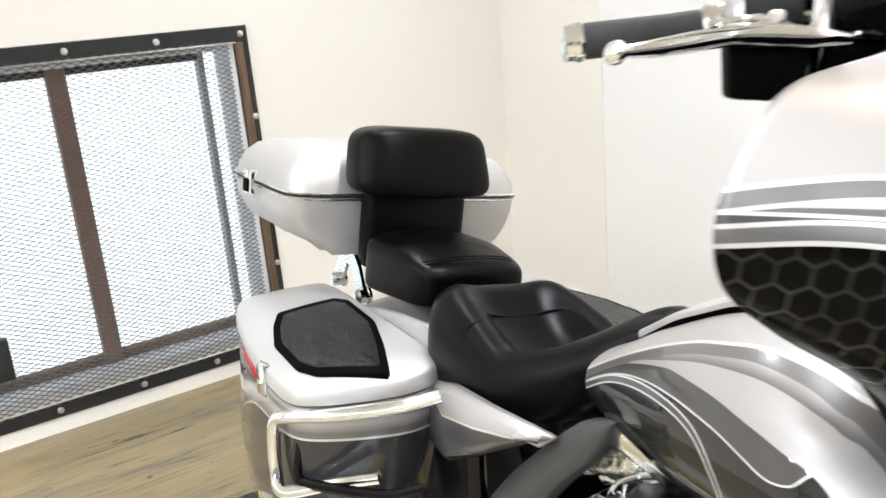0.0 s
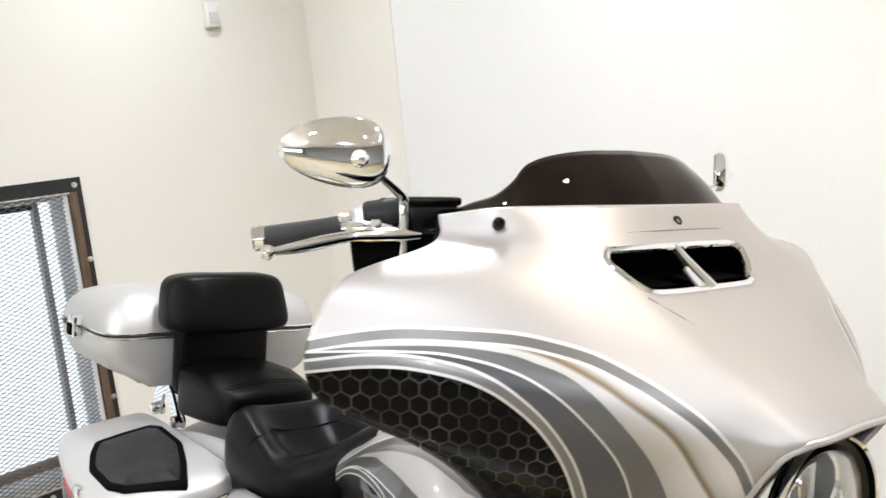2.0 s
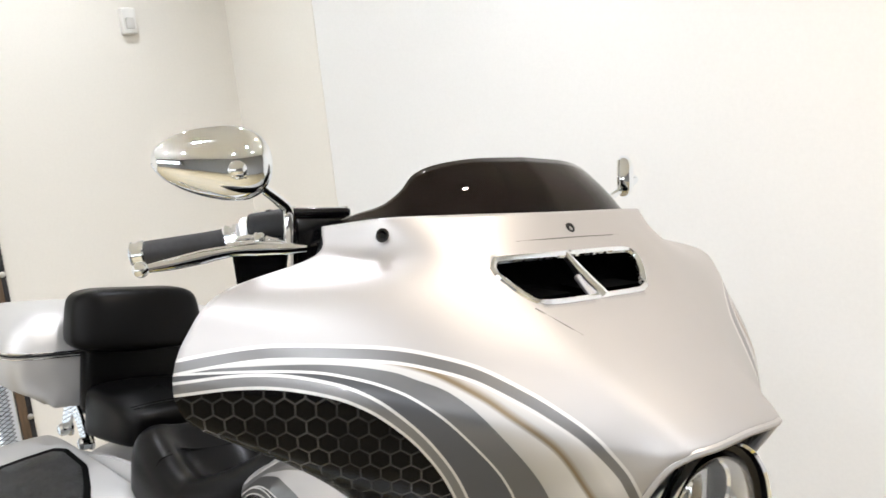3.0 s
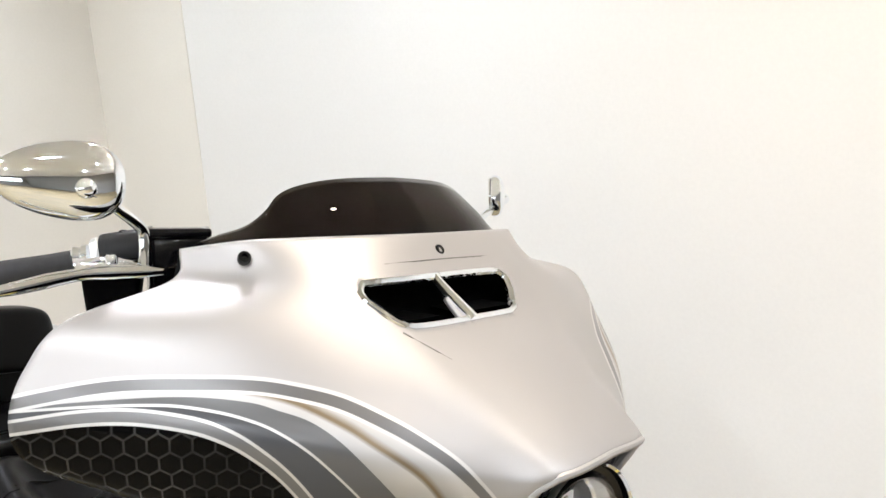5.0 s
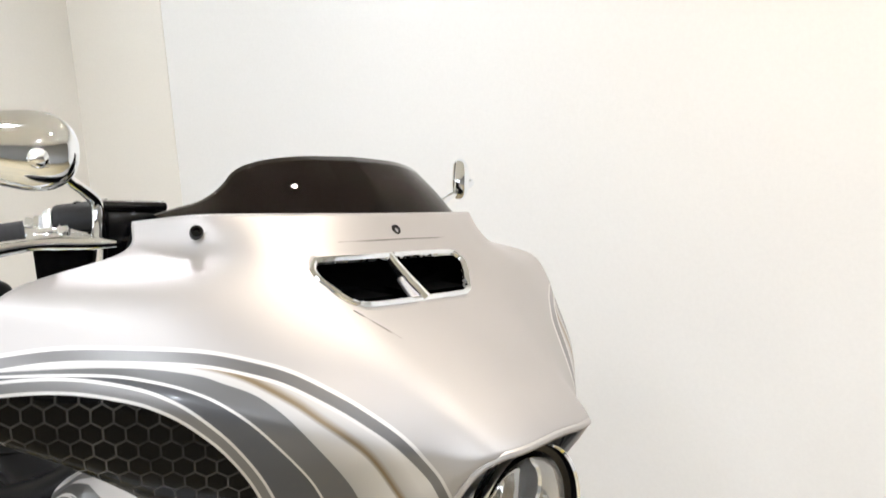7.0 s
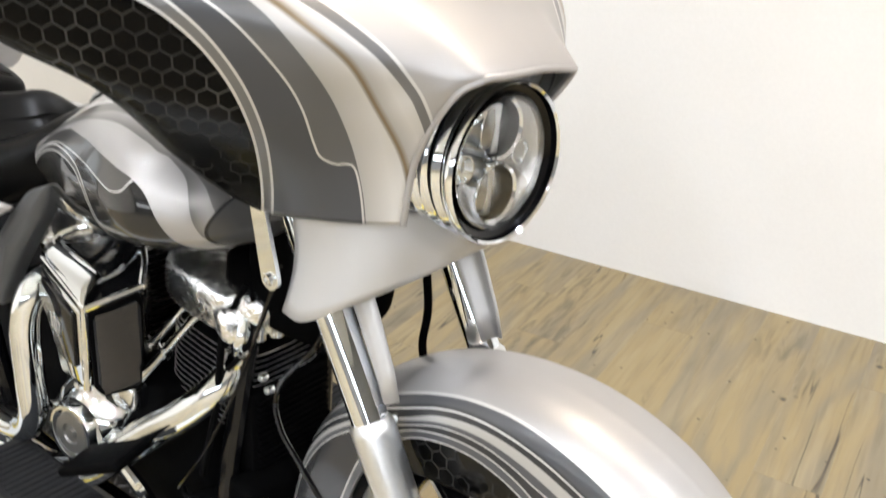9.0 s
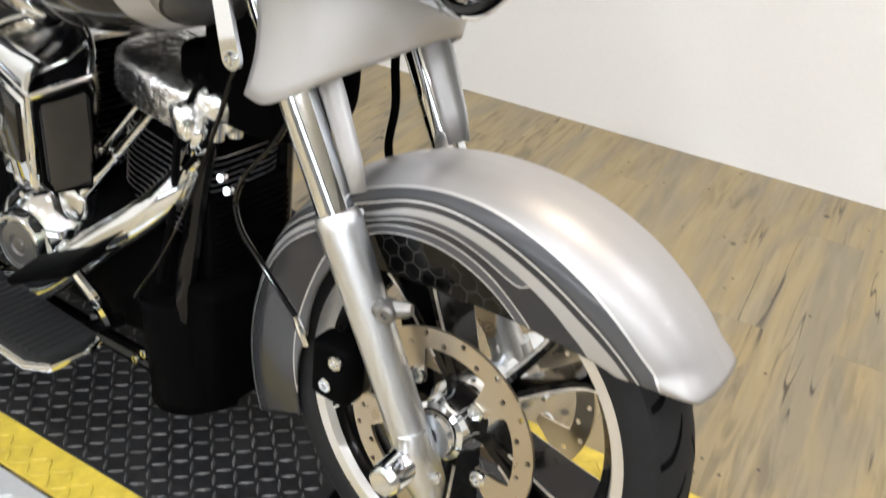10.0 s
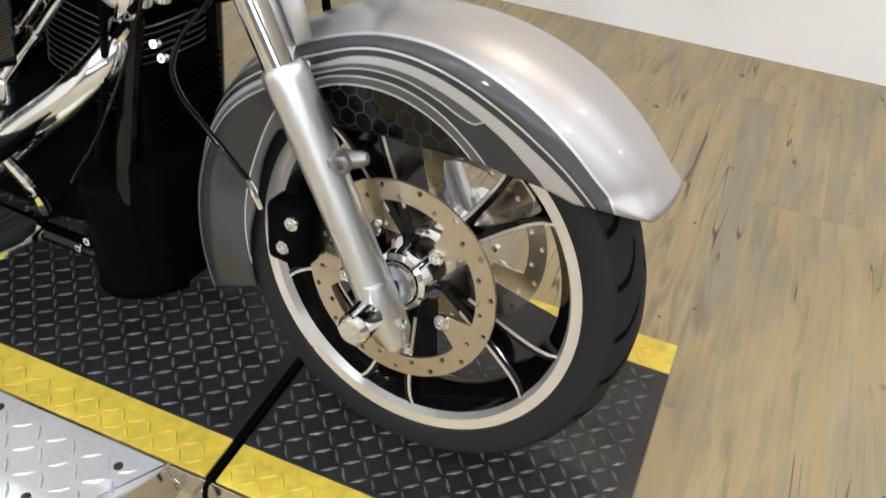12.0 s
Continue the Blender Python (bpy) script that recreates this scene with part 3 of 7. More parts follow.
def strip_window():
    """The long high daylight window across the room, which the chrome mirrors."""
    x0, x1, z0, z1 = STRIP
    e = tagged(empty("window_2", pose(0, Y0, 0)), "long high strip of daylight windows in black frames", kind="structure")
    for name, lo, hi in (("window_frame", (x0, -WT, z0), (x1, -0.02, z0 + 0.05)), ("window_frame", (x0, -WT, z1 - 0.05), (x1, -0.02, z1)), ("window_frame", (x0, -WT, z0 + 0.05), (x0 + 0.05, -0.02, z1 - 0.05)), ("window_frame", (x1 - 0.05, -WT, z0 + 0.05), (x1, -0.02, z1 - 0.05))):
        bm = bmesh.new()
        box(bm, lo, hi, 0.004, 1)
        part(name, bm, IRON, e)
    n = 6
    step = (x1 - x0 - 0.1) / n
    for k in range(n):
        xa = x0 + 0.05 + k * step
        if k:
            bm = bmesh.new()
            box(bm, (xa - 0.025, -WT + 0.02, z0 + 0.05), (xa + 0.025, -0.04, z1 - 0.05), 0.004, 1)
            part("mullion", bm, IRON, e)
        bm = bmesh.new()
        box(bm, (xa + 0.026, -0.10, z0 + 0.05), (xa + step - 0.026, -0.094, z1 - 0.05))
        part("pane", bm, CLEAR, e, "clear window pane").visible_shadow = False


strip_window()
bm = bmesh.new()
box(bm, (STRIP[0] - 2.5, Y0 - 1.62, 0.4), (STRIP[1] + 2.5, Y0 - 1.60, 4.2))
tagged(part("backdrop", bm, DAYLIGHT), "bright daylight outside the far windows", kind="structure")

# ---- detector on the wall ----
def wall_sensor():
    e = tagged(empty("wall_sensor", pose(WALL_X, 2.300, 1.922)), "small white plastic motion sensor high on the cream wall", "sensor")
    bm = bmesh.new()
    box(bm, (0.0, -0.033, -0.056), (0.034, 0.033, 0.056), 0.009, 3)
    part("housing", bm, WHITEP, e)
    bm = bmesh.new()
    box(bm, (0.030, -0.02, -0.035), (0.039, 0.02, 0.012), 0.004, 2)
    part("lens", bm, mat("sensor_lens", (0.55, 0.54, 0.52), 0.25), e, "pale grey lens")


wall_sensor()

# ---- platform under the motorcycle ----
PY0, PY1, PX0, PX1 = 0.832, 1.430, -1.80, 0.818
platform = tagged(empty("lift_platform", pose(0, 0, 0)), "low platform of black tread plate with yellow safety edges", "platform")


def tread(x0, x1, y0, y1, step, size, keep=None):
    """Raised bars of a tread plate as one mesh: alternate bars lie along and across."""
    vs, fs = [], []
    nx, ny = int((x1 - x0) / step), int((y1 - y0) / step)
    for i in range(nx):
        for j in range(ny):
            cx, cy = x0 + (i + 0.5) * step, y0 + (j + 0.5) * step
            if keep and not keep(cx, cy):
                continue
            a = radians(38 if (i + j) % 2 else -52) + random.uniform(-0.03, 0.03)
            c, s = math.cos(a), math.sin(a)
            k = len(vs)
            L, W, H = size
            for px, py, pz in ((-L, 0, 0), (0, -W, 0), (L, 0, 0), (0, W, 0), (-L * 0.55, 0, H), (L * 0.55, 0, H)):
                vs.append((cx + c * px - s * py, cy + s * px + c * py, pz))
            fs += [(k, k + 1, k + 5, k + 4), (k + 1, k + 2, k + 5), (k + 2, k + 3, k + 4, k + 5), (k + 3, k, k + 4)]
    return vs, fs


WORN = mat("worn_tread_bars", (0.10, 0.10, 0.10), 0.34, 0.4, grain=0.3, scale=60, rvar=0.1, coarse=9)


def platform_parts():
    tape = 0.077
    bm = bmesh.new()
    box(bm, (PX0, PY0 + 0.002, FLOOR), (PX1, PY1 - 0.002, -0.006), 0.002, 1)
    part("deck", bm, SATIN, platform)
    for name, ya, yb, m, lab in (("tread_plate", PY0 + tape, PY1 - tape, TREADBLK, "black diamond tread plate"), ("safety_stripe", PY0, PY0 + tape - 0.001, YELLOW, "yellow stripe over the tread plate"), ("safety_stripe", PY1 - tape + 0.001, PY1, YELLOW, "yellow stripe over the tread plate")):
        for xa, xb in ((PX0, 0.212), (0.232, PX1)):
            bm = bmesh.new()
            box(bm, (xa, ya, -0.006), (xb, yb, 0.0), 0.0008, 1)
            p = part(name, bm, m, platform, lab)
            vs, fs = tread(xa + 0.004, xb - 0.004, ya + 0.002, yb - 0.002, 0.0255, (0.0145, 0.0034, 0.0030 if m is not YELLOW else 0.0020))
            me = bpy.data.meshes.new("tread_pattern")
            me.from_pydata(vs, [], fs)
            me.materials.append(WORN if m is TREADBLK else m)
            tagged(new("tread_pattern", me), "raised tread bars", kind="stuff").parent = p
    bm = bmesh.new()
    tube(bm, [(0.222, 1.16, -0.003), (0.222, PY0 + 0.01, -0.002), (0.222, PY0 - 0.012, -0.006), (0.223, PY0 - 0.02, -0.03), (0.224, PY0 - 0.022, -0.052)], 0.0046, 8, 24)
    part("cross_rod", bm, SATIN, platform, "black steel rod across the plate")
    bm = bmesh.new()
    box(bm, (PX0, PY0 - 0.006, FLOOR), (PX1, PY0 - 0.001, -0.003), 0.001, 1)
    p = part("side_skirt", bm, SKIRT, platform, "polished tread plate side")
    vs, fs = tread(PX0 + 0.01, PX1 - 0.01, -0.055, -0.005, 0.0255, (0.0125, 0.003, 0.0014))
    me = bpy.data.meshes.new("tread_pattern")
    me.from_pydata([(x, PY0 - 0.006 - z, y) for x, y, z in vs], [], fs)
    me.materials.append(SKIRT)
    tagged(new("tread_pattern", me), kind="stuff").parent = p


platform_parts()


def side_step():
    e = tagged(empty("side_step"), "bare silver diamond plate step with a rounded end beside the platform", "step")
    cx, cy, r = -0.08, 0.868, 0.232
    arc = [(cx + r * math.cos(a), cy + r * math.sin(a)) for a in np.linspace(-0.165, -math.pi / 2, 22)]
    outline = [(-1.8, PY0 - 0.008)] + [(cx + r * math.cos(-0.165) - 0.0, PY0 - 0.008)] + arc + [(-1.8, cy - r)]
    bm = bmesh.new()
    plate(bm, outline[::-1], 0.005, pose(0, 0, -0.004))
    top = part("top_plate", bm, TREADSIL, e, sharp=30)
    vs, fs = tread(-0.9, 0.16, 0.635, 0.822, 0.034, (0.0165, 0.0036, 0.0024), lambda x, y: x < cx - 0.01 and y > cy - r + 0.015 or math.hypot(x - cx, y - cy) < r - 0.016)
    me = bpy.data.meshes.new("tread_pattern")
    me.from_pydata([(x, y, z + 0.001) for x, y, z in vs], [], fs)
    me.materials.append(TREADSIL)
    tagged(new("tread_pattern", me), kind="stuff").parent = top
    bm = bmesh.new()
    rows = []
    for x, y in outline[1:]:
        rows.append([(x - (x - cx) * 0.012, y - (y - cy) * 0.012, -0.0045), (x + (x - cx) * 0.06, y + (y - cy) * 0.06, FLOOR)])
    skin(bm, rows)
    part("skirt", bm, SKIRT, e, "polished side plate")
    for x, y in ((0.085, 0.79), (-0.16, 0.80), (0.0, 0.69)):
        bm = bmesh.new()
        lathe(bm, [(0.0, 0.0025), (0.005, 0.0025), (0.0075, 0.0012), (0.0075, -0.002)], pose(x, y, 0.0012), 12)
        part("rivet", bm, GREYPL, e)


side_step()

# ---- motorcycle ----
BIKE = pose(0.440, 1.100, -0.006) @ pose(0, 0, 0, 0, 0, -4.5) @ pose(0, 0, 0, -5.5)
bike = tagged(empty("motorcycle", BIKE), "silver touring motorcycle with black hexagon graphics and a trunk", "motorcycle")
FAIR = pose(0, -0.045, 1.0, -2.5) @ pose(0, 0, -1.0)
WHEEL = pose(0.0, 0.0, 0.309, -5.5, 0, -2.0)
TRUNK = pose(-1.9, 0.0, 0.892, -5.5) @ pose(1.9, 0, -0.90)
SEAT = pose(0, -0.13, 0.80, -6.0) @ pose(0, 0.13, -0.80)


def moved(bm, m):
    bmesh.ops.transform(bm, matrix=m, verts=bm.verts)
    return bm


def add(name, bm, material, label="", parent=None, m=None, sharp=35.0):
    if m:
        moved(bm, m)
    parent = parent or bike
    while parent is not bike and parent.parent is not bike:
        parent = parent.parent
    return part(name, bm, material, parent, label, sharp)


def along(ctrl, start, n):
    """n points along the smooth row from control point number start to its end."""
    dense = spline(ctrl, 240)
    if start:
        k = int(np.argmin(np.linalg.norm(dense - np.array(ctrl[start]), axis=1)))
        dense = dense[k:]
    d = np.r_[0, np.cumsum(np.linalg.norm(np.diff(dense, axis=0), axis=1))]
    s = np.linspace(0, d[-1], n)
    return np.array([np.interp(s, d, dense[:, k]) for k in range(3)]).T


def stack(rows, steps, first=0, last=None):
    """Smooth rows between the given rows, a fixed number to each interval."""
    q = np.concatenate([[2 * rows[0] - rows[1]], rows, [2 * rows[-1] - rows[-2]]])
    out = []
    last = len(rows) - 1 if last is None else last
    for k in range(first, last):
        a, b, c, e = q[k : k + 4]
        for u in np.linspace(0, 1, steps, endpoint=False):
            out.append(0.5 * (2 * b + (c - a) * u + (2 * a - 5 * b + 4 * c - e) * u * u + (3 * b - a - 3 * c + e) * u**3))
    out.append(np.array(rows[last]))
    return np.array(out)


def band_field(points, curves):
    """Signed distances of points to 2D curves, growing outwards."""
    def dist(curve):
        c = spline([(x, y, 0) for x, y in curve], 160)[:, :2]
        d = np.full(len(points), 9e9)
        sign = np.ones(len(points))
        for p, q in zip(c, c[1:]):
            e = q - p
            u = np.clip(((points - p) @ e) / (e @ e), 0, 1)
            off = points - (p + u[:, None] * e)
            dd = np.linalg.norm(off, axis=1)
            near = dd < d
            d[near] = dd[near]
            sign[near] = np.sign(e[0] * off[near, 1] - e[1] * off[near, 0])
        return d * sign
    return [dist(c) for c in curves]


def paint(ob, curves, axes=(1, 2), flat=None, half=0, coord=None):
    """Stores the livery's coordinates on a mesh. half mirrors the pattern over y = 0."""
    me = ob.data
    co = np.empty(len(me.vertices) * 3)
    me.vertices.foreach_get("co", co)
    co = co.reshape(-1, 3)
    loc = co.copy()
    if half:
        inv = np.array(FAIR.inverted())
        loc = co @ inv[:3, :3].T + inv[:3, 3]
    loc[:, 1] = -np.abs(loc[:, 1])
    for k, s in enumerate(band_field(coord(loc) if coord else loc[:, axes], curves)):
        me.attributes.new("d%d" % k, "FLOAT", "POINT").data.foreach_set("value", s.astype(np.float32))
    fl = me.attributes.new("flat", "FLOAT_VECTOR", "POINT")
    w = np.zeros_like(loc)
    w[:, 0], w[:, 1] = (flat or (lambda p: (p[:, 0], p[:, 2])))(loc)
    fl.data.foreach_set("vector", w.astype(np.float32).ravel())


# fairing skin
F_ROWS = [
    [(-0.272, 0, 1.287), (-0.280, 0.10, 1.287), (-0.305, 0.18, 1.286), (-0.335, 0.235, 1.284), (-0.385, 0.270, 1.275)],
    [(-0.237, 0, 1.243), (-0.239, 0.10, 1.243), (-0.250, 0.16, 1.241), (-0.287, 0.222, 1.246), (-0.370, 0.292, 1.2435)],
    [(-0.190, 0, 1.190), (-0.190, 0.09, 1.190), (-0.205, 0.16, 1.195), (-0.262, 0.270, 1.205), (-0.370, 0.405, 1.214)],
    [(-0.100, 0, 1.125), (-0.105, 0.09, 1.120), (-0.150, 0.17, 1.135), (-0.228, 0.285, 1.155), (-0.370, 0.443, 1.176)],
    [(-0.020, 0, 1.064), (-0.031, 0.088, 1.059), (-0.078, 0.138, 1.062), (-0.180, 0.270, 1.100), (-0.370, 0.457, 1.140)],
    [(-0.054, 0.109, 1.037), (-0.081, 0.129, 1.026), (-0.128, 0.170, 1.025), (-0.208, 0.270, 1.045), (-0.370, 0.453, 1.110)],
    [(-0.097, 0.104, 0.967), (-0.124, 0.123, 0.960), (-0.165, 0.155, 0.960), (-0.238, 0.240, 0.985), (-0.370, 0.433, 1.087)],
    [(-0.114, 0.097, 0.886), (-0.200, 0.126, 0.875), (-0.292, 0.142, 0.868), (-0.324, 0.214, 0.922), (-0.347, 0.300, 1.008), (-0.370, 0.385, 1.058)],
]


STEPS = 13


def fairing_grids(side):
    rows = [np.array([(x + (0.30 * y * y if side > 0 else 0), side * y * (1 + 0.12 * y if side > 0 else 1), z) for x, y, z in r]) for r in F_ROWS]
    main = [along(r, 1 if k < 5 else 0, 64) for k, r in enumerate(rows)]
    nose = []
    for k in range(5):
        # mirrored, so that the nose is round across the middle
        dense = spline(np.vstack([(rows[k] * (1, -1, 1))[::-1], rows[k][1:]]), 481)
        i = int(np.argmin(np.linalg.norm(dense - rows[k][0], axis=1)))
        j = int(np.argmin(np.linalg.norm(dense - rows[k][1], axis=1)))
        part_ = np.vstack([rows[k][:1], dense[i + 1 : j], main[k][:1]])
        d = np.r_[0, np.cumsum(np.linalg.norm(np.diff(part_, axis=0), axis=1))]
        nose.append(np.array([np.interp(np.linspace(0, d[-1], 22), d, part_[:, i]) for i in range(3)]).T)
    step = np.repeat([main[5][0] - main[4][0]], 22, 0)
    step[:, 1] *= np.linspace(0, 1, 22)
    nose.append(nose[-1] + step)
    full, low = stack(np.array(main), STEPS), stack(np.array(main[4:]), STEPS)
    # a crease under the brow that fades out along the side
    w = np.clip(1 - np.arange(64) / 16, 0, 1)[None, :, None]
    full[4 * STEPS :] = full[4 * STEPS :] * (1 - w) + low * w
    return stack(np.array(nose), STEPS, 0, 4), full


VENT = [(0.0, 1.240), (0.105, 1.2395), (0.120, 1.2365), (0.1265, 1.229), (0.1225, 1.219), (0.109, 1.203), (0.096, 1.1955), (0.075, 1.193), (0.0, 1.1925)]
GRIDS = {s: fairing_grids(s) for s in (-1, 1)}
SURF = np.vstack([g.reshape(-1, 3) for s in (-1, 1) for g in GRIDS[s]])


def surf_x(y, z):
    d = np.hypot(SURF[:, 1] - y, SURF[:, 2] - z)
    k = np.argsort(d)[:4]
    w = 1 / (d[k] + 1e-4)
    return float((SURF[k, 0] * w).sum() / w.sum())


VENT_Y = -0.028


def in_vent(y, z):
    y = abs(y - VENT_Y)
    wide = np.interp(z, [1.192, 1.197, 1.219, 1.230, 1.241], [0.090, 0.100, 0.122, 0.126, 0.117])
    return 1.191 < z < 1.2395 and y < wide


def fairing():
    bm = bmesh.new()
    for side in (-1, 1):
        for g in GRIDS[side]:
            vs = [[bm.verts.new(p) for p in row] for row in g]
            for a, b in zip(vs, vs[1:]):
                for k in range(len(a) - 1):
                    mid = (a[k].co + a[k + 1].co + b[k + 1].co + b[k].co) / 4
                    # the two intakes stay open
                    if in_vent(mid.y, mid.z) and abs(mid.y - VENT_Y) > 0.006 and mid.x > -0.27:
                        continue
                    bm.faces.new((a[k], a[k + 1], b[k + 1], b[k]))
    bmesh.ops.remove_doubles(bm, verts=bm.verts, dist=2e-4)
    loose = [v for v in bm.verts if not v.link_faces]
    bmesh.ops.delete(bm, geom=loose, context="VERTS")
    MID_C = (0.125, 0.125, 0.127)
    edges = [
        (0.0, [(0, WHITE_C), (0.0026, WHITE_C), (0.0032, GREY_C), (0.0112, GREY_C), (0.0118, WHITE_C), (0.0140, WHITE_C), (0.0146, DARK_C), (0.06, DARK_C)]),
        (0.0, [(0, WHITE_C), (0.0020, WHITE_C), (0.0026, MID_C), (0.06, MID_C)]),
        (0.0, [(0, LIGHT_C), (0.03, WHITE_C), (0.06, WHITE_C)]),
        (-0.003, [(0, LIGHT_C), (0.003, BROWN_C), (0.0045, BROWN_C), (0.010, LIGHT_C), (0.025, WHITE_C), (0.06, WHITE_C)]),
        (-0.0145, [(0, WHITE_C), (0.0024, WHITE_C), (0.003, GREY_C), (0.0115, GREY_C), (0.0121, WHITE_C), (0.0145, WHITE_C), (0.0155, SILVER_C), (0.06, SILVER_C)]),
    ]
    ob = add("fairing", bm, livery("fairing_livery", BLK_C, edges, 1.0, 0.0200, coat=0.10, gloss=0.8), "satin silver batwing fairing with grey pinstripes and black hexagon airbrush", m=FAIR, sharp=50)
    curves = [
        [(-0.62, 1.115), (-0.572, 1.121), (-0.521, 1.127), (-0.477, 1.127), (-0.434, 1.1205), (-0.405, 1.112), (-0.377, 1.097), (-0.347, 1.070), (-0.322, 1.030), (-0.306, 0.980), (-0.300, 0.920), (-0.301, 0.860), (-0.303, 0.82)],
        [(-0.62, 1.138), (-0.56, 1.141), (-0.503, 1.1425), (-0.451, 1.1415), (-0.417, 1.137), (-0.383, 1.129), (-0.350, 1.116), (-0.315, 1.0925), (-0.279, 1.053), (-0.259, 1.018), (-0.246, 0.978), (-0.238, 0.960), (-0.221, 0.9515), (-0.205, 0.9525), (-0.196, 0.930), (-0.188, 0.884), (-0.183, 0.83)],
        [(-0.63, 1.142), (-0.50, 1.1485), (-0.43, 1.1485), (-0.377, 1.142), (-0.350, 1.134), (-0.316, 1.121), (-0.280, 1.094), (-0.240, 1.047), (-0.212, 0.992), (-0.193, 0.932), (-0.184, 0.882), (-0.179, 0.83)],
        [(-0.64, 1.146), (-0.50, 1.155), (-0.42, 1.156), (-0.377, 1.150), (-0.334, 1.138), (-0.292, 1.118), (-0.266, 1.102), (-0.216, 1.0665), (-0.185, 1.021), (-0.159, 0.977), (-0.145, 0.940), (-0.13, 0.88)],
        [(-0.64, 1.138), (-0.60, 1.150), (-0.55, 1.160), (-0.49, 1.167), (-0.42, 1.1655), (-0.37, 1.162), (-0.33, 1.154), (-0.29, 1.142), (-0.25, 1.123), (-0.218, 1.105), (-0.18, 1.079), (-0.15, 1.049), (-0.134, 1.024), (-0.105, 0.96)],
    ]
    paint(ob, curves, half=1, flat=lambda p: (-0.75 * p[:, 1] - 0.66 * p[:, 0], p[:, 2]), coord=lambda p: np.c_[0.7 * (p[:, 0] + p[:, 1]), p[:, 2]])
    mod = ob.modifiers.new("thickness", "SOLIDIFY")
    mod.thickness, mod.offset = 0.006, 0.0
    # rolled edge round the headlight opening
    bm = bmesh.new()
    rim = []
    for side in (-1, 1):
        nose, main = GRIDS[side]
        run = np.vstack([nose[-1], main[4 * STEPS + 1 :, 0]]) + (0.002, 0, 0)
        rim.append(run)
    tube(bm, np.vstack([rim[0][::-1], rim[1][1:]])[::2], 0.0042, 8)
    add("opening_edge", bm, SILVER, "", ob, FAIR)
    return ob


fairing_ob = fairing()


def fairing_fittings():
    # intake bezel: two openings with a chrome rim and a middle post
    bm = bmesh.new()
    ring = [(y + VENT_Y, z) for y, z in VENT + [(-y, z) for y, z in VENT[::-1][1:-1]]]
    dense = spline([(y, z, 0) for y, z in ring + ring[:1]], 90)[:, :2]
    tube(bm, [(surf_x(y, z) + 0.002, y, z) for y, z in dense], 0.0046, 8, cap=False)
    bez = add("intake_bezel", bm, CHROME, "chrome air intake bezel", m=FAIR)
    bm = bmesh.new()
    tube(bm, [(surf_x(VENT_Y, z) + 0.002, y + VENT_Y, z) for y, z in ((-0.006, 1.241), (0.002, 1.218), (0.012, 1.192))], [0.0055, 0.0075, 0.0085], 8, 10)
    add("middle_post", bm, CHROME, "chrome divider", bez, FAIR)
    bm = bmesh.new()
    box(bm, (-0.33, VENT_Y - 0.13, 1.168), (-0.264, VENT_Y + 0.13, 1.250), 0.008)
    add("intake_duct", bm, MATTE, "black intake duct", bez, FAIR)
    for y in (VENT_Y - 0.075, VENT_Y + 0.075):
        bm = bmesh.new()
        skin(bm, [[(-0.262, y - 0.05, 1.20), (-0.262, y + 0.05, 1.20)], [(-0.215, y - 0.06, 1.197), (-0.215, y + 0.06, 1.197)]])
        add("duct_floor", bm, SATIN, "", bez, FAIR)
    # windshield
    bm = bmesh.new()
    base = [(-0.276, 0, 1.2815), (-0.284, 0.10, 1.2815), (-0.309, 0.18, 1.2805), (-0.339, 0.235, 1.279), (-0.373, 0.262, 1.275)]
    top = [(-0.337, 0, 1.3575), (-0.341, 0.085, 1.3545), (-0.352, 0.140, 1.3465), (-0.360, 0.170, 1.3345), (-0.364, 0.186, 1.316), (-0.372, 0.207, 1.2995), (-0.384, 0.235, 1.2900), (-0.386, 0.257, 1.2835)]
    rows = []
    a, b = spline(base, 40), spline(top, 40)
    for u in np.linspace(0, 1, 12):
        half = a * (1 - u) + b * u
        half[:, 0] += 0.008 * math.sin(u * math.pi)
        rows.append(np.vstack([(half * (1, -1, 1))[::-1], half[1:]]))
    skin(bm, rows)
    ob = add("windshield", bm, SMOKE, "low smoked plastic windshield", m=FAIR @ pose(0, 0.012, 0))
    mod = ob.modifiers.new("thickness", "SOLIDIFY")
    mod.thickness = 0.004
    for x, y, z, d in ((-0.258, -0.010, 1.267, (1, 0, 0.5)), (-0.318, -0.254, 1.268, (0.85, -0.55, 0.4)), (-0.333, 0.256, 1.267, (0.85, 0.55, 0.4))):
        bm = bmesh.new()
        bolt(bm, (x, y, z), d, 0.0072, 0.006)
        add("windshield_screw", bm, BLACK, "black windshield screw", fairing_ob, FAIR @ pose(0, 0.014, 0))
    # seam line under the screen
    bm = bmesh.new()
    tube(bm, [(surf_x(y, 1.2585) + 0.0040, y, 1.2585 - 0.10 * y * y) for y in np.linspace(-0.165, 0.125, 40)], 0.0008, 6)
    add("mounting_seam", bm, SEAM, "", fairing_ob, FAIR)
    # edge of the intake panel, running down from the corner of the bezel
    bm = bmesh.new()
    tube(bm, [(surf_x(y, z) + 0.0040, y, z) for y, z in zip(np.linspace(-0.136, -0.098, 14), np.linspace(1.191, 1.160, 14))], [0.0009, 0.0011, 0.0004], 6)
    add("panel_seam", bm, SEAM, "", fairing_ob, FAIR)
    # dark inner fairing behind the skin
    bm = bmesh.new()
    rows = []
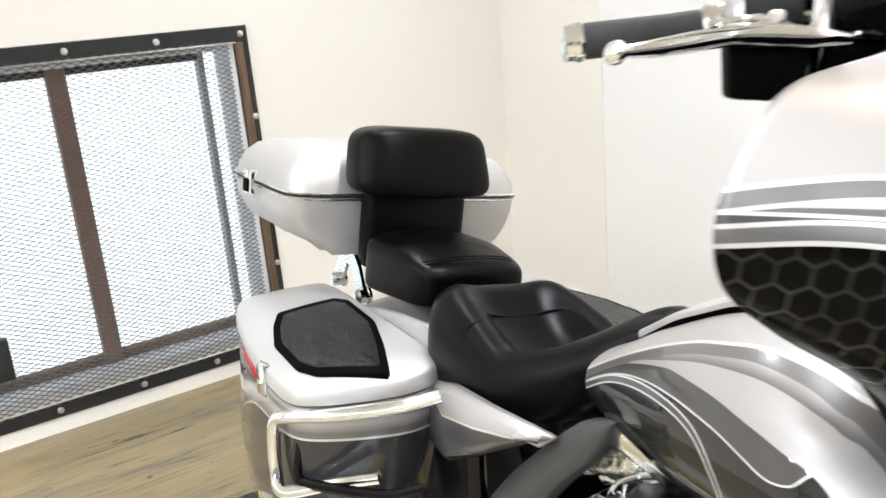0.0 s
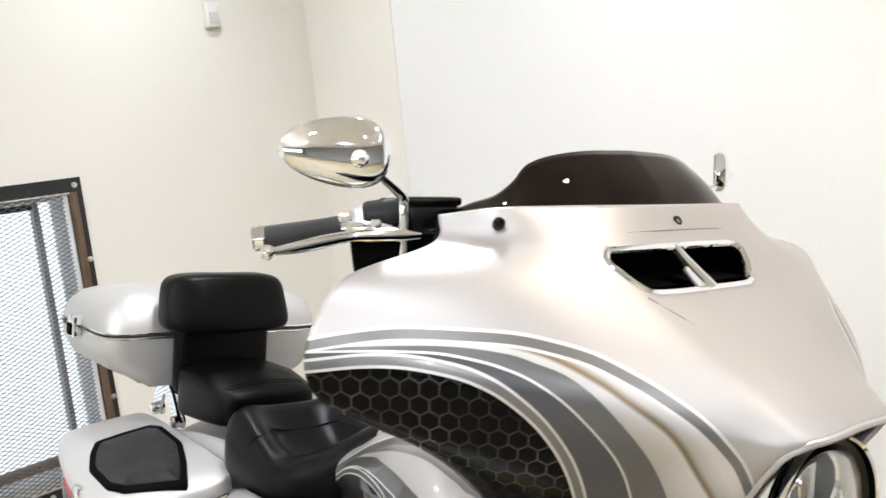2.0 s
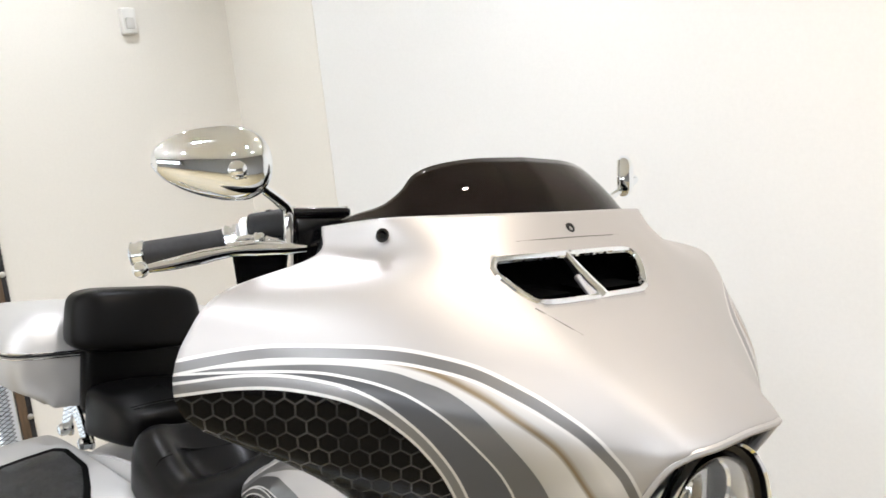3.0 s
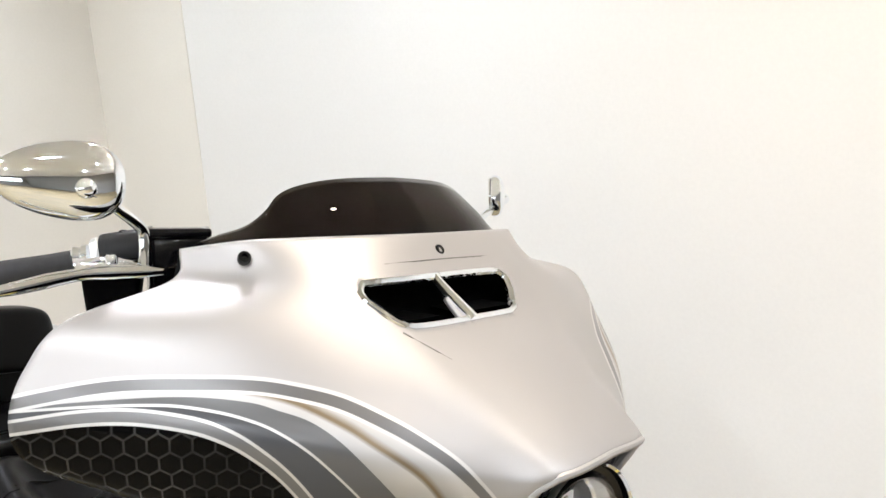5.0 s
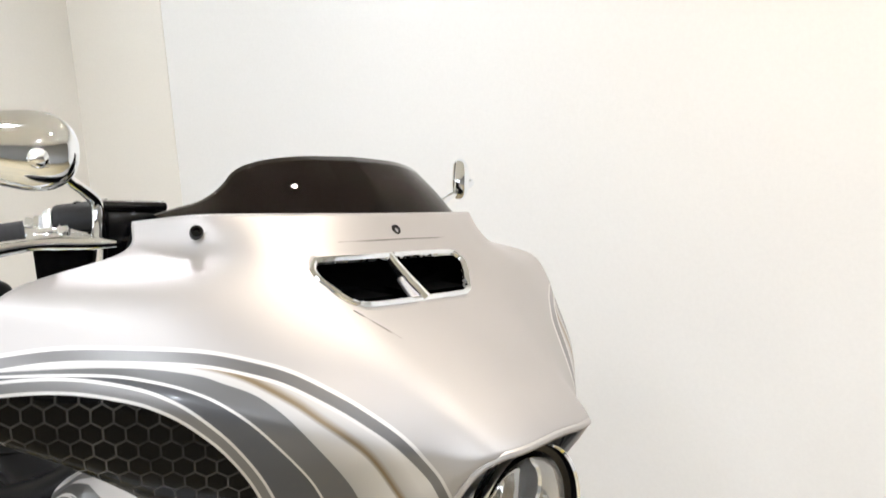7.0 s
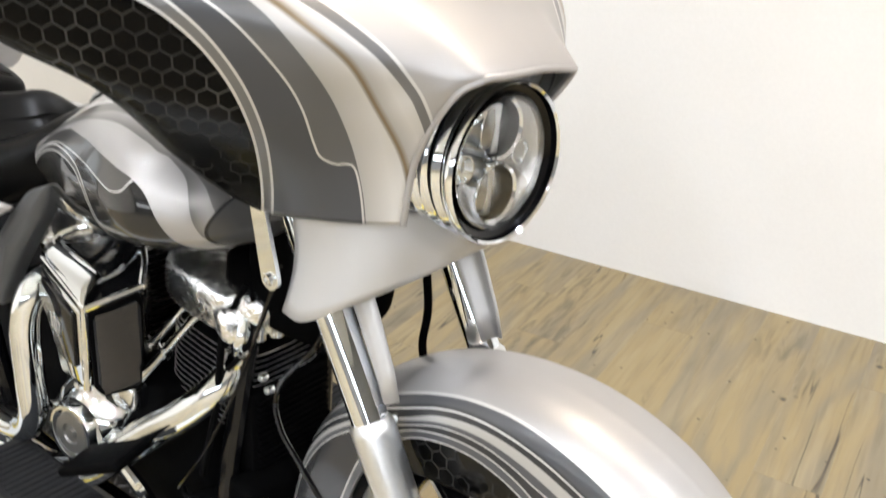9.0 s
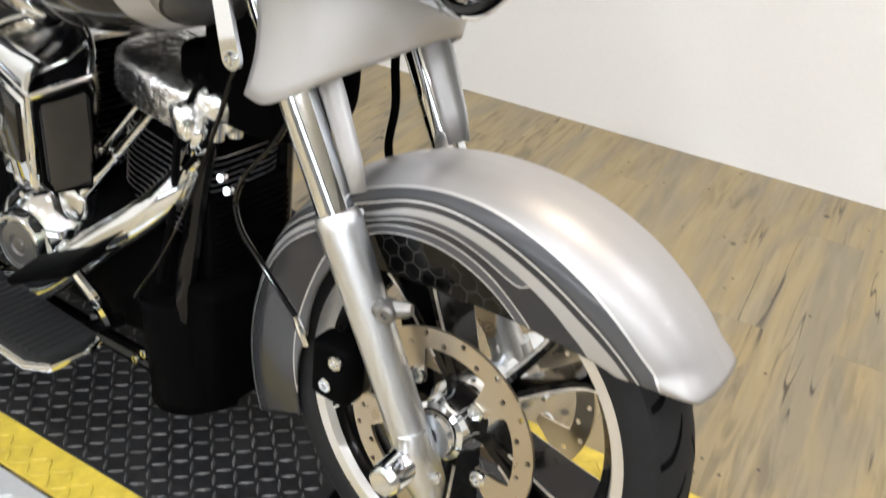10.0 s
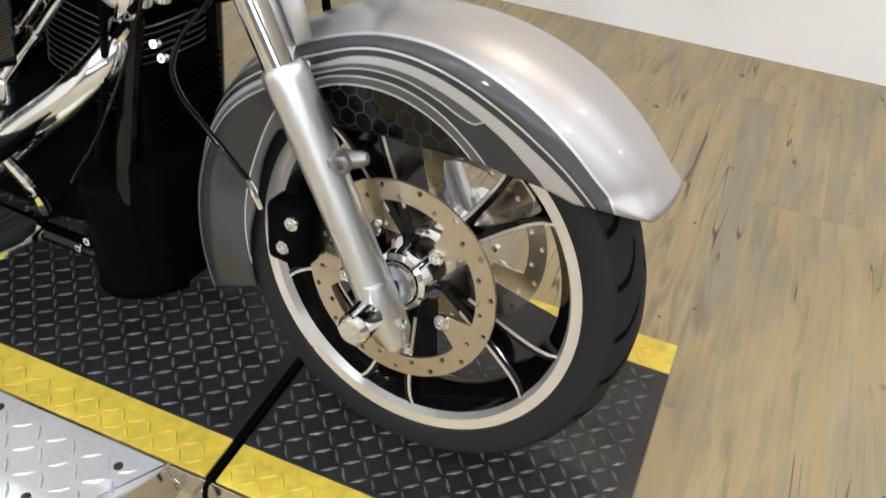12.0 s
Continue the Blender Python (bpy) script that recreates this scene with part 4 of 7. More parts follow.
    for r in (F_ROWS[0], F_ROWS[1], F_ROWS[2], F_ROWS[4], F_ROWS[6], F_ROWS[7]):
        h = spline(r, 24)
        h = h * (1, 0.955, 1) + np.outer(np.linspace(1, 0.25, 24), (-0.07, 0, 0))
        h[:, 0] = np.minimum(h[:, 0], -0.20)
        rows.append(np.vstack([(h * (1, -1, 1))[::-1], h]))
    skin(bm, rows)
    ob = add("inner_fairing", bm, SATIN, "black inner fairing", m=FAIR)
    ob.modifiers.new("thickness", "SOLIDIFY").thickness = 0.005


fairing_fittings()


def headlight():
    c = Vector((-0.0545, 0.0035, 0.9534))
    m = FAIR @ aim(c, (1, -0.122, -0.013))
    bm = bmesh.new()
    prof = [(0.090, -0.10), (0.098, -0.10), (0.102, -0.092), (0.098, -0.084), (0.092, -0.081), (0.099, -0.077), (0.104, -0.069), (0.100, -0.061), (0.094, -0.058), (0.100, -0.054), (0.105, -0.046), (0.101, -0.038), (0.095, -0.035), (0.101, -0.031), (0.106, -0.022), (0.102, -0.014), (0.099, -0.011), (0.105, -0.007), (0.1075, 0.0), (0.1072, 0.006), (0.1045, 0.009), (0.1015, 0.006)]
    prof = [(r * 0.886, h * 0.92) for r, h in prof]
    lathe(bm, prof, m, 56)
    ob = add("headlight", bm, CHROME, "round headlight with ribbed chrome bezel", sharp=45)
    bm = bmesh.new()
    lathe(bm, [(0.0898, 0.0052), (0.0898, -0.03), (0.0815, -0.03), (0.0815, -0.006), (0.0845, -0.005), (0.0885, -0.002), (0.0898, 0.0052)], m, 48)
    add("gasket", bm, BLACK, "black headlight gasket", ob)
    bm = bmesh.new()
    lathe(bm, [(0.0, -0.032), (0.055, -0.030), (0.070, -0.024), (0.077, -0.014), (0.0818, -0.006)], m, 40)
    add("reflector", bm, BOWL, "bright reflector bowl", ob)
    for y in (0.0376, -0.0376):
        up = m.to_3x3() @ Vector((0, 0, 1))
        at = m @ Vector((0, 0, 0))
        zdir = (Vector((0, 0, 1)) - up * up.z).normalized()
        a = aim(at + zdir * y - up * 0.024, up)
        bm = bmesh.new()
        lathe(bm, [(0.0370, -0.008), (0.0370, 0.014), (0.0350, 0.018), (0.0322, 0.015), (0.0315, -0.008)], a, 32)
        add("projector_ring", bm, CHROME, "chrome projector ring", ob)
        bm = bmesh.new()
        lathe(bm, [(0.0319, 0.0145), (0.0306, 0.012), (0.0306, -0.004)], a, 32)
        add("projector_sleeve", bm, SATIN, "black sleeve round the lens", ob)
        bm = bmesh.new()
        lathe(bm, [(0.0306, -0.004), (0.0285, 0.001), (0.020, 0.005), (0.0, 0.006)], a, 28)
        add("projector_lens", bm, BOWL, "pale projector lens", ob)
    for s in (-1, 1):
        up = m.to_3x3() @ Vector((0, 0, 1))
        a = aim(m @ Vector((0, 0, -0.033)) + Vector((0, s * 0.056, 0)), up)
        bm = bmesh.new()
        lathe(bm, [(0.0, 0.006), (0.010, 0.008), (0.0135, 0.018), (0.0155, 0.018), (0.0160, 0.0)], a, 20)
        add("side_lamp", bm, CHROME, "small chrome side lamp cup", ob)
    bm = bmesh.new()
    box(bm, (-0.004, -0.068, 0.0), (0.010, 0.068, 0.012), 0.004, 2, m @ pose(0, 0, -0.030))
    add("cross_bar", bm, ALU, "", ob)
    bm = bmesh.new()
    lathe(bm, [(0.0, 0.012), (0.04, 0.009), (0.070, 0.001), (0.0815, -0.006)], m, 40)
    g = add("headlight_glass", bm, CLEAR, "clear headlight lens", ob)
    g.modifiers.new("thickness", "SOLIDIFY").thickness = 0.0015
    g.visible_shadow = False
    # dark backing inside the opening
    bm = bmesh.new()
    lathe(bm, [(0.0, -0.088), (0.082, -0.088), (0.082, -0.093), (0.0, -0.093)], m, 40)
    add("headlight_backing", bm, MATTE, "", ob)


headlight()


def nacelle():
    half = [(-0.280, 0.146, 0.885, 0.735), (-0.24, 0.152, 0.89, 0.736), (-0.19, 0.142, 0.895, 0.764), (-0.145, 0.105, 0.895, 0.792), (-0.118, 0.05, 0.880, 0.810), (-0.112, 0.0, 0.872, 0.816)]
    bm = bmesh.new()
    s = np.array([spline([(x, y, zt) for x, y, zt, zb in half], 30), spline([(x, y, zb) for x, y, zt, zb in half], 30)])
    rows = []
    for u in np.linspace(0, 1, 9):
        h = s[0] * (1 - u) + s[1] * u
        h[:, 0] += 0.010 * math.sin(u * math.pi)
        h[:, 1] *= (0.93 + 0.09 * u) * (1 - 0.04 * math.sin(u * math.pi))
        rows.append(np.vstack([(h * (1, -1, 1)), h[::-1][1:]]))
    skin(bm, rows)
    ob = add("headlight_nacelle", bm, GLOSSY, "satin silver nacelle below the headlight", m=pose(0, -0.022, 0))
    ob.modifiers.new("thickness", "SOLIDIFY").thickness = 0.004
    # chrome strap at the side
    for s_, y in ((-1, -0.172), (1, 0.135)):
        bm = bmesh.new()
        out = [(0.015 * math.cos(a), 0.015 * math.sin(a)) for a in np.linspace(math.pi, 2 * math.pi, 12)] + [(0.012, 0.11), (-0.012, 0.11)]
        mm = Matrix.Translation((-0.294, y, 0.777)) @ pose(0, 0, 0, 90, 0, 0) @ pose(0, 0, 0, 0, 0, 13)
        plate(bm, out, 0.006, mm)
        st = add("fork_strap", bm, CHROME, "polished steel strap beside the nacelle")
        bm = bmesh.new()
        bolt(bm, (-0.294, y + s_ * 0.004, 0.777), (0, s_, 0), 0.0085, 0.008)
        add("strap_bolt", bm, CHROME, "", st)


nacelle()


def fork(y):
    def at(z):
        return -0.021 - 0.52 * (z - 0.333)

    # lower leg
    bm = bmesh.new()
    zs = [0.245, 0.262, 0.30, 0.36, 0.45, 0.54, 0.592, 0.602, 0.608]
    rs = [0.018, 0.027, 0.029, 0.0275, 0.0275, 0.029, 0.030, 0.0295, 0.025]
    tube(bm, [(at(z), y, z) for z in zs], rs, 20)
    leg = add("fork_leg", bm, ALU, "satin aluminium fork lower leg", sharp=40)
    bm = bmesh.new()
    tube(bm, [(at(z), y, z) for z in (0.59, 0.70, 0.86)], 0.0245, 20)
    add("fork_tube", bm, CHROME, "polished fork tube", leg)
    # painted slat in front of the tube
    s = -1 if y < 0 else 1
    bm = bmesh.new()
    rows = []
    for z, a, b in ((0.63, 0.018, 0.048), (0.67, 0.018, 0.058), (0.74, 0.018, 0.066), (0.82, 0.018, 0.070)):
        x = at(z)
        rows.append([(x + a, y - s * 0.020, z), (x + (a + b) / 2, y - s * 0.002, z + 0.008), (x + b, y - s * 0.012, z + 0.014)])
    skin(bm, [spline(r, 8) for r in np.array([np.array(r) for r in rows])])
    ob = add("fork_slat", bm, GLOSSY, "silver painted fork cover", leg)
    ob.modifiers.new("thickness", "SOLIDIFY").thickness = 0.004
    # bosses
    bm = bmesh.new()
    tube(bm, [(at(0.50) - 0.005, y, 0.497), (at(0.50) + 0.030, y + s * 0.004, 0.504), (at(0.50) + 0.062, y - s * 0.004, 0.514), (at(0.50) + 0.068, y - s * 0.006, 0.516)], [0.019, 0.013, 0.0105, 0.007], 16)
    add("mount_boss", bm, TITAN, "dark mounting boss", leg)
    bm = bmesh.new()
    lathe(bm, [(0.0, 0.010), (0.0048, 0.010), (0.0048, 0.017), (0.0095, 0.017), (0.0125, 0.014), (0.0135, 0.008), (0.0135, -0.01)], aim((at(0.50) + 0.040, y + s * 0.004, 0.507), (0.25, s, 0.05)), 18)
    add("boss_bolt", bm, TITAN, "socket bolt", leg)
    # axle clamp and cap
    bm = bmesh.new()
    rows = []
    tube(bm, [(-0.012, y + s * 0.010, 0.345), (0.006, y + s * 0.012, 0.295), (0.026, y + s * 0.010, 0.252)], [0.020, 0.028, 0.015], 14)
    add("axle_clamp", bm, ALU, "", leg)
    bm = bmesh.new()
    lathe(bm, [(0.0, 0.052), (0.017, 0.051), (0.022, 0.046), (0.0235, 0.04), (0.0235, 0.004), (0.026, 0.0), (0.026, -0.02)], aim((-0.006, y + s * 0.026, 0.305), (0, s, 0.04)), 24)
    add("axle_cap", bm, CHROME, "polished axle cap", leg)
    for z, dx in ((0.262, 0.028), (0.300, 0.036)):
        bm = bmesh.new()
        bolt(bm, (at(z) + dx + 0.006, y + s * 0.016, z), (0.3, s, 0), 0.006, 0.006)
        add("clamp_bolt", bm, CHROME, "", leg)


fork(-0.130)
fork(0.125)


# front wheel
def front_wheel():
    R, HW = 0.318, 0.064
    W = WHEEL @ pose(0, 0, 0, -90)  # wheel axis along z, +z to the bike's left
    wheel = empty("front_wheel")
    wheel.parent = bike
    bm = bmesh.new()
    prof = [(0.246, -0.052), (0.262, -0.061), (0.285, -HW), (0.300, -0.058), (0.311, -0.040), (0.317, -0.020), (R, 0.0), (0.317, 0.020), (0.311, 0.040), (0.300, 0.058), (0.285, HW), (0.262, 0.061), (0.246, 0.052)]
    lathe(bm, prof, W, 80)
    tyre = add("tyre", bm, RUBBER, "black road tyre", wheel)
    # tread grooves
    shared = None
    for k in range(26):
        for s in (-1, 1):
            bm = bmesh.new()
            rows = []
            for u in np.linspace(0, 1, 7):
                h = s * (0.010 + 0.044 * u)
                r = float(np.interp(abs(h), [0, 0.020, 0.040, 0.058], [R, 0.317, 0.311, 0.300])) + 0.0006
                a = 2 * math.pi * k / 26 + (0.12 if s > 0 else 0.0) + 0.16 * u + 0.04 * math.sin(u * 3)
                wd = 0.0072 / R * (1 - 0.5 * abs(u - 0.4))
                rows.append([W @ Vector((r * math.cos(a - wd), r * math.sin(a - wd), h)), W @ Vector((r * math.cos(a + wd), r * math.sin(a + wd), h))])
            skin(bm, rows)
            add("tread_groove", bm, GROOVE, "", tyre)
    bm = bmesh.new()
    lathe(bm, [(0.236, -0.046), (0.2425, -0.0575), (0.2580, -0.0590), (0.2595, -0.053), (0.247, -0.045), (0.236, -0.030)], W, 96)
    add("rim_lip", bm, MACH, "machined aluminium rim lip", wheel)
    bm = bmesh.new()
    lathe(bm, [(0.236, 0.046), (0.2425, 0.0575), (0.2580, 0.0590), (0.2595, 0.053), (0.247, 0.045), (0.236, 0.030)], W, 96)
    add("rim_lip", bm, MACH, "machined aluminium rim lip", wheel)
    bm = bmesh.new()
    lathe(bm, [(0.2390, -0.048), (0.231, -0.034), (0.212, -0.014), (0.209, 0.0), (0.212, 0.014), (0.231, 0.034), (0.2390, 0.048), (0.244, 0.03), (0.244, -0.03), (0.2390, -0.048)], W, 72)
    add("rim_well", bm, BLACK, "gloss black rim", wheel)
    bm = bmesh.new()
    lathe(bm, [(0.012, -0.106), (0.031, -0.106), (0.035, -0.100), (0.036, -0.093), (0.043, -0.090), (0.043, -0.060), (0.052, -0.045), (0.052, 0.045), (0.043, 0.060), (0.043, 0.090), (0.036, 0.093), (0.035, 0.100), (0.031, 0.106), (0.012, 0.106)], W, 36)
    add("hub", bm, CHROME, "polished hub", wheel)
    # five split spokes: two deep thin arms each, bright on their outer faces, flared at the rim
    for k in range(5):
        base = 2 * math.pi * k / 5 + radians(SPOKE0)
        c, t = Vector((math.cos(base), math.sin(base), 0)), Vector((-math.sin(base), math.cos(base), 0))
        for q in (-1, 1):
            rows, rail = [], []
            for u in np.linspace(0, 1, 15):
                r = 0.046 + u * 0.194
                half = float(np.interp(r, [0.046, 0.09, 0.115, 0.16, 0.20, 0.22, 0.232, 0.240], [0.0120, 0.0180, 0.0215, 0.0280, 0.0355, 0.0415, 0.0475, 0.0540]))
                rr = math.sqrt(r * r - half * half) if r > 0.2 else r - 0.0035 * max(0, (r - 0.1) / 0.1)
                hz = 0.030 + 0.018 * u
                w = min(0.0165 - 0.003 * u, 1.3 * half)
                ring = [(half, -hz + 0.002), (half - 0.0015, -hz), (half - w + 0.0015, -hz), (half - w, -hz + 0.002)]
                ring += [(y, -z) for y, z in ring[::-1]]
                rows.append([W @ (c * rr + t * (q * y) + Vector((0, 0, z))) for y, z in ring])
                if r > 0.075:
                    rail.append((c * rr + t * (q * (half - 0.0035)), hz))
            bm = bmesh.new()
            skin(bm, rows, close=True, cap=True)
            sp = add("spoke", bm, BLACK, "gloss black cast spoke", wheel)
            for face in (-1, 1):
                bm = bmesh.new()
                skin(bm, [[W @ (p + t * e + Vector((0, 0, face * (h + z)))) for e, z in ((0.0026, -0.001), (0.0021, 0.0008), (-0.0021, 0.0008), (-0.0026, -0.001))] for p, h in rail], close=True, cap=True)
                add("machined_edge", bm, MACH, "machined bright spoke edge", sp)
    # discs
    for s in (-1, 1):
        D = W @ pose(0, 0, s * 0.0875)
        disc(D, s, wheel)


def disc(D, s, wheel):
    bm = bmesh.new()
    loops = []

    def ring(r, n, cx=0.0, cy=0.0, wob=None):
        vs = []
        for a in np.linspace(0, 2 * math.pi, n, endpoint=False):
            rr = wob(a) if wob else r
            vs.append(bm.verts.new((cx + rr * math.cos(a), cy + rr * math.sin(a), 0)))
        for k in range(n):
            loops.append(bm.edges.new((vs[k], vs[(k + 1) % n])))

    def inner(a):
        k = abs((((a - radians(SPOKE0)) / (2 * math.pi) * 5 + 0.5) % 1) - 0.5) * 2
        return 0.072 + 0.049 * min(1, max(0, (k - 0.17) / 0.16))

    ring(0.150, 120)
    ring(0, 150, wob=inner)
    for k in range(30):
        a = 2 * math.pi * k / 30
        r = 0.1425 if k % 2 else 0.1285
        ring(0.0042, 8, r * math.cos(a), r * math.sin(a))
    bmesh.ops.triangle_fill(bm, use_beauty=True, use_dissolve=False, edges=loops)
    flat = list(bm.faces)
    out = bmesh.ops.extrude_face_region(bm, geom=flat)
    bmesh.ops.translate(bm, verts=[v for v in out["geom"] if isinstance(v, bmesh.types.BMVert)], vec=(0, 0, 0.005))
    d = add("brake_disc", bm, STEEL, "drilled steel brake disc", wheel, D @ pose(0, 0, -0.0025))
    for k in range(5):
        a = 2 * math.pi * k / 5 + radians(SPOKE0)
        p = Vector((0.084 * math.cos(a), 0.084 * math.sin(a), s * 0.003))
        bm = bmesh.new()
        lathe(bm, [(0.0, 0.005), (0.004, 0.005), (0.005, 0.009), (0.009, 0.009), (0.012, 0.006), (0.0125, 0.0)], D @ Matrix.Translation(p) @ (pose(0, 0, 0) if s > 0 else pose(0, 0, 0, 180)), 16)
        add("disc_bolt", bm, CHROME, "", d)
    # caliper behind the leg
    y = -0.106 if s < 0 else 0.106
    bm = bmesh.new()
    box(bm, (-0.200, y - 0.024, 0.300), (-0.130, y + 0.024, 0.400), 0.014, 3, None)
    c = add("brake_caliper", bm, SATIN, "black brake caliper")
    for z, x in ((0.335, -0.165), (0.380, -0.150)):
        bm = bmesh.new()
        bolt(bm, (x, y + s * 0.025, z), (0, s, 0), 0.011, 0.006)
        add("caliper_bolt", bm, CHROME, "", c)


SPOKE0 = 22.0
front_wheel()


# front fender
def smooth(x, xs, ys):
    """A table read off along a smooth curve through its points."""
    xs, ys = np.array(xs, float), np.array(ys, float)
    m = np.gradient(ys, xs)
    x = np.clip(x, xs[0], xs[-1])
    k = np.clip(np.searchsorted(xs, x, side="right") - 1, 0, len(xs) - 2)
    h = xs[k + 1] - xs[k]
    u = (x - xs[k]) / h
    return (1 + 2 * u) * (1 - u) ** 2 * ys[k] + u * (1 - u) ** 2 * h * m[k] + u * u * (3 - 2 * u) * ys[k + 1] + u * u * (u - 1) * h * m[k + 1]


def front_fender():
    C = (0.0, 0.305)

    def sect(a):
        """Half section at an angle from straight ahead: crown radius, half width, lower edge radius."""
        d = math.degrees(a)
        crown = np.interp(d, [34, 60, 90, 130, 170, 205], [0.388, 0.383, 0.376, 0.378, 0.392, 0.425])
        half = np.interp(d, [34, 35, 37, 40, 45, 60, 90, 130, 170, 205], [0.050, 0.060, 0.069, 0.075, 0.080, 0.088, 0.090, 0.086, 0.082, 0.078])
        low = np.interp(d, [34, 36, 39, 45, 60, 75, 90, 110, 125, 140, 170, 205], [0.374, 0.362, 0.341, 0.302, 0.262, 0.238, 0.224, 0.232, 0.252, 0.275, 0.255, 0.290])
        return crown, half, low

    rows = []
    for a in np.radians(np.linspace(35, 205, 150)):
        crown, half, low = sect(a)
        pts = []
        deep = crown - low
        d2 = min(0.045, 0.65 * deep)
        ctrl = [(crown, 0.0), (crown - min(0.005, 0.1 * deep), half * 0.45), (crown - min(0.020, 0.35 * deep), half * 0.80), (crown - d2, half * 0.97), (crown - (d2 + deep) / 2, half * 1.01), (low, half)]
        h = spline([(r, y, 0) for r, y in ctrl], 44)
        for r, y, _ in np.vstack([(h * (1, -1, 1))[::-1], h[1:]]):
            pts.append((C[0] + r * math.cos(a), y, C[1] + r * math.sin(a)))
        rows.append(pts)
    bm = bmesh.new()
    skin(bm, rows)
    BAND = (0.030, 0.030, 0.031)
    bands = [
        (0.0, [(0, WHITE_C), (0.0018, WHITE_C), (0.0023, DARK_C), (0.06, DARK_C)]),
        (0.0, [(0, WHITE_C), (0.0018, WHITE_C), (0.0023, BAND), (0.06, BAND)]),
        (0.0, [(0, WHITE_C), (0.0016, WHITE_C), (0.0021, DARK_C), (0.06, DARK_C)]),
        (0.0, [(0, LIGHT_C), (0.06, LIGHT_C)]),
        (0.0, [(0, BAND), (0.06, BAND)]),
        (-0.0012, [(0, WHITE_C), (0.0022, WHITE_C), (0.0027, BAND), (0.008, DARK_C), (0.06, DARK_C)]),
        (-0.0012, [(0, WHITE_C), (0.0026, WHITE_C), (0.0032, SILVER_C), (0.06, SILVER_C)]),
    ]
    ob = add("front_fender", bm, livery("fender_livery", BLK_C, bands, 0.6, 0.024, coat=0.5, gloss=1.2), "silver front fender with grey pinstripes and a black hexagon panel", sharp=50, m=pose(0, 0.004, 0, 0, 0, 0))
    me = ob.data
    co = np.empty(len(me.vertices) * 3)
    me.vertices.foreach_get("co", co)
    co = co.reshape(-1, 3)
    ang = np.degrees(np.arctan2(co[:, 2] - C[1], co[:, 0] - C[0]))
    ang = np.where(ang < -90, ang + 360, ang)
    rad = np.hypot(co[:, 2] - C[1], co[:, 0] - C[0])
    edges = [
        smooth(ang, [34, 60, 72, 82.8, 91.6, 99.9, 108, 117, 130, 150, 205], [0.190, 0.222, 0.247, 0.2667, 0.2799, 0.2886, 0.294, 0.2966, 0.285, 0.245, 0.245]),
        smooth(ang, [34, 52, 65, 73.9, 83.6, 91.9, 99.7, 107.6, 116, 130, 150, 205], [0.200, 0.222, 0.248, 0.264, 0.2821, 0.2941, 0.3009, 0.3048, 0.3071, 0.300, 0.280, 0.280]),
        smooth(ang, [34, 60, 70.5, 72, 73.4, 74.6, 77.8, 84.4, 92.2, 99.7, 107.3, 115.6, 130, 150, 205], [0.300, 0.305, 0.306, 0.302, 0.2925, 0.2895, 0.2895, 0.2971, 0.3066, 0.3121, 0.3147, 0.314, 0.322, 0.346, 0.388]),
        smooth(ang, [34, 42, 51.7, 59.7, 65.5, 71.8, 77.4, 85.1, 92.4, 99.7, 107.1, 115.2, 130, 150, 205], [0.240, 0.262, 0.2846, 0.2915, 0.2955, 0.2995, 0.3035, 0.3104, 0.3168, 0.3204, 0.3216, 0.3210, 0.330, 0.354, 0.396]),
        smooth(ang, [34, 40, 47, 54.4, 63, 71, 78.6, 85.8, 92.8, 99.7, 107, 115, 130, 150, 205], [0.305, 0.312, 0.3134, 0.312, 0.3126, 0.3149, 0.3194, 0.3246, 0.3285, 0.3304, 0.3300, 0.326, 0.336, 0.360, 0.402]),
        smooth(ang, [34, 38, 43, 49.1, 56.3, 64.4, 72.1, 79.4, 86.4, 93.1, 99.9, 106.9, 114.5, 130, 150, 205], [0.310, 0.318, 0.3219, 0.3216, 0.3217, 0.3226, 0.3252, 0.3295, 0.3337, 0.3371, 0.3391, 0.3388, 0.3370, 0.345, 0.368, 0.410]),
        smooth(ang, [34, 38, 42.1, 48, 54.5, 61.1, 68.3, 75.2, 81.8, 88.2, 94.5, 100.9, 107.6, 117, 130, 150, 205], [0.325, 0.338, 0.3439, 0.3435, 0.3454, 0.3480, 0.3495, 0.3512, 0.353, 0.3542, 0.3546, 0.3547, 0.3541, 0.354, 0.359, 0.378, 0.420]),
    ]
    for k, r in enumerate(edges):
        s = rad - r
        if k == 6:
            s = np.where(np.abs(co[:, 1]) < 0.045, np.maximum(s, 0.01), s)
        me.attributes.new("d%d" % k, "FLOAT", "POINT").data.foreach_set("value", s.astype(np.float32))
    fl = np.zeros_like(co)
    fl[:, 0], fl[:, 1] = np.where(ang > 128, 0, co[:, 0]), np.where(ang > 128, 0, co[:, 2])
    me.attributes.new("flat", "FLOAT_VECTOR", "POINT").data.foreach_set("vector", fl.astype(np.float32).ravel())
    ob.modifiers.new("thickness", "SOLIDIFY").thickness = 0.004
    for y in (-0.105, 0.110):
        bm = bmesh.new()
        bolt(bm, (-0.150, y * 0.93, 0.600), (0.4, y * 6, 0.3), 0.006, 0.006)
        add("fender_bolt", bm, CHROME, "", ob)


front_fender()


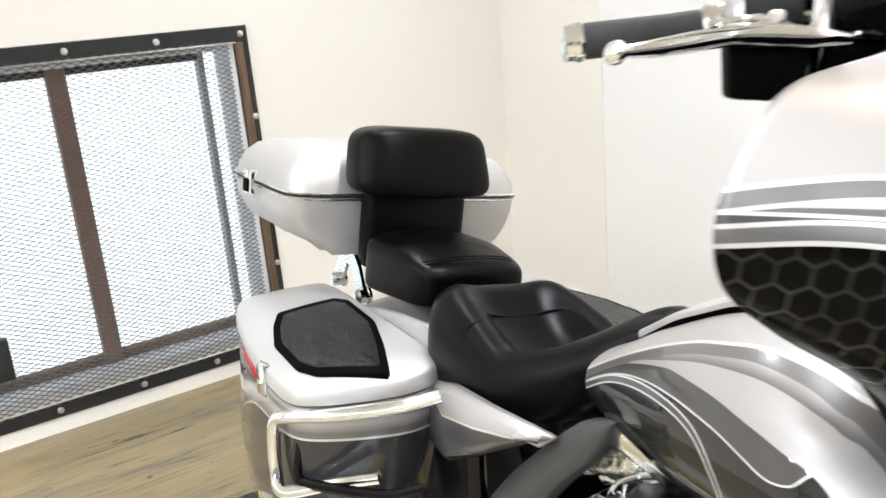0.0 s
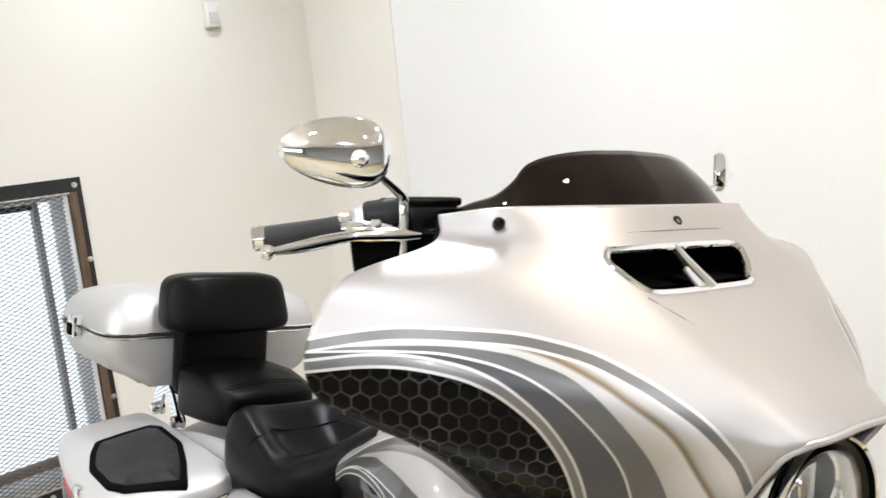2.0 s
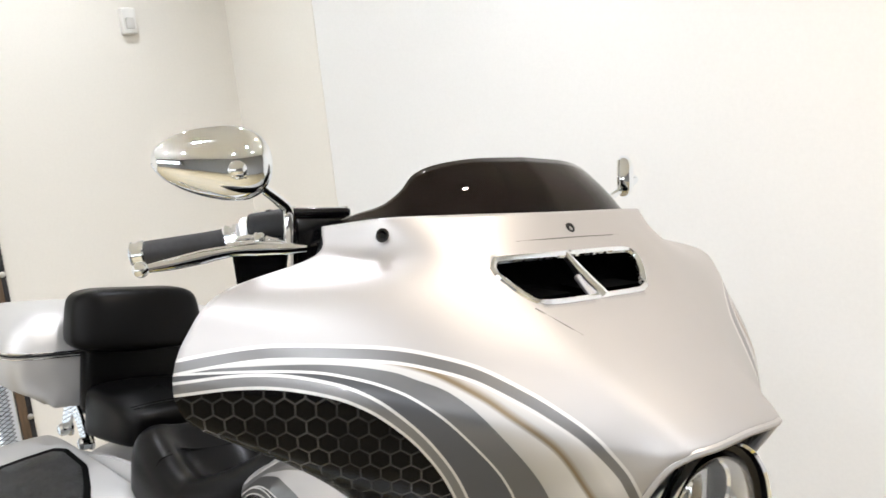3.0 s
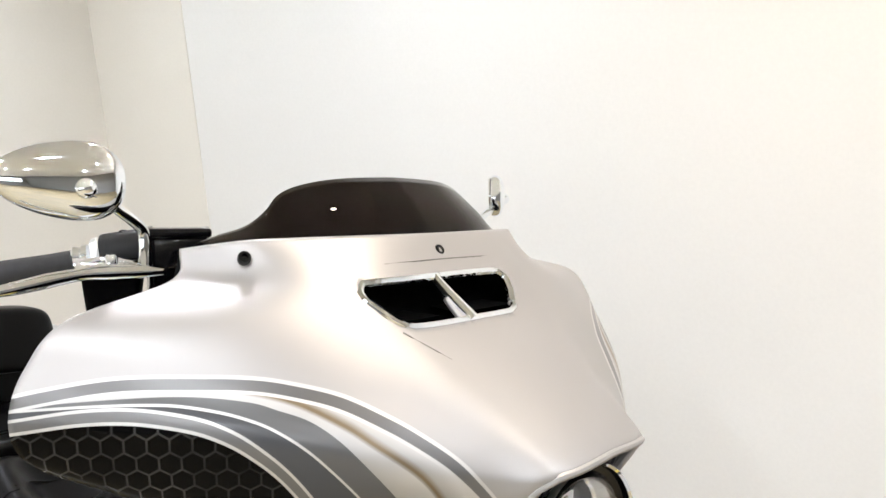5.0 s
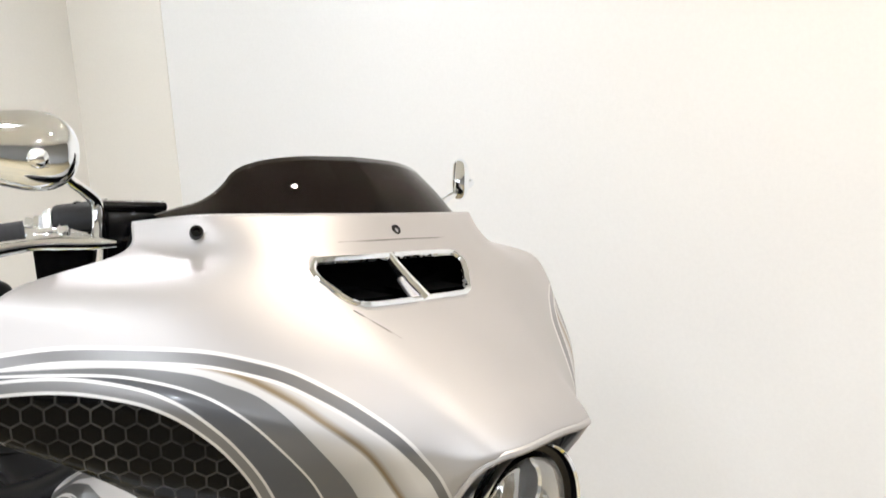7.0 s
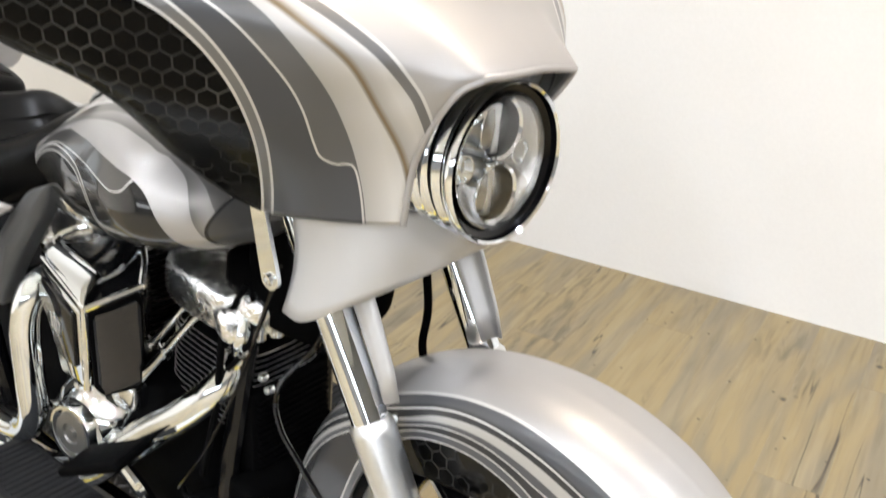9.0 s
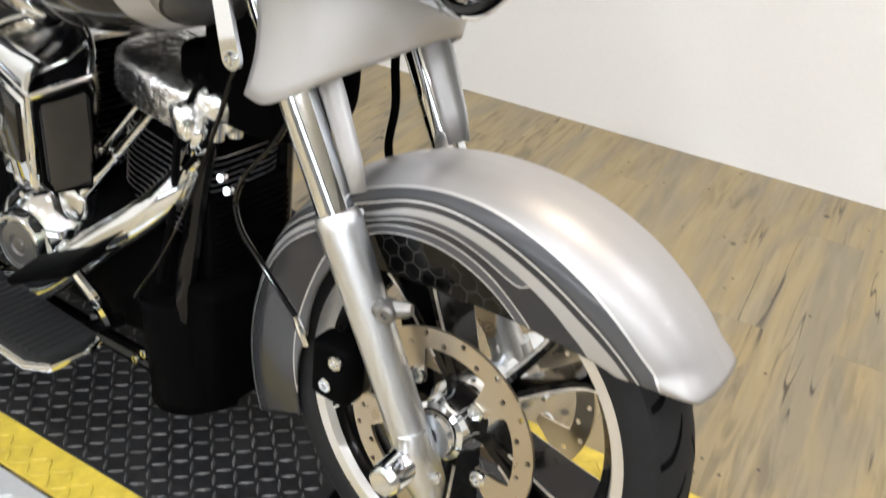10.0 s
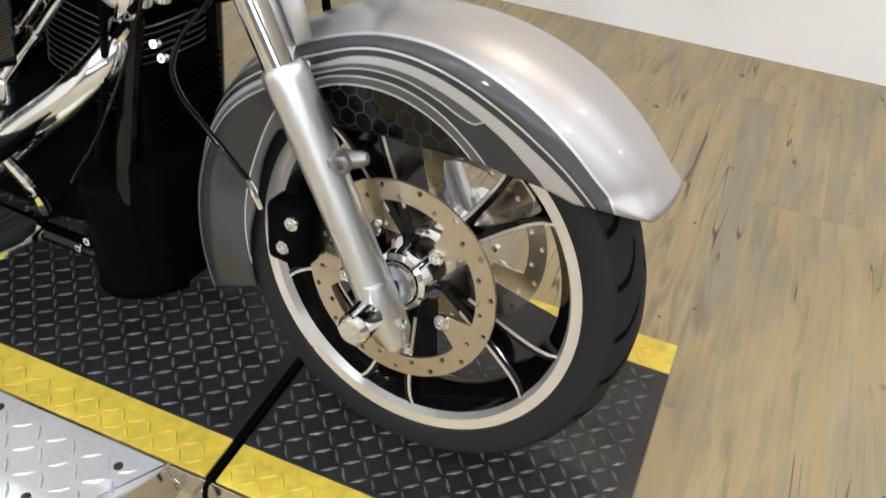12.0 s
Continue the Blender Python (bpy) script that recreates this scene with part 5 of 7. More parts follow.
def brake_line():
    bm = bmesh.new()
    tube(bm, [(-0.25, -0.115, 0.71), (-0.277, -0.122, 0.66), (-0.335, -0.115, 0.595), (-0.362, -0.110, 0.540), (-0.335, -0.125, 0.510), (-0.290, -0.137, 0.488), (-0.245, -0.145, 0.462), (-0.205, -0.150, 0.435)], 0.0045, 8, 48)
    add("brake_hose", bm, BLACK, "black rubber brake hose")
    bm = bmesh.new()
    tube(bm, [(-0.208, -0.150, 0.438), (-0.198, -0.150, 0.420), (-0.190, -0.147, 0.398)], [0.0045, 0.0058, 0.0045], 8, 10)
    add("hose_fitting", bm, CHROME, "chrome hose fitting")
    bm = bmesh.new()
    tube(bm, [(-0.318, -0.138, 0.775), (-0.335, -0.137, 0.735), (-0.385, -0.125, 0.640), (-0.425, -0.130, 0.540), (-0.490, -0.140, 0.410), (-0.560, -0.145, 0.305)], [0.0040, 0.0040, 0.0026, 0.0026, 0.0026, 0.0026], 8, 40)
    add("control_cable", bm, BLACK, "black control cable")
    bm = bmesh.new()
    tube(bm, [(-0.20, 0.02, 0.83), (-0.205, 0.025, 0.76), (-0.195, 0.02, 0.70), (-0.205, 0.025, 0.64), (-0.20, 0.03, 0.60)], 0.006, 8, 24)
    add("wire_loom", bm, MATTE, "black taped wire loom")


brake_line()


# handlebar, controls and mirrors
def controls():
    bm = bmesh.new()
    half = [(-0.47, 0.0, 1.19), (-0.46, 0.12, 1.225), (-0.465, 0.20, 1.258), (-0.495, 0.255, 1.267), (-0.535, 0.305, 1.258), (-0.595, 0.381, 1.242)]
    full = [(x, -y, z) for x, y, z in half[::-1]] + half[1:]
    tube(bm, full, 0.0125, 12, 56)
    bar = add("handlebar", bm, CHROME, "chrome handlebar", m=FAIR)
    for s in (-1, 1):
        a, b = Vector((-0.533, s * 0.303, 1.257)), Vector((-0.596, s * 0.382, 1.2415))
        d = (b - a).normalized()
        bm = bmesh.new()
        tube(bm, [a, a + d * 0.004, a + d * 0.03, b - d * 0.006, b], [0.0135, 0.0148, 0.0142, 0.0150, 0.0146], 20)
        add("grip", bm, GRIPR, "dark grey rubber grip", bar, FAIR)
        bm = bmesh.new()
        tube(bm, [b - d * 0.002, b, b + d * 0.005, b + d * 0.006, b + d * 0.012, b + d * 0.0135, b + d * 0.016], [0.0150, 0.0166, 0.0166, 0.0152, 0.0152, 0.0166, 0.0125], 20)
        add("grip_cap", bm, CHROME, "chrome grip end cap", bar, FAIR)
        bm = bmesh.new()
        tube(bm, [a - d * 0.016, a - d * 0.012, a - d * 0.006, a - d * 0.004, a + d * 0.003, a + d * 0.006], [0.0150, 0.0188, 0.0188, 0.0165, 0.0185, 0.0150], 20)
        add("grip_collar", bm, CHROME, "chrome throttle collar", bar, FAIR)
        # switch housing: a rounded clamshell with a clamp ring and a screw in its top
        up = Vector((0, 0, 0.007))
        bm = bmesh.new()
        tube(bm, [a - d * k + up for k in (0.024, 0.026, 0.030, 0.064, 0.068, 0.070)], [0.0150, 0.0195, 0.0208, 0.0208, 0.0195, 0.0150], 22)
        hs = add("switch_housing", bm, GREYPL, "satin black switch housing", bar, FAIR)
        bm = bmesh.new()
        tube(bm, [a - d * k + up * 0.7 for k in (0.014, 0.016, 0.022, 0.0245)], [0.0150, 0.0185, 0.0200, 0.0185], 20)
        add("clamp_ring", bm, ALU, "grey clamp ring", bar, FAIR)
        bm = bmesh.new()
        lathe(bm, [(0.0, -0.002), (0.0028, -0.002), (0.0034, 0.001), (0.0042, 0.001), (0.0042, -0.004)], aim(a - d * 0.046 + up + Vector((0.004, 0, 0.0205)), (0.2, s * 0.2, 1)), 10)
        add("housing_screw", bm, MATTE, "", hs, FAIR)
        if s > 0:
            continue
        # brake lever: a long waisted blade with a ball end
        path = [(-0.436, -0.258, 1.249), (-0.446, -0.276, 1.2495), (-0.462, -0.298, 1.2495), (-0.474, -0.322, 1.2490), (-0.482, -0.350, 1.2455), (-0.490, -0.394, 1.2375), (-0.496, -0.424, 1.2330)]
        bm = bmesh.new()
        tube(bm, path, [0.0040, 0.0085, 0.0095, 0.0070, 0.0082, 0.0072, 0.0048], 12, 40)
        lv = add("brake_lever", bm, CHROME, "polished brake lever", bar, FAIR)
        bm = bmesh.new()
        pillow(bm, (-0.497, -0.431, 1.2322), (0.0090, 0.0090, 0.0090), 1, 1, 16, 10)
        add("lever_ball", bm, CHROME, "", lv, FAIR)
        bm = bmesh.new()
        tube(bm, [(-0.470, -0.268, 1.251), (-0.480, -0.292, 1.252), (-0.486, -0.312, 1.252), (-0.498, -0.322, 1.253)], [0.009, 0.0135, 0.0145, 0.010], 14, 16)
        add("lever_pivot", bm, CHROME, "chrome lever bracket", bar, FAIR)
        bm = bmesh.new()
        lathe(bm, [(0.0, 0.006), (0.005, 0.006), (0.007, 0.003), (0.007, -0.004)], aim((-0.470, -0.300, 1.2625), (0, 0, 1)), 14)
        add("pivot_screw", bm, CHROME, "", lv, FAIR)
        # master cylinder: a square reservoir behind the mirror stem
        M = FAIR @ pose(-0.466, -0.260, 0, 0, 0, -27)
        bm = bmesh.new()
        box(bm, (-0.045, 0.004, 1.212), (0.0, 0.070, 1.286), 0.006, 3, None)
        mc = add("master_cylinder", bm, BLACK, "gloss black brake fluid reservoir", bar, M)
        bm = bmesh.new()
        box(bm, (-0.048, 0.001, 1.284), (0.003, 0.073, 1.2955), 0.0045, 3, None)
        add("reservoir_cap", bm, BLACK, "gloss black reservoir lid", bar, M)
        bm = bmesh.new()
        tube(bm, [(0.0005, 0.024, 1.2515), (0.004, 0.034, 1.2535), (0.0045, 0.046, 1.2535), (0.0005, 0.054, 1.2515)], [0.0020, 0.0040, 0.0040, 0.0020], 10, 12)
        add("sight_glass", bm, BLACK, "", mc, M)
        for x, y in ((-0.042, 0.008), (-0.003, 0.066)):
            bm = bmesh.new()
            bolt(bm, (x, y, 1.2955), (0, 0, 1), 0.0035, 0.002)
            add("cap_screw", bm, SCREW, "", mc, M)
        bm = bmesh.new()
        box(bm, (-0.026, -0.030, 1.245), (0.003, 0.006, 1.2625), 0.004, 2, None)
        add("clamp_bracket", bm, BLACK, "gloss black clamp bracket", bar, M)
        # switch block hanging below the lever, narrower at its foot
        B = FAIR @ pose(-0.487, -0.288, 1.222, 0, 0, 51.5)
        bm = bmesh.new()
        for v in box(bm, (-0.031, -0.022, -0.021), (0.031, 0.022, 0.026), 0.006, 3):
            if v.co.z < 0:
                v.co.x, v.co.y = v.co.x * 0.86, v.co.y * 0.92
        add("brake_switch", bm, SATIN, "black switch block under the lever", bar, B)
    for s in (-1, 1):
        T = FAIR @ (pose(-0.482, -0.350, 1.3485, 0, 0, -33) if s < 0 else pose(-0.470, 0.424, 1.337, 0, 0, 34))
        bm = bmesh.new()

        def bulge(u, p):
            # a teardrop: tall and round towards the stem, low and blunt outside, flat towards the rider
            k = s * u[1]
            p = Vector(p)
            p[2] = p[2] * (0.93 - 0.24 * k - 0.05 * k * k) + 0.003 * k
            if u[0] < 0:
                p[0] = p[0] * 0.35
            return p

        pillow(bm, (0, 0, 0), (0.032, 0.066, 0.0435) if s < 0 else (0.020, 0.054, 0.037), 0.85, 0.52, 56, 32, bulge)
        mi = add("mirror", bm, CHROME, "chrome teardrop mirror", m=T)
        bm = bmesh.new()
        pillow(bm, (-0.0105 if s < 0 else -0.0065, 0, 0), (0.0035, 0.061, 0.038) if s < 0 else (0.0025, 0.050, 0.032), 0.85, 0.52, 40, 12, lambda u, p: Vector((p[0], p[1], p[2] * (0.93 - 0.24 * s * u[1]))))
        add("mirror_glass", bm, MIRROR, "mirror glass", mi, T)
        if s < 0:
            stem = [(-0.455, -0.267, 1.254), (-0.456, -0.267, 1.276), (-0.456, -0.270, 1.293), (-0.452, -0.282, 1.3035), (-0.446, -0.308, 1.319), (-0.441, -0.333, 1.334), (-0.446, -0.340, 1.340)]
        else:
            stem = [(-0.440, 0.290, 1.255), (-0.442, 0.320, 1.285), (-0.448, 0.385, 1.312), (-0.455, 0.436, 1.327), (-0.458, 0.444, 1.332), (-0.462, 0.436, 1.337), (-0.462, 0.420, 1.338)]
        bm = bmesh.new()
        tube(bm, stem, [0.0088, 0.0078, 0.0066, 0.0060, 0.0056, 0.0060, 0.0060], 12, 40)
        add("mirror_stem", bm, CHROME, "chrome mirror stem", mi, FAIR)
        bm = bmesh.new()
        pillow(bm, stem[-1], (0.0125, 0.0125, 0.0125), 1, 1, 16, 10)
        add("stem_ball", bm, CHROME, "", mi, FAIR)


controls()


# fuel tank
def fuel_tank():
    bm = bmesh.new()
    # stations along x: x, half width, top, bottom, where it is widest, middle
    st = [
        (-0.900, 0.050, 0.826, 0.778, 0.802, -0.075), (-0.888, 0.076, 0.836, 0.762, 0.802, -0.070), (-0.860, 0.098, 0.852, 0.750, 0.802, -0.062),
        (-0.770, 0.140, 0.908, 0.738, 0.820, -0.050), (-0.680, 0.172, 0.952, 0.735, 0.835, -0.048), (-0.600, 0.194, 0.974, 0.740, 0.845, -0.047),
        (-0.520, 0.213, 0.978, 0.752, 0.852, -0.046), (-0.450, 0.218, 0.957, 0.768, 0.852, -0.045), (-0.400, 0.188, 0.925, 0.782, 0.845, -0.045),
        (-0.365, 0.135, 0.890, 0.795, 0.838, -0.045), (-0.350, 0.060, 0.860, 0.815, 0.835, -0.045),
    ]
    rows = []
    for x, w, t, b, m, c in spline(st, 210):
        half = spline([(0, t, 0), (w * 0.45, t - (t - m) * 0.10, 0), (w * 0.85, t - (t - m) * 0.48, 0), (w, m, 0), (w * 0.93, m - (m - b) * 0.62, 0), (w * 0.6, b, 0), (0, b, 0)], 84)[:, :2]
        rows.append([(x, c - y, z) for y, z in half] + [(x, c + y, z) for y, z in half[::-1][1:-1]])
    skin(bm, rows, close=True, cap=True)
    FLANK, PALE, SHADE = (0.014, 0.0135, 0.013), (0.055, 0.053, 0.050), (0.16, 0.155, 0.15)
    edges = [
        (0.0, [(0, WHITE_C), (0.0016, WHITE_C), (0.0020, PALE), (0.0078, PALE), (0.0082, WHITE_C), (0.0098, WHITE_C), (0.0102, FLANK), (0.06, FLANK)]),
        (0.0, [(0, WHITE_C), (0.0016, WHITE_C), (0.0020, PALE), (0.06, PALE)]),
        (0.0, [(0, SILVER_C), (0.06, SILVER_C)]),
        (0.0, [(0, SHADE), (0.0010, SHADE), (0.012, SILVER_C), (0.06, SILVER_C)]),
        (-0.0110, [(0, SHADE), (0.0095, SHADE), (0.0100, WHITE_C), (0.0122, WHITE_C), (0.0127, SILVER_C), (0.06, SILVER_C)]),
        (0.0, [(0, FLANK), (0.0015, FLANK), (0.003, (0.05, 0.05, 0.05)), (0.06, (0.05, 0.05, 0.05))]),
    ]
    ob = add("fuel_tank", bm, livery("tank_livery", (0.010, 0.0095, 0.009), edges, coat=0.6, gloss=1.6), "silver fuel tank with dark grey flanks and white pinstripes", sharp=60)
    curves = [
        [(-0.92, 0.760), (-0.858, 0.799), (-0.812, 0.824), (-0.759, 0.842), (-0.706, 0.853), (-0.659, 0.857), (-0.621, 0.854), (-0.596, 0.845), (-0.575, 0.830), (-0.560, 0.812), (-0.550, 0.78), (-0.545, 0.73), (-0.54, 0.66)],
        [(-0.92, 0.772), (-0.858, 0.810), (-0.81, 0.835), (-0.76, 0.853), (-0.705, 0.866), (-0.654, 0.872), (-0.606, 0.8725), (-0.565, 0.871), (-0.529, 0.866), (-0.503, 0.861), (-0.485, 0.861), (-0.466, 0.867), (-0.453, 0.882), (-0.430, 0.895), (-0.40, 0.86), (-0.38, 0.78), (-0.37, 0.70)],
        [(-0.92, 0.785), (-0.858, 0.823), (-0.795, 0.855), (-0.706, 0.886), (-0.664, 0.894), (-0.595, 0.898), (-0.532, 0.895), (-0.491, 0.890), (-0.457, 0.884), (-0.432, 0.868), (-0.415, 0.835), (-0.405, 0.800), (-0.40, 0.76), (-0.395, 0.70)],
        [(-0.92, 0.787), (-0.858, 0.825), (-0.797, 0.857), (-0.708, 0.892), (-0.648, 0.912), (-0.596, 0.923), (-0.549, 0.929), (-0.51, 0.928), (-0.47, 0.921), (-0.449, 0.914), (-0.428, 0.906), (-0.40, 0.88), (-0.385, 0.83), (-0.375, 0.76), (-0.37, 0.70)],
        [(-0.92, 0.790), (-0.860, 0.829), (-0.80, 0.864), (-0.735, 0.897), (-0.676, 0.922), (-0.625, 0.937), (-0.58, 0.947), (-0.536, 0.950), (-0.497, 0.947), (-0.462, 0.938), (-0.438, 0.930), (-0.40, 0.905), (-0.37, 0.87), (-0.35, 0.80), (-0.345, 0.70)],
        [(-0.345, 0.99), (-0.35, 0.93), (-0.36, 0.89), (-0.372, 0.85), (-0.380, 0.82), (-0.382, 0.78), (-0.38, 0.72), (-0.378, 0.66)],
    ]
    paint(ob, curves, axes=(0, 2))
    # console and filler on top
    tops = np.array(st)
    line = [(x, float(np.interp(x, tops[:, 0], tops[:, 2]))) for x in np.linspace(-0.872, -0.42, 26)]

    def strip(lift, wide, edge):
        bm = bmesh.new()
        rows = []
        for k, (x, z) in enumerate(line):
            w = wide * min(1.0, 0.35 + 0.12 * k)
            rows.append([(x, -0.047 + y * w, z + h) for y, h in ((-1, -0.012), (-1, lift - edge), (-0.86, lift), (0, lift + 0.004), (0.86, lift), (1, lift - edge), (1, -0.012))])
        skin(bm, rows, close=True, cap=True)
        return bm

    con = add("console_gasket", strip(0.003, 0.061, 0.002), MATTE, "black rubber gasket under the console", ob)
    con = add("tank_console", strip(0.014, 0.056, 0.005), GLOSSY, "silver painted tank console", ob, sharp=50)
    bm = bmesh.new()
    lathe(bm, [(0.0, 0.022), (0.036, 0.020), (0.042, 0.014), (0.042, 0.0)], Matrix.Translation((-0.56, -0.047, 0.984)), 28)
    add("filler_cap", bm, CHROME, "chrome filler cap", con)
    bm = bmesh.new()
    bolt(bm, (-0.705, -0.087, 0.950), (-0.3, -0.2, 1), 0.005, 0.004)
    add("console_screw", bm, CHROME, "", con)


fuel_tank()


# seats
def seats():
    # stations: x, half width, top in the middle, top near the rim, underside, share of the width on top
    st = [
        (-1.326, 0.085, 0.790, 0.788, 0.730, 1.0), (-1.312, 0.128, 0.816, 0.814, 0.690, 1.0), (-1.275, 0.150, 0.826, 0.834, 0.668, 1.0),
        (-1.22, 0.160, 0.788, 0.826, 0.660, 1.0), (-1.15, 0.166, 0.748, 0.806, 0.660, 1.0), (-1.07, 0.168, 0.736, 0.784, 0.668, 1.0),
        (-1.00, 0.160, 0.775, 0.806, 0.684, 0.85), (-0.955, 0.142, 0.838, 0.834, 0.700, 0.70), (-0.915, 0.115, 0.874, 0.864, 0.735, 0.62),
        (-0.885, 0.085, 0.893, 0.880, 0.790, 0.62), (-0.860, 0.062, 0.897, 0.887, 0.830, 0.70), (-0.838, 0.030, 0.884, 0.878, 0.855, 0.80),
    ]
    rows = []
    for x, w, zc, ze, zb, f in spline(st, 60):
        half = spline([(0, zc, 0), (w * 0.36 * f, zc + (ze - zc) * 0.14, 0), (w * 0.70 * f, zc + (ze - zc) * 0.90, 0), (w * (0.93 - 0.5 * (1 - f)), ze - (ze - zb) * 0.14, 0), (w, ze - (ze - zb) * 0.42, 0), (w * 0.97, zb + (ze - zb) * 0.12, 0), (w * 0.85, zb, 0), (0, zb, 0)], 34)[:, :2]
        off = -0.024 * min(1, max(0, (-0.85 - x) / 0.2))
        rows.append([(x, off - y, z) for y, z in half] + [(x, off + y, z) for y, z in half[::-1][1:-1]])
    bm = bmesh.new()
    skin(bm, rows, close=True, cap=True)
    se = add("rider_seat", bm, LEATHER, "black leather bucket seat with a dished centre", m=SEAT, sharp=60)

    def top(x, y):
        w, zc, ze = (float(np.interp(x, [s_[0] for s_ in st], [s_[k] for s_ in st])) for k in (1, 2, 3))
        return zc + (ze - zc) * np.interp(abs(y) / w, [0, 0.36, 0.70, 1.0], [0, 0.14, 0.90, 0.9])

    # raised welts and stitched seams
    welt = [(-1.00, -0.072), (-1.07, -0.098), (-1.15, -0.104), (-1.20, -0.085), (-1.215, -0.04), (-1.217, 0.0), (-1.215, 0.04), (-1.20, 0.085), (-1.15, 0.104), (-1.07, 0.098), (-1.00, 0.072)]
    bm = bmesh.new()
    tube(bm, [(x, y - 0.024, top(x, y) - 0.0010) for x, y in welt], 0.0026, 8, 60)
    add("seat_welt", bm, LEATHER, "", se, SEAT)
    for x0 in (-1.155, -1.168):
        bm = bmesh.new()
        tube(bm, [(x0, -0.145, top(x0, -0.12) + 0.0005), (x0, -0.170, 0.795), (x0 + 0.006, -0.184, 0.765), (x0 + 0.014, -0.186, 0.72)], 0.0016, 6, 20)
        add("seat_seam", bm, MATTE, "", se, SEAT)
    bm = bmesh.new()

    def pil(u, p):
        p = Vector(p)
        t = (p[0] + 1.66) / 0.275
        p[1] *= np.interp(t, [0, 0.5, 1.0], [1.0, 1.0, 0.93])
        if u[2] > 0:
            p[2] += 0.006 - 0.026 * max(0.0, t - 0.55) / 0.45 - 0.012 * (p[1] / 0.13) ** 2
        else:
            p[2] -= 0.020 * (1 - t)
        return p

    pillow(bm, (-1.523, -0.004, 0.806), (0.138, 0.134, 0.054), 0.27, 0.30, 72, 32, pil)
    ps = add("passenger_seat", bm, LEATHER, "black leather passenger pad", m=SEAT, sharp=60)
    for x0, z0 in ((-1.408, 0.846), (-1.416, 0.8495)):
        bm = bmesh.new()
        tube(bm, [(x0 - 0.030, -0.118, z0 - 0.016), (x0 - 0.006, -0.098, z0 - 0.006), (x0, -0.06, z0), (x0, 0.0, z0 + 0.0025), (x0, 0.06, z0), (x0 - 0.006, 0.090, z0 - 0.006)], 0.0012, 6, 36)
        add("seat_seam", bm, MATTE, "", ps, SEAT)
    # backrest
    bm = bmesh.new()

    def rest(u, p):
        p = Vector(p)
        p[0] += -0.018 * u[2] + 0.02 * (1 - u[1] ** 2) - 0.01
        p[1] *= 1 - 0.06 * u[2]
        return p

    pillow(bm, (-1.665, 0.010, 1.005), (0.050, 0.165, 0.075), 0.40, 0.40, 56, 26, rest)
    br = add("backrest", bm, LEATHER, "black leather passenger backrest pad", m=TRUNK, sharp=60)
    bm = bmesh.new()
    box(bm, (-1.712, -0.115, 0.775), (-1.655, 0.135, 0.95), 0.02, 3)
    add("backrest_panel", bm, LEATHER, "black leather panel below the backrest", br, TRUNK)


seats()


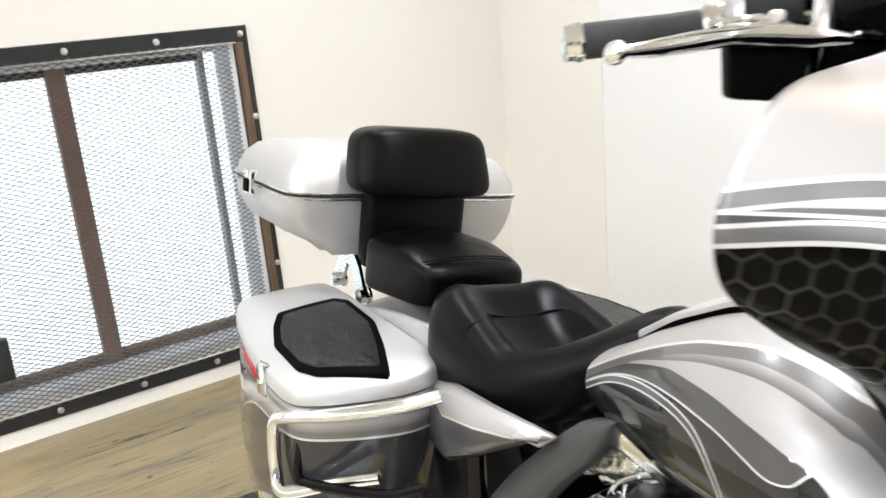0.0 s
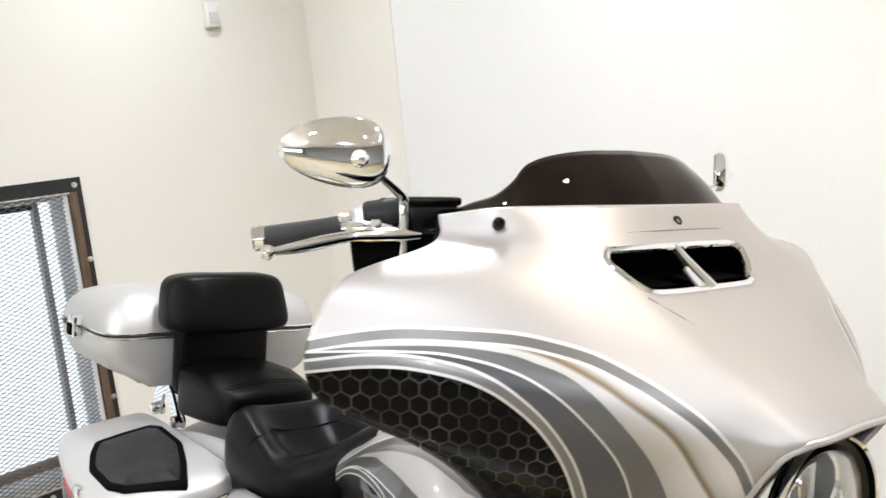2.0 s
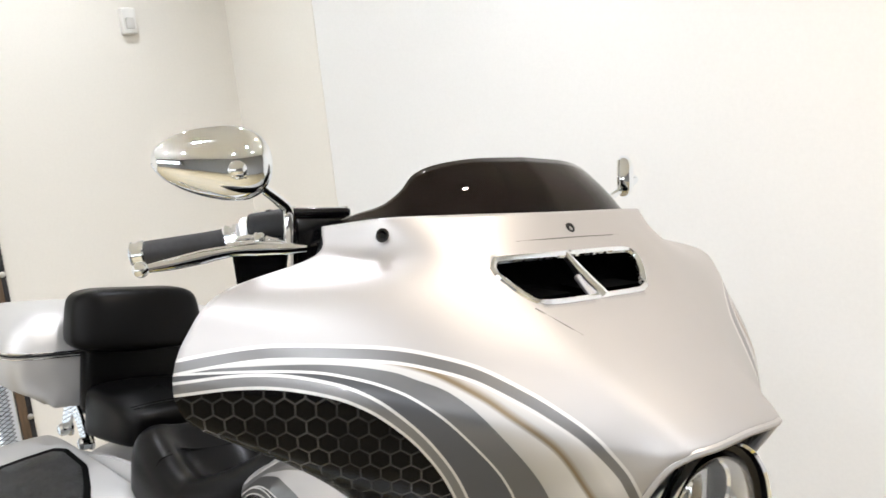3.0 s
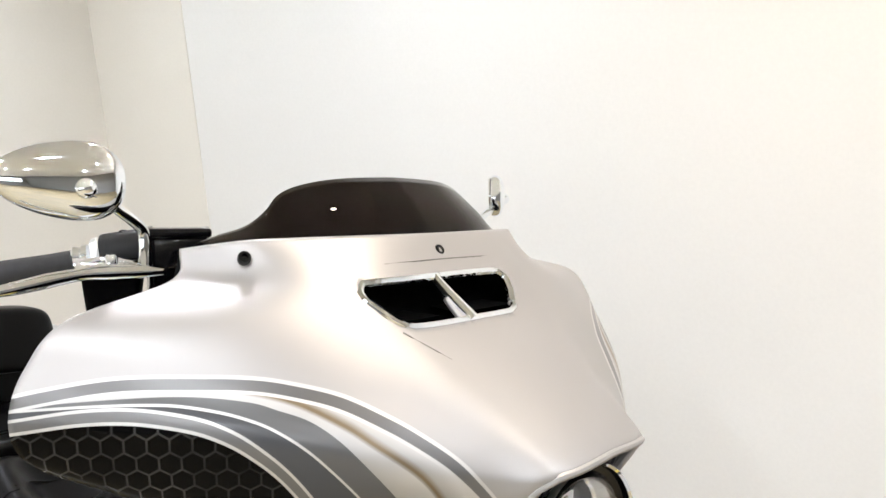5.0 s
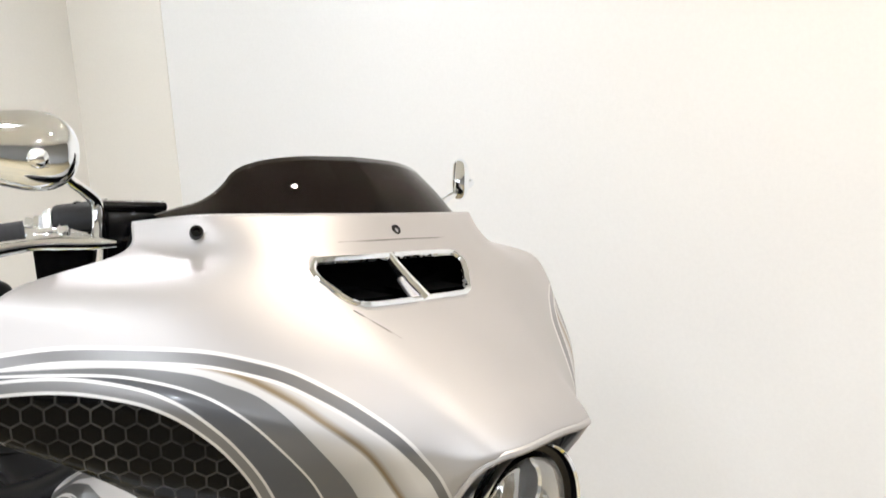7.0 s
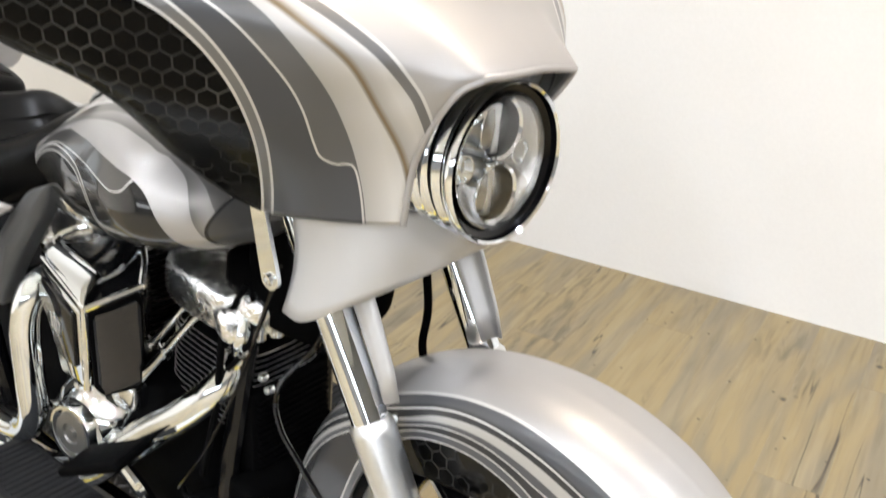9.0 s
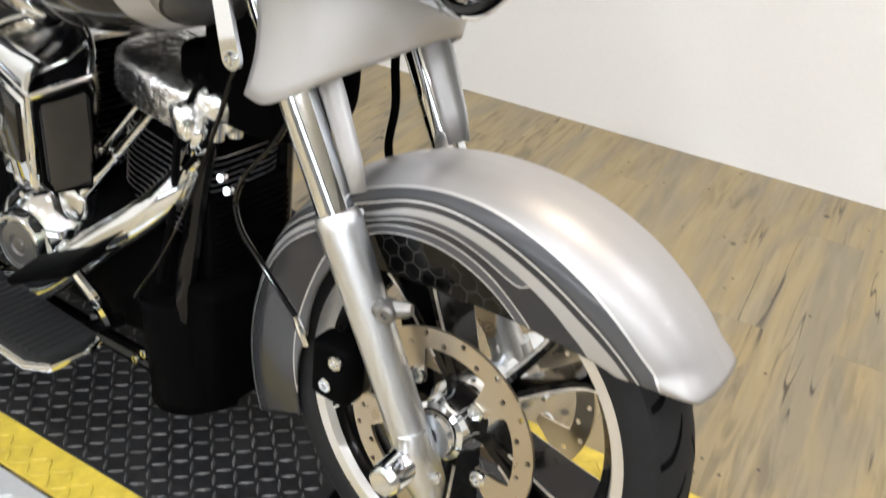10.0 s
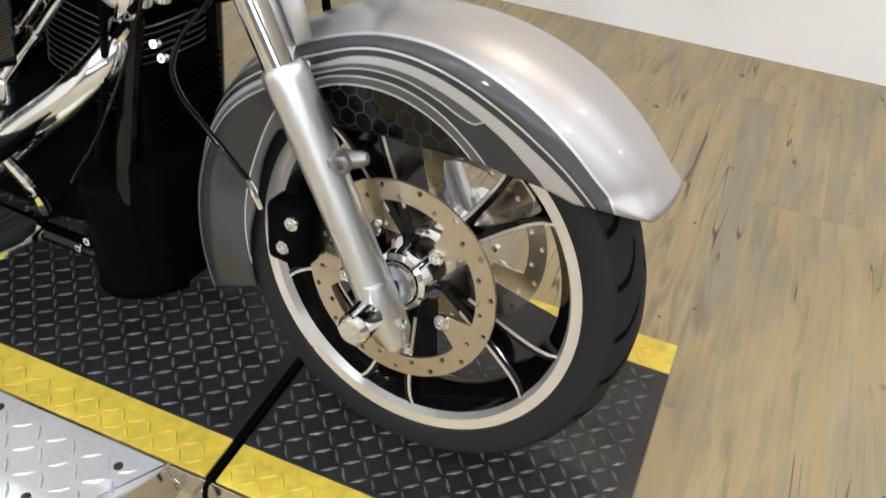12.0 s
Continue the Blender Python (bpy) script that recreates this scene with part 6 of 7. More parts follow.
# trunk
def trunk():
    def ring(z, grow, x0=-2.13, x1=-1.695, hw=0.302, e=0.22):
        pts = []
        for a in np.linspace(0, 2 * math.pi, 64, endpoint=False):
            c, s = math.cos(a), math.sin(a)
            f = lambda v: math.copysign(abs(v) ** e, v)  # noqa: E731
            pts.append(((x0 + x1) / 2 + ((x1 - x0) / 2 - grow) * f(c), 0.022 + (hw - grow) * f(s), z))
        return pts

    e = empty("trunk")
    e.parent = bike
    bm = bmesh.new()
    rows = [ring(0.782, 0.10), ring(0.782, 0.050), ring(0.787, 0.036), ring(0.800, 0.026), ring(0.840, 0.012), ring(0.885, 0.005), ring(0.912, 0.003), ring(0.9185, 0.003), ring(0.919, 0.03)]
    for r in rows[:5]:
        for k, p in enumerate(r):
            out = abs(p[1] - 0.022)
            up = 0.018 * min(1.0, max(0.0, (out - 0.185) / 0.012)) + 0.032 * min(1.0, max(0.0, (out - 0.19) / 0.09))
            r[k] = (p[0], p[1], p[2] + up * (0.90 - p[2]) / 0.12 * (0.35 if p[1] > 0.022 else 1.0))
    skin(bm, rows, close=True, cap=True)
    b = add("trunk_body", bm, GLOSSY, "satin silver trunk body", e, TRUNK, 50)
    bm = bmesh.new()
    rows = [ring(0.9235, 0.03), ring(0.924, 0.003), ring(0.950, 0.006), ring(0.980, 0.020), ring(1.002, 0.042), ring(1.014, 0.075), ring(1.021, 0.12), ring(1.024, 0.18)]
    skin(bm, rows, close=True, cap=True)
    lid = add("trunk_lid", bm, GLOSSY, "satin silver trunk lid", e, TRUNK, 50)
    bm = bmesh.new()
    tube(bm, [Vector(p) for p in ring(0.9215, 0.0)] + [Vector(ring(0.9215, 0.0)[0])], 0.0014, 8, cap=False)
    add("seal_strip", bm, GREYPL, "grey rubber seal strip", e, TRUNK)
    bm = bmesh.new()
    tube(bm, [Vector(p) for p in ring(0.9275, 0.0005)] + [Vector(ring(0.9275, 0.0005)[0])], 0.0026, 8, cap=False)
    add("trim_bead", bm, CHROME, "chrome bead", e, TRUNK)
    bm = bmesh.new()
    tube(bm, [Vector(p) for p in ring(0.9150, 0.001)] + [Vector(ring(0.9150, 0.001)[0])], 0.0022, 8, cap=False)
    add("trim_bead", bm, CHROME, "chrome bead", e, TRUNK)
    bm = bmesh.new()
    box(bm, (-1.945, -0.300, 0.895), (-1.895, -0.278, 0.950), 0.004, 2)
    la = add("latch", bm, CHROME, "chrome latch", e, TRUNK)
    bm = bmesh.new()
    box(bm, (-1.938, -0.304, 0.900), (-1.905, -0.296, 0.930), 0.002, 1)
    add("latch_pad", bm, SATIN, "", la, TRUNK)
    # rack and supports
    for y in (-0.115, 0.115):
        bm = bmesh.new()
        out = [(-1.80, 0.79), (-1.72, 0.79), (-1.70, 0.77), (-1.675, 0.72), (-1.66, 0.705), (-1.69, 0.69), (-1.71, 0.71), (-1.735, 0.75), (-1.76, 0.765), (-1.79, 0.72), (-1.815, 0.70), (-1.84, 0.71)]
        plate(bm, out, 0.008, pose(0, y, 0) @ pose(0, 0, 0, 90))
        r = add("trunk_support", bm, CHROME, "chrome trunk support")
        for x, z in ((-1.68, 0.705), (-1.815, 0.712)):
            bm = bmesh.new()
            lathe(bm, [(0.0, 0.012), (0.012, 0.011), (0.016, 0.006), (0.016, -0.012), (0.02, -0.014), (0.02, -0.02)], aim((x, y - 0.012 * (1 if y < 0 else -1), z), (0, -1 if y < 0 else 1, 0)), 18)
            add("docking_point", bm, CHROME, "", r)
    for y in (-0.10, 0.10):
        bm = bmesh.new()
        tube(bm, [(-1.70, y, 0.772), (-1.85, y, 0.774), (-2.05, y, 0.774)], 0.009, 8, 10)
        add("rack_rail", bm, CHROME, "chrome luggage rack rail")


trunk()


# saddlebags
def saddlebag(s):
    e = empty("saddlebag", pose(0, 0, -0.040) if s > 0 else None)
    e.parent = bike

    plan = [(-1.228, 0.19), (-1.213, 0.25), (-1.228, 0.315), (-1.255, 0.385), (-1.290, 0.434), (-1.36, 0.442), (-1.50, 0.434), (-1.62, 0.416), (-1.76, 0.388), (-1.797, 0.345), (-1.795, 0.19), (-1.765, 0.160), (-1.50, 0.160), (-1.26, 0.162)]
    for _ in range(3):
        plan = [(p[0] + (q[0] - p[0]) * u, p[1] + (q[1] - p[1]) * u) for p, q in zip(plan, plan[1:] + plan[:1]) for u in (0.25, 0.75)]

    def ring(z, g):
        return [(-1.50 + (x + 1.50) * (1 - g / 0.29), s * (0.30 + (y - 0.30) * (1 - g / 0.138)), z - 0.06 * (y - 0.30) * (1 - g / 0.138)) for x, y in plan]

    bm = bmesh.new()
    rows = [ring(0.30, 0.05), ring(0.302, 0.03), ring(0.33, 0.012), ring(0.45, -0.002), ring(0.60, 0.0), ring(0.667, 0.0), ring(0.668, 0.02)]
    for r in rows[:4]:
        for k, p in enumerate(r):
            r[k] = (p[0] - 0.10 * max(0.0, (p[0] + 1.45) / 0.25) * (0.60 - p[2]) / 0.3, p[1] * (0.99 + 0.13 * min(0.2, max(0.0, 0.62 - p[2])) * min(1.0, max(0.0, (-1.35 - p[0]) / 0.2))), p[2])
    skin(bm, rows, close=True, cap=True)
    edges = [
        (0.0, [(0, WHITE_C), (0.004, WHITE_C), (0.0046, GREY_C), (0.014, GREY_C), (0.030, LIGHT_C), (0.05, SILVER_C), (0.06, SILVER_C)]),
        (-0.010, [(0, GREY_C), (0.010, GREY_C), (0.0106, SILVER_C), (0.06, SILVER_C)]),
    ]
    b = add("bag_body", bm, livery("bag_livery", (0.03, 0.03, 0.031), edges, coat=1.0, gloss=1.0), "silver saddlebag body with grey pinstripes", e, sharp=50)
    inner = [(-1.95, 0.30), (-1.76, 0.44), (-1.67, 0.510), (-1.55, 0.568), (-1.48, 0.588), (-1.40, 0.596), (-1.30, 0.600), (-1.15, 0.600)]
    outer = [(-1.95, 0.46), (-1.76, 0.555), (-1.65, 0.605), (-1.55, 0.632), (-1.45, 0.645), (-1.30, 0.65), (-1.15, 0.65)]
    paint(b, [inner, outer], axes=(0, 2))
    bm = bmesh.new()
    rows = [ring(0.673, 0.02), ring(0.674, -0.003), ring(0.679, -0.004), ring(0.698, -0.001), ring(0.702, 0.0015), ring(0.7045, 0.006), ring(0.708, 0.016), ring(0.7115, 0.030), ring(0.714, 0.06), ring(0.716, 0.10)]
    for r in rows:
        for k, p in enumerate(r):
            r[k] = (p[0], p[1], p[2] + 0.020 * (-(p[0] + 1.40)) * (1 if p[0] < -1.40 else 0.5))
    skin(bm, rows, close=True, cap=True)
    lid = add("bag_lid", bm, GLOSSY, "satin silver saddlebag lid", e, sharp=50)
    # speaker grille in the lid
    out = [(-1.226, -0.284), (-1.340, -0.238), (-1.462, -0.198), (-1.605, -0.190), (-1.635, -0.210), (-1.632, -0.277), (-1.622, -0.341), (-1.554, -0.374), (-1.463, -0.404), (-1.335, -0.408), (-1.294, -0.389), (-1.255, -0.330)]

    def top(x, y):
        return 0.7155 - 0.06 * (abs(y) - 0.30) + 0.020 * (-(x + 1.40)) * (1 if x < -1.40 else 0.5)
    dense = np.array([np.array(p) + (np.array(q) - p) * u for p, q in zip(out, out[1:] + out[:1]) for u in np.linspace(0.08, 0.92, 6)])
    cx, cy = dense.mean(0)
    for name, k, dz, m_, lab in (("grille_frame", 1.0, 0.0, SATIN, "black speaker frame"), ("speaker_grille", 0.86, 0.0025, SPEAKER, "black mesh speaker grille")):
        bm = bmesh.new()
        rows = []
        for f, h in ((1.01, -0.012), (1.0, 0.000), (0.985, 0.0015), (0.6, 0.003), (0.05, 0.004)):
            rows.append([(cx + (x - cx) * k * f, s * -(cy + (y - cy) * k * f), top(cx + (x - cx) * k * f, cy + (y - cy) * k * f) + h + dz) for x, y in dense])
        skin(bm, rows, close=True, cap=True)
        add(name, bm, m_, lab, lid)
    # latch and reflector
    bm = bmesh.new()
    box(bm, (-1.435, s * 0.442 - 0.008, 0.640), (-1.395, s * 0.442 + 0.008, 0.700), 0.004, 2)
    add("bag_latch", bm, CHROME, "chrome lid latch", e)
    bm = bmesh.new()
    box(bm, (-0.065, -0.003, -0.007), (0.065, 0.003, 0.007), 0.002, 1, pose(-1.535, s * 0.4285, 0.655, 0, 0, s * 8.0))
    add("side_reflector", bm, RED, "red side reflector", e)
    # chrome guard
    bm = bmesh.new()
    g = [(-1.12, 0.245, 0.705), (-1.17, 0.30, 0.678), (-1.24, 0.38, 0.655), (-1.30, 0.437, 0.641), (-1.332, 0.452, 0.625), (-1.338, 0.455, 0.585), (-1.332, 0.455, 0.53), (-1.31, 0.45, 0.500), (-1.25, 0.38, 0.525), (-1.20, 0.32, 0.543)]
    tube(bm, [(x, s * y, z) for x, y, z in g], 0.0120, 12, 80)
    add("saddlebag_guard", bm, CHROME, "chrome tubular saddlebag guard")
    bm = bmesh.new()
    tube(bm, [(-1.30, s * 0.42, 0.60), (-1.30, s * 0.43, 0.53), (-1.27, s * 0.41, 0.52), (-1.14, s * 0.34, 0.545), (-1.08, s * 0.30, 0.575)], 0.010, 10, 40)
    add("guard_stay", bm, BLACK, "black guard stay")


saddlebag(-1)
saddlebag(1)


def rear_body():
    # fender between the bags, its strut covers, side covers
    bm = bmesh.new()
    rows = []
    for a in np.radians(np.linspace(60, 200, 40)):
        r = 0.372
        c = (-1.625, 0.320)
        h = [(c[0] + (r - 0.05 * (abs(y) / 0.13) ** 3) * math.cos(a), y, c[1] + (r - 0.05 * (abs(y) / 0.13) ** 3) * math.sin(a)) for y in np.linspace(-0.13, 0.13, 15)]
        rows.append(h)
    skin(bm, rows)
    ob = add("rear_fender", bm, GLOSSY, "satin silver rear fender")
    ob.modifiers.new("thickness", "SOLIDIFY").thickness = 0.004
    for s in (-1, 1):
        bm = bmesh.new()
        out = [(-1.23, 0.700), (-1.27, 0.752), (-1.45, 0.735), (-1.66, 0.700), (-1.72, 0.66), (-1.66, 0.64), (-1.45, 0.66)]
        plate(bm, out, 0.012, pose(0, s * 0.148, 0) @ pose(0, 0, 0, 90))
        add("fender_strut", bm, GLOSSY, "silver fender strut cover")
        bm = bmesh.new()
        rows = []
        for x, zt, zb, y in ((-1.33, 0.655, 0.555, 0.185), (-1.20, 0.690, 0.560, 0.215), (-1.12, 0.716, 0.585, 0.245), (-1.02, 0.724, 0.640, 0.250), (-0.93, 0.725, 0.695, 0.240), (-0.886, 0.722, 0.715, 0.230)):
            rows.append([(x, s * (y - 0.035), zt), (x, s * (y - 0.008), zt - 0.006), (x, s * y, zt - (zt - zb) * 0.35), (x, s * (y - 0.004), zb + 0.01), (x, s * (y - 0.03), zb)])
        skin(bm, [spline(r, 12) for r in rows])
        edges = [(0.0, [(0, WHITE_C), (0.0035, WHITE_C), (0.004, SILVER_C), (0.06, SILVER_C)])]
        ob = add("side_cover", bm, livery("side_cover_livery", (0.05, 0.05, 0.052), edges, coat=0.8, gloss=1.0), "silver and grey side cover with a white pinstripe")
        paint(ob, [[(-1.40, 0.63), (-1.25, 0.655), (-1.1, 0.672), (-0.95, 0.705), (-0.85, 0.715)]], axes=(0, 2))
        ob.modifiers.new("thickness", "SOLIDIFY").thickness = 0.005
        # mid frame cover
        bm = bmesh.new()
        out = [(-0.785, 0.782), (-0.797, 0.755), (-0.818, 0.715), (-0.872, 0.658), (-0.915, 0.605), (-0.985, 0.505), (-1.075, 0.505), (-1.055, 0.545), (-1.000, 0.612), (-0.912, 0.702), (-0.85, 0.757)]
        dense = [(p[0] + (q[0] - p[0]) * u, p[1] + (q[1] - p[1]) * u) for p, q in zip(out, out[1:] + out[:1]) for u in (0.1, 0.3, 0.5, 0.7, 0.9)]
        cx, cz = np.mean(dense, axis=0)
        rows = [[(cx + (x - cx) * f, s * (y + 0.10 * (0.80 - z) * 0.3), cz + (z - cz) * f) for x, z in dense] for f, y in ((1.0, 0.160), (1.0, 0.178), (0.97, 0.184), (0.88, 0.189), (0.5, 0.193), (0.05, 0.194))]
        skin(bm, rows, close=True, cap=True)
        add("frame_cover", bm, PANEL, "dark grey plastic frame cover", sharp=50)
    # rear wheel
    W = pose(-1.625, 0, 0.315) @ pose(0, 0, 0, -90)
    rw = empty("rear_wheel")
    rw.parent = bike
    bm = bmesh.new()
    lathe(bm, [(0.205, -0.07), (0.23, -0.085), (0.27, -0.09), (0.30, -0.075), (0.318, -0.03), (0.320, 0.0), (0.318, 0.03), (0.30, 0.075), (0.27, 0.09), (0.23, 0.085), (0.205, 0.07)], W, 48)
    add("tyre", bm, RUBBER, "black rear tyre", rw)
    bm = bmesh.new()
    lathe(bm, [(0.215, -0.075), (0.19, -0.05), (0.05, -0.04), (0.03, -0.08), (0.0, -0.08)], W, 40)
    lathe(bm, [(0.215, 0.075), (0.19, 0.05), (0.05, 0.04), (0.03, 0.08), (0.0, 0.08)], W, 40)
    add("rim", bm, BLACK, "gloss black rear rim", rw)


rear_body()


# frame and engine
def frame_and_engine():
    bm = bmesh.new()
    for s in (-1, 1):
        tube(bm, [(-0.43, s * 0.03, 0.80), (-0.45, s * 0.075, 0.62), (-0.475, s * 0.10, 0.40), (-0.50, s * 0.115, 0.20), (-0.56, s * 0.125, 0.165), (-1.05, s * 0.13, 0.165), (-1.15, s * 0.13, 0.25), (-1.18, s * 0.14, 0.55), (-1.20, s * 0.13, 0.66)], 0.017, 10, 70)
    tube(bm, [(-0.38, 0, 0.84), (-0.70, 0, 0.80), (-1.2, 0, 0.68)], 0.03, 10, 16)
    tube(bm, [(-0.36, 0, 0.68), (-0.43, 0, 0.86)], 0.035, 14, 4)
    add("frame", bm, BLACK, "gloss black tubular frame")
    bm = bmesh.new()
    pillow(bm, (-0.375, 0, 0.735), (0.085, 0.095, 0.115), 0.4, 0.5, 32, 16)
    add("neck_cover", bm, MATTE, "black steering head cover")
    bm = bmesh.new()
    box(bm, (-0.50, -0.09, 0.66), (-0.41, 0.09, 0.735), 0.02, 3)
    add("coil_cover", bm, MATTE, "black cover under the tank")
    # oil cooler and dark mass behind the downtubes
    bm = bmesh.new()
    box(bm, (-0.485, -0.085, 0.20), (-0.445, 0.085, 0.50), 0.008, 2)
    oil = add("oil_cooler", bm, SATIN, "black finned oil cooler")
    for z in np.arange(0.22, 0.49, 0.012):
        bm = bmesh.new()
        box(bm, (-0.447, -0.075, z), (-0.436, 0.075, z + 0.004))
        add("cooler_fin", bm, SATIN, "", oil)
    bm = bmesh.new()
    box(bm, (-0.47, -0.125, 0.125), (-0.40, 0.125, 0.36), 0.02, 3)
    add("engine_shroud", bm, MATTE, "matte black lower shroud")
    for s in (-1, 1):
        bm = bmesh.new()
        rows = []
        for z, x, w in ((0.318, -0.520, 0.022), (0.305, -0.505, 0.035), (0.24, -0.485, 0.050), (0.14, -0.465, 0.062), (0.115, -0.47, 0.060)):
            rows.append([(x - w, s * 0.150, z), (x - w * 0.3, s * 0.158, z), (x + w * 0.5, s * 0.128, z), (x + w, s * 0.07, z)])
        skin(bm, [spline(r, 10) for r in rows])
        ob = add("chin_spoiler", bm, SATIN, "dark grey plastic chin deflector")
        ob.modifiers.new("thickness", "SOLIDIFY").thickness = 0.006
    crank = Vector((-0.735, 0, 0.335))
    # cases
    bm = bmesh.new()
    pillow(bm, (-0.76, 0, 0.32), (0.235, 0.125, 0.155), 0.45, 0.5, 40, 20)
    pillow(bm, (-1.03, 0, 0.36), (0.16, 0.115, 0.14), 0.4, 0.45, 32, 16)
    case = add("crankcase", bm, SATIN, "black engine crankcase")
    # cam cover
    bm = bmesh.new()
    m = aim((-0.80, -0.105, 0.325), (0.12, -1, 0.05))
    lathe(bm, [(0.105, 0.0), (0.098, 0.035), (0.080, 0.062), (0.060, 0.075), (0.055, 0.090), (0.052, 0.094), (0.046, 0.094), (0.044, 0.086), (0.0, 0.086)], m, 40)
    cc = add("cam_cover", bm, CHROME, "chrome cam cover with a round cap", case)
    bm = bmesh.new()
    lathe(bm, [(0.040, 0.086), (0.038, 0.092), (0.020, 0.093), (0.018, 0.089), (0.012, 0.089), (0.010, 0.094), (0.0, 0.095)], m, 32)
    add("timing_cap", bm, TITAN, "dark titanium timer cap", cc)
    for k in range(5):
        a = 2 * math.pi * k / 5 + 0.4
        bm = bmesh.new()
        lathe(bm, [(0.0, 0.012), (0.006, 0.012), (0.009, 0.006), (0.009, -0.01)], m @ Matrix.Translation((0.082 * math.cos(a), 0.082 * math.sin(a), 0.058)), 12)
        add("cover_screw", bm, CHROME, "", cc)
    for s, name in ((1, "front_cylinder"), (-1, "rear_cylinder")):
        lean = 8 if s > 0 else -20
        ax = Vector((math.sin(radians(lean)), 0, math.cos(radians(lean))))
        cyl = empty(name)
        cyl.parent = bike
        root = Vector((-0.596, 0, 0.285)) if s > 0 else crank
        M = aim(root, ax)
        for k in range(13):
            h = 0.155 + k * 0.0115
            bm = bmesh.new()
            pillow(bm, (0, -0.012, h), (0.094, 0.098, 0.0021), 0.35, 0.45, 28, 5)
            add("cooling_fin", bm, SATIN, "", cyl, M)
            bm = bmesh.new()
            pillow(bm, (0, -0.012, h), (0.0948, 0.0988, 0.0013), 0.35, 0.45, 28, 5)
            add("fin_edge", bm, MACH, "bright machined fin edge", cyl, M)
        bm = bmesh.new()
        lathe(bm, [(0.060, 0.13), (0.072, 0.15), (0.072, 0.31), (0.0, 0.31)], M, 28)
        add("barrel", bm, SATIN, "black cylinder barrel", cyl)
        bm = bmesh.new()
        box(bm, (-0.085, -0.092, 0.305), (0.085, 0.092, 0.352), 0.016, 3, M)
        add("cylinder_head", bm, CHROMEC, "chrome cylinder head", cyl)
        bm = bmesh.new()
        pillow(bm, (-0.012 * s, -0.012, 0.372), (0.112, 0.108, 0.044), 0.45, 0.6, 36, 18)
        add("rocker_cover", bm, CRINKLE, "chrome rocker cover", cyl, M)
        for px, py in ((0.075, -0.085), (-0.075, -0.085), (0.05, -0.092), (-0.045, -0.092)):
            bm = bmesh.new()
            lathe(bm, [(0.0, 0.020), (0.007, 0.020), (0.011, 0.012), (0.012, 0.0), (0.014, -0.03)], M @ Matrix.Translation((px, py - 0.026, 0.365)), 12)
            add("rocker_bolt", bm, CHROME, "", cyl)
        bm = bmesh.new()
        for bp, bh in (((0.055 * s, -0.098, 0.335), (0.026, 0.016, 0.022)), ((0.0, -0.100, 0.352), (0.032, 0.014, 0.016)), ((-0.05 * s, -0.098, 0.365), (0.024, 0.016, 0.02))):
            pillow(bm, (bp[0], bp[1] - 0.022, bp[2]), bh, 0.5, 0.6, 18, 10)
            add("head_boss", bm, CRINKLE, "", cyl, M)
            bm = bmesh.new()
        for lp, lh, lt in (((-0.075 * s, -0.085, 0.395), (0.040, 0.030, 0.022), 20), ((0.02 * s, -0.090, 0.405), (0.034, 0.022, 0.020), -12), ((0.075 * s, -0.080, 0.385), (0.030, 0.030, 0.026), 25), ((-0.03 * s, -0.100, 0.378), (0.022, 0.014, 0.018), 35), ((-0.10 * s, -0.06, 0.365), (0.030, 0.035, 0.030), -20), ((0.095 * s, -0.07, 0.330), (0.030, 0.040, 0.024), 10)):
            bm = bmesh.new()
            pillow(bm, (0, 0, 0), lh, 0.55, 0.6, 20, 12)
            add("casting_lug", bm, CRINKLE, "", cyl, M @ Matrix.Translation((lp[0], lp[1] - 0.030, lp[2])) @ pose(0, 0, 0, lt, lt * 0.7, lt * 1.3))
        # pushrod tubes
        for d in (0.0, 0.035):
            top = root + ax * 0.335 + Vector((0.0 - s * d, -0.088, 0.0))
            low = Vector((-0.765 + s * (0.085 - d), -0.138, 0.440))
            bm = bmesh.new()
            tube(bm, [low, low.lerp(top, 0.45), low.lerp(top, 0.46), low.lerp(top, 0.5), low.lerp(top, 0.51), top], [0.0095, 0.0095, 0.013, 0.013, 0.008, 0.008], 12)
            add("pushrod_tube", bm, CHROME, "chrome pushrod tube", cyl)
    # lifter blocks
    for x in (-0.70, -0.83):
        bm = bmesh.new()
        pillow(bm, (x, -0.130, 0.425), (0.035, 0.022, 0.028), 0.5, 0.5, 20, 12)
        add("lifter_block", bm, CHROMEC, "chrome lifter block", case)
    # exhaust
    def pipe(path, r, label="chrome exhaust pipe"):
        bm = bmesh.new()
        tube(bm, path, r, 16, 50)
        return add("exhaust_pipe", bm, CHROME, label)

    pipe([(-0.505, -0.030, 0.570), (-0.478, -0.075, 0.556), (-0.474, -0.112, 0.528), (-0.53, -0.140, 0.462), (-0.61, -0.150, 0.395), (-0.69, -0.162, 0.325), (-0.78, -0.172, 0.250), (-0.90, -0.185, 0.195), (-1.0, -0.19, 0.185), (-1.4, -0.23, 0.19), (-2.0, -0.27, 0.21)], [0.024, 0.027, 0.031, 0.033, 0.034, 0.034, 0.034, 0.034, 0.036, 0.045, 0.045])
    pipe([(-0.86, -0.13, 0.60), (-0.845, -0.195, 0.590), (-0.858, -0.215, 0.53), (-0.868, -0.215, 0.42), (-0.880, -0.212, 0.34), (-0.93, -0.21, 0.285), (-1.05, -0.21, 0.265)], 0.025, "chrome rear exhaust pipe")
    bm = bmesh.new()
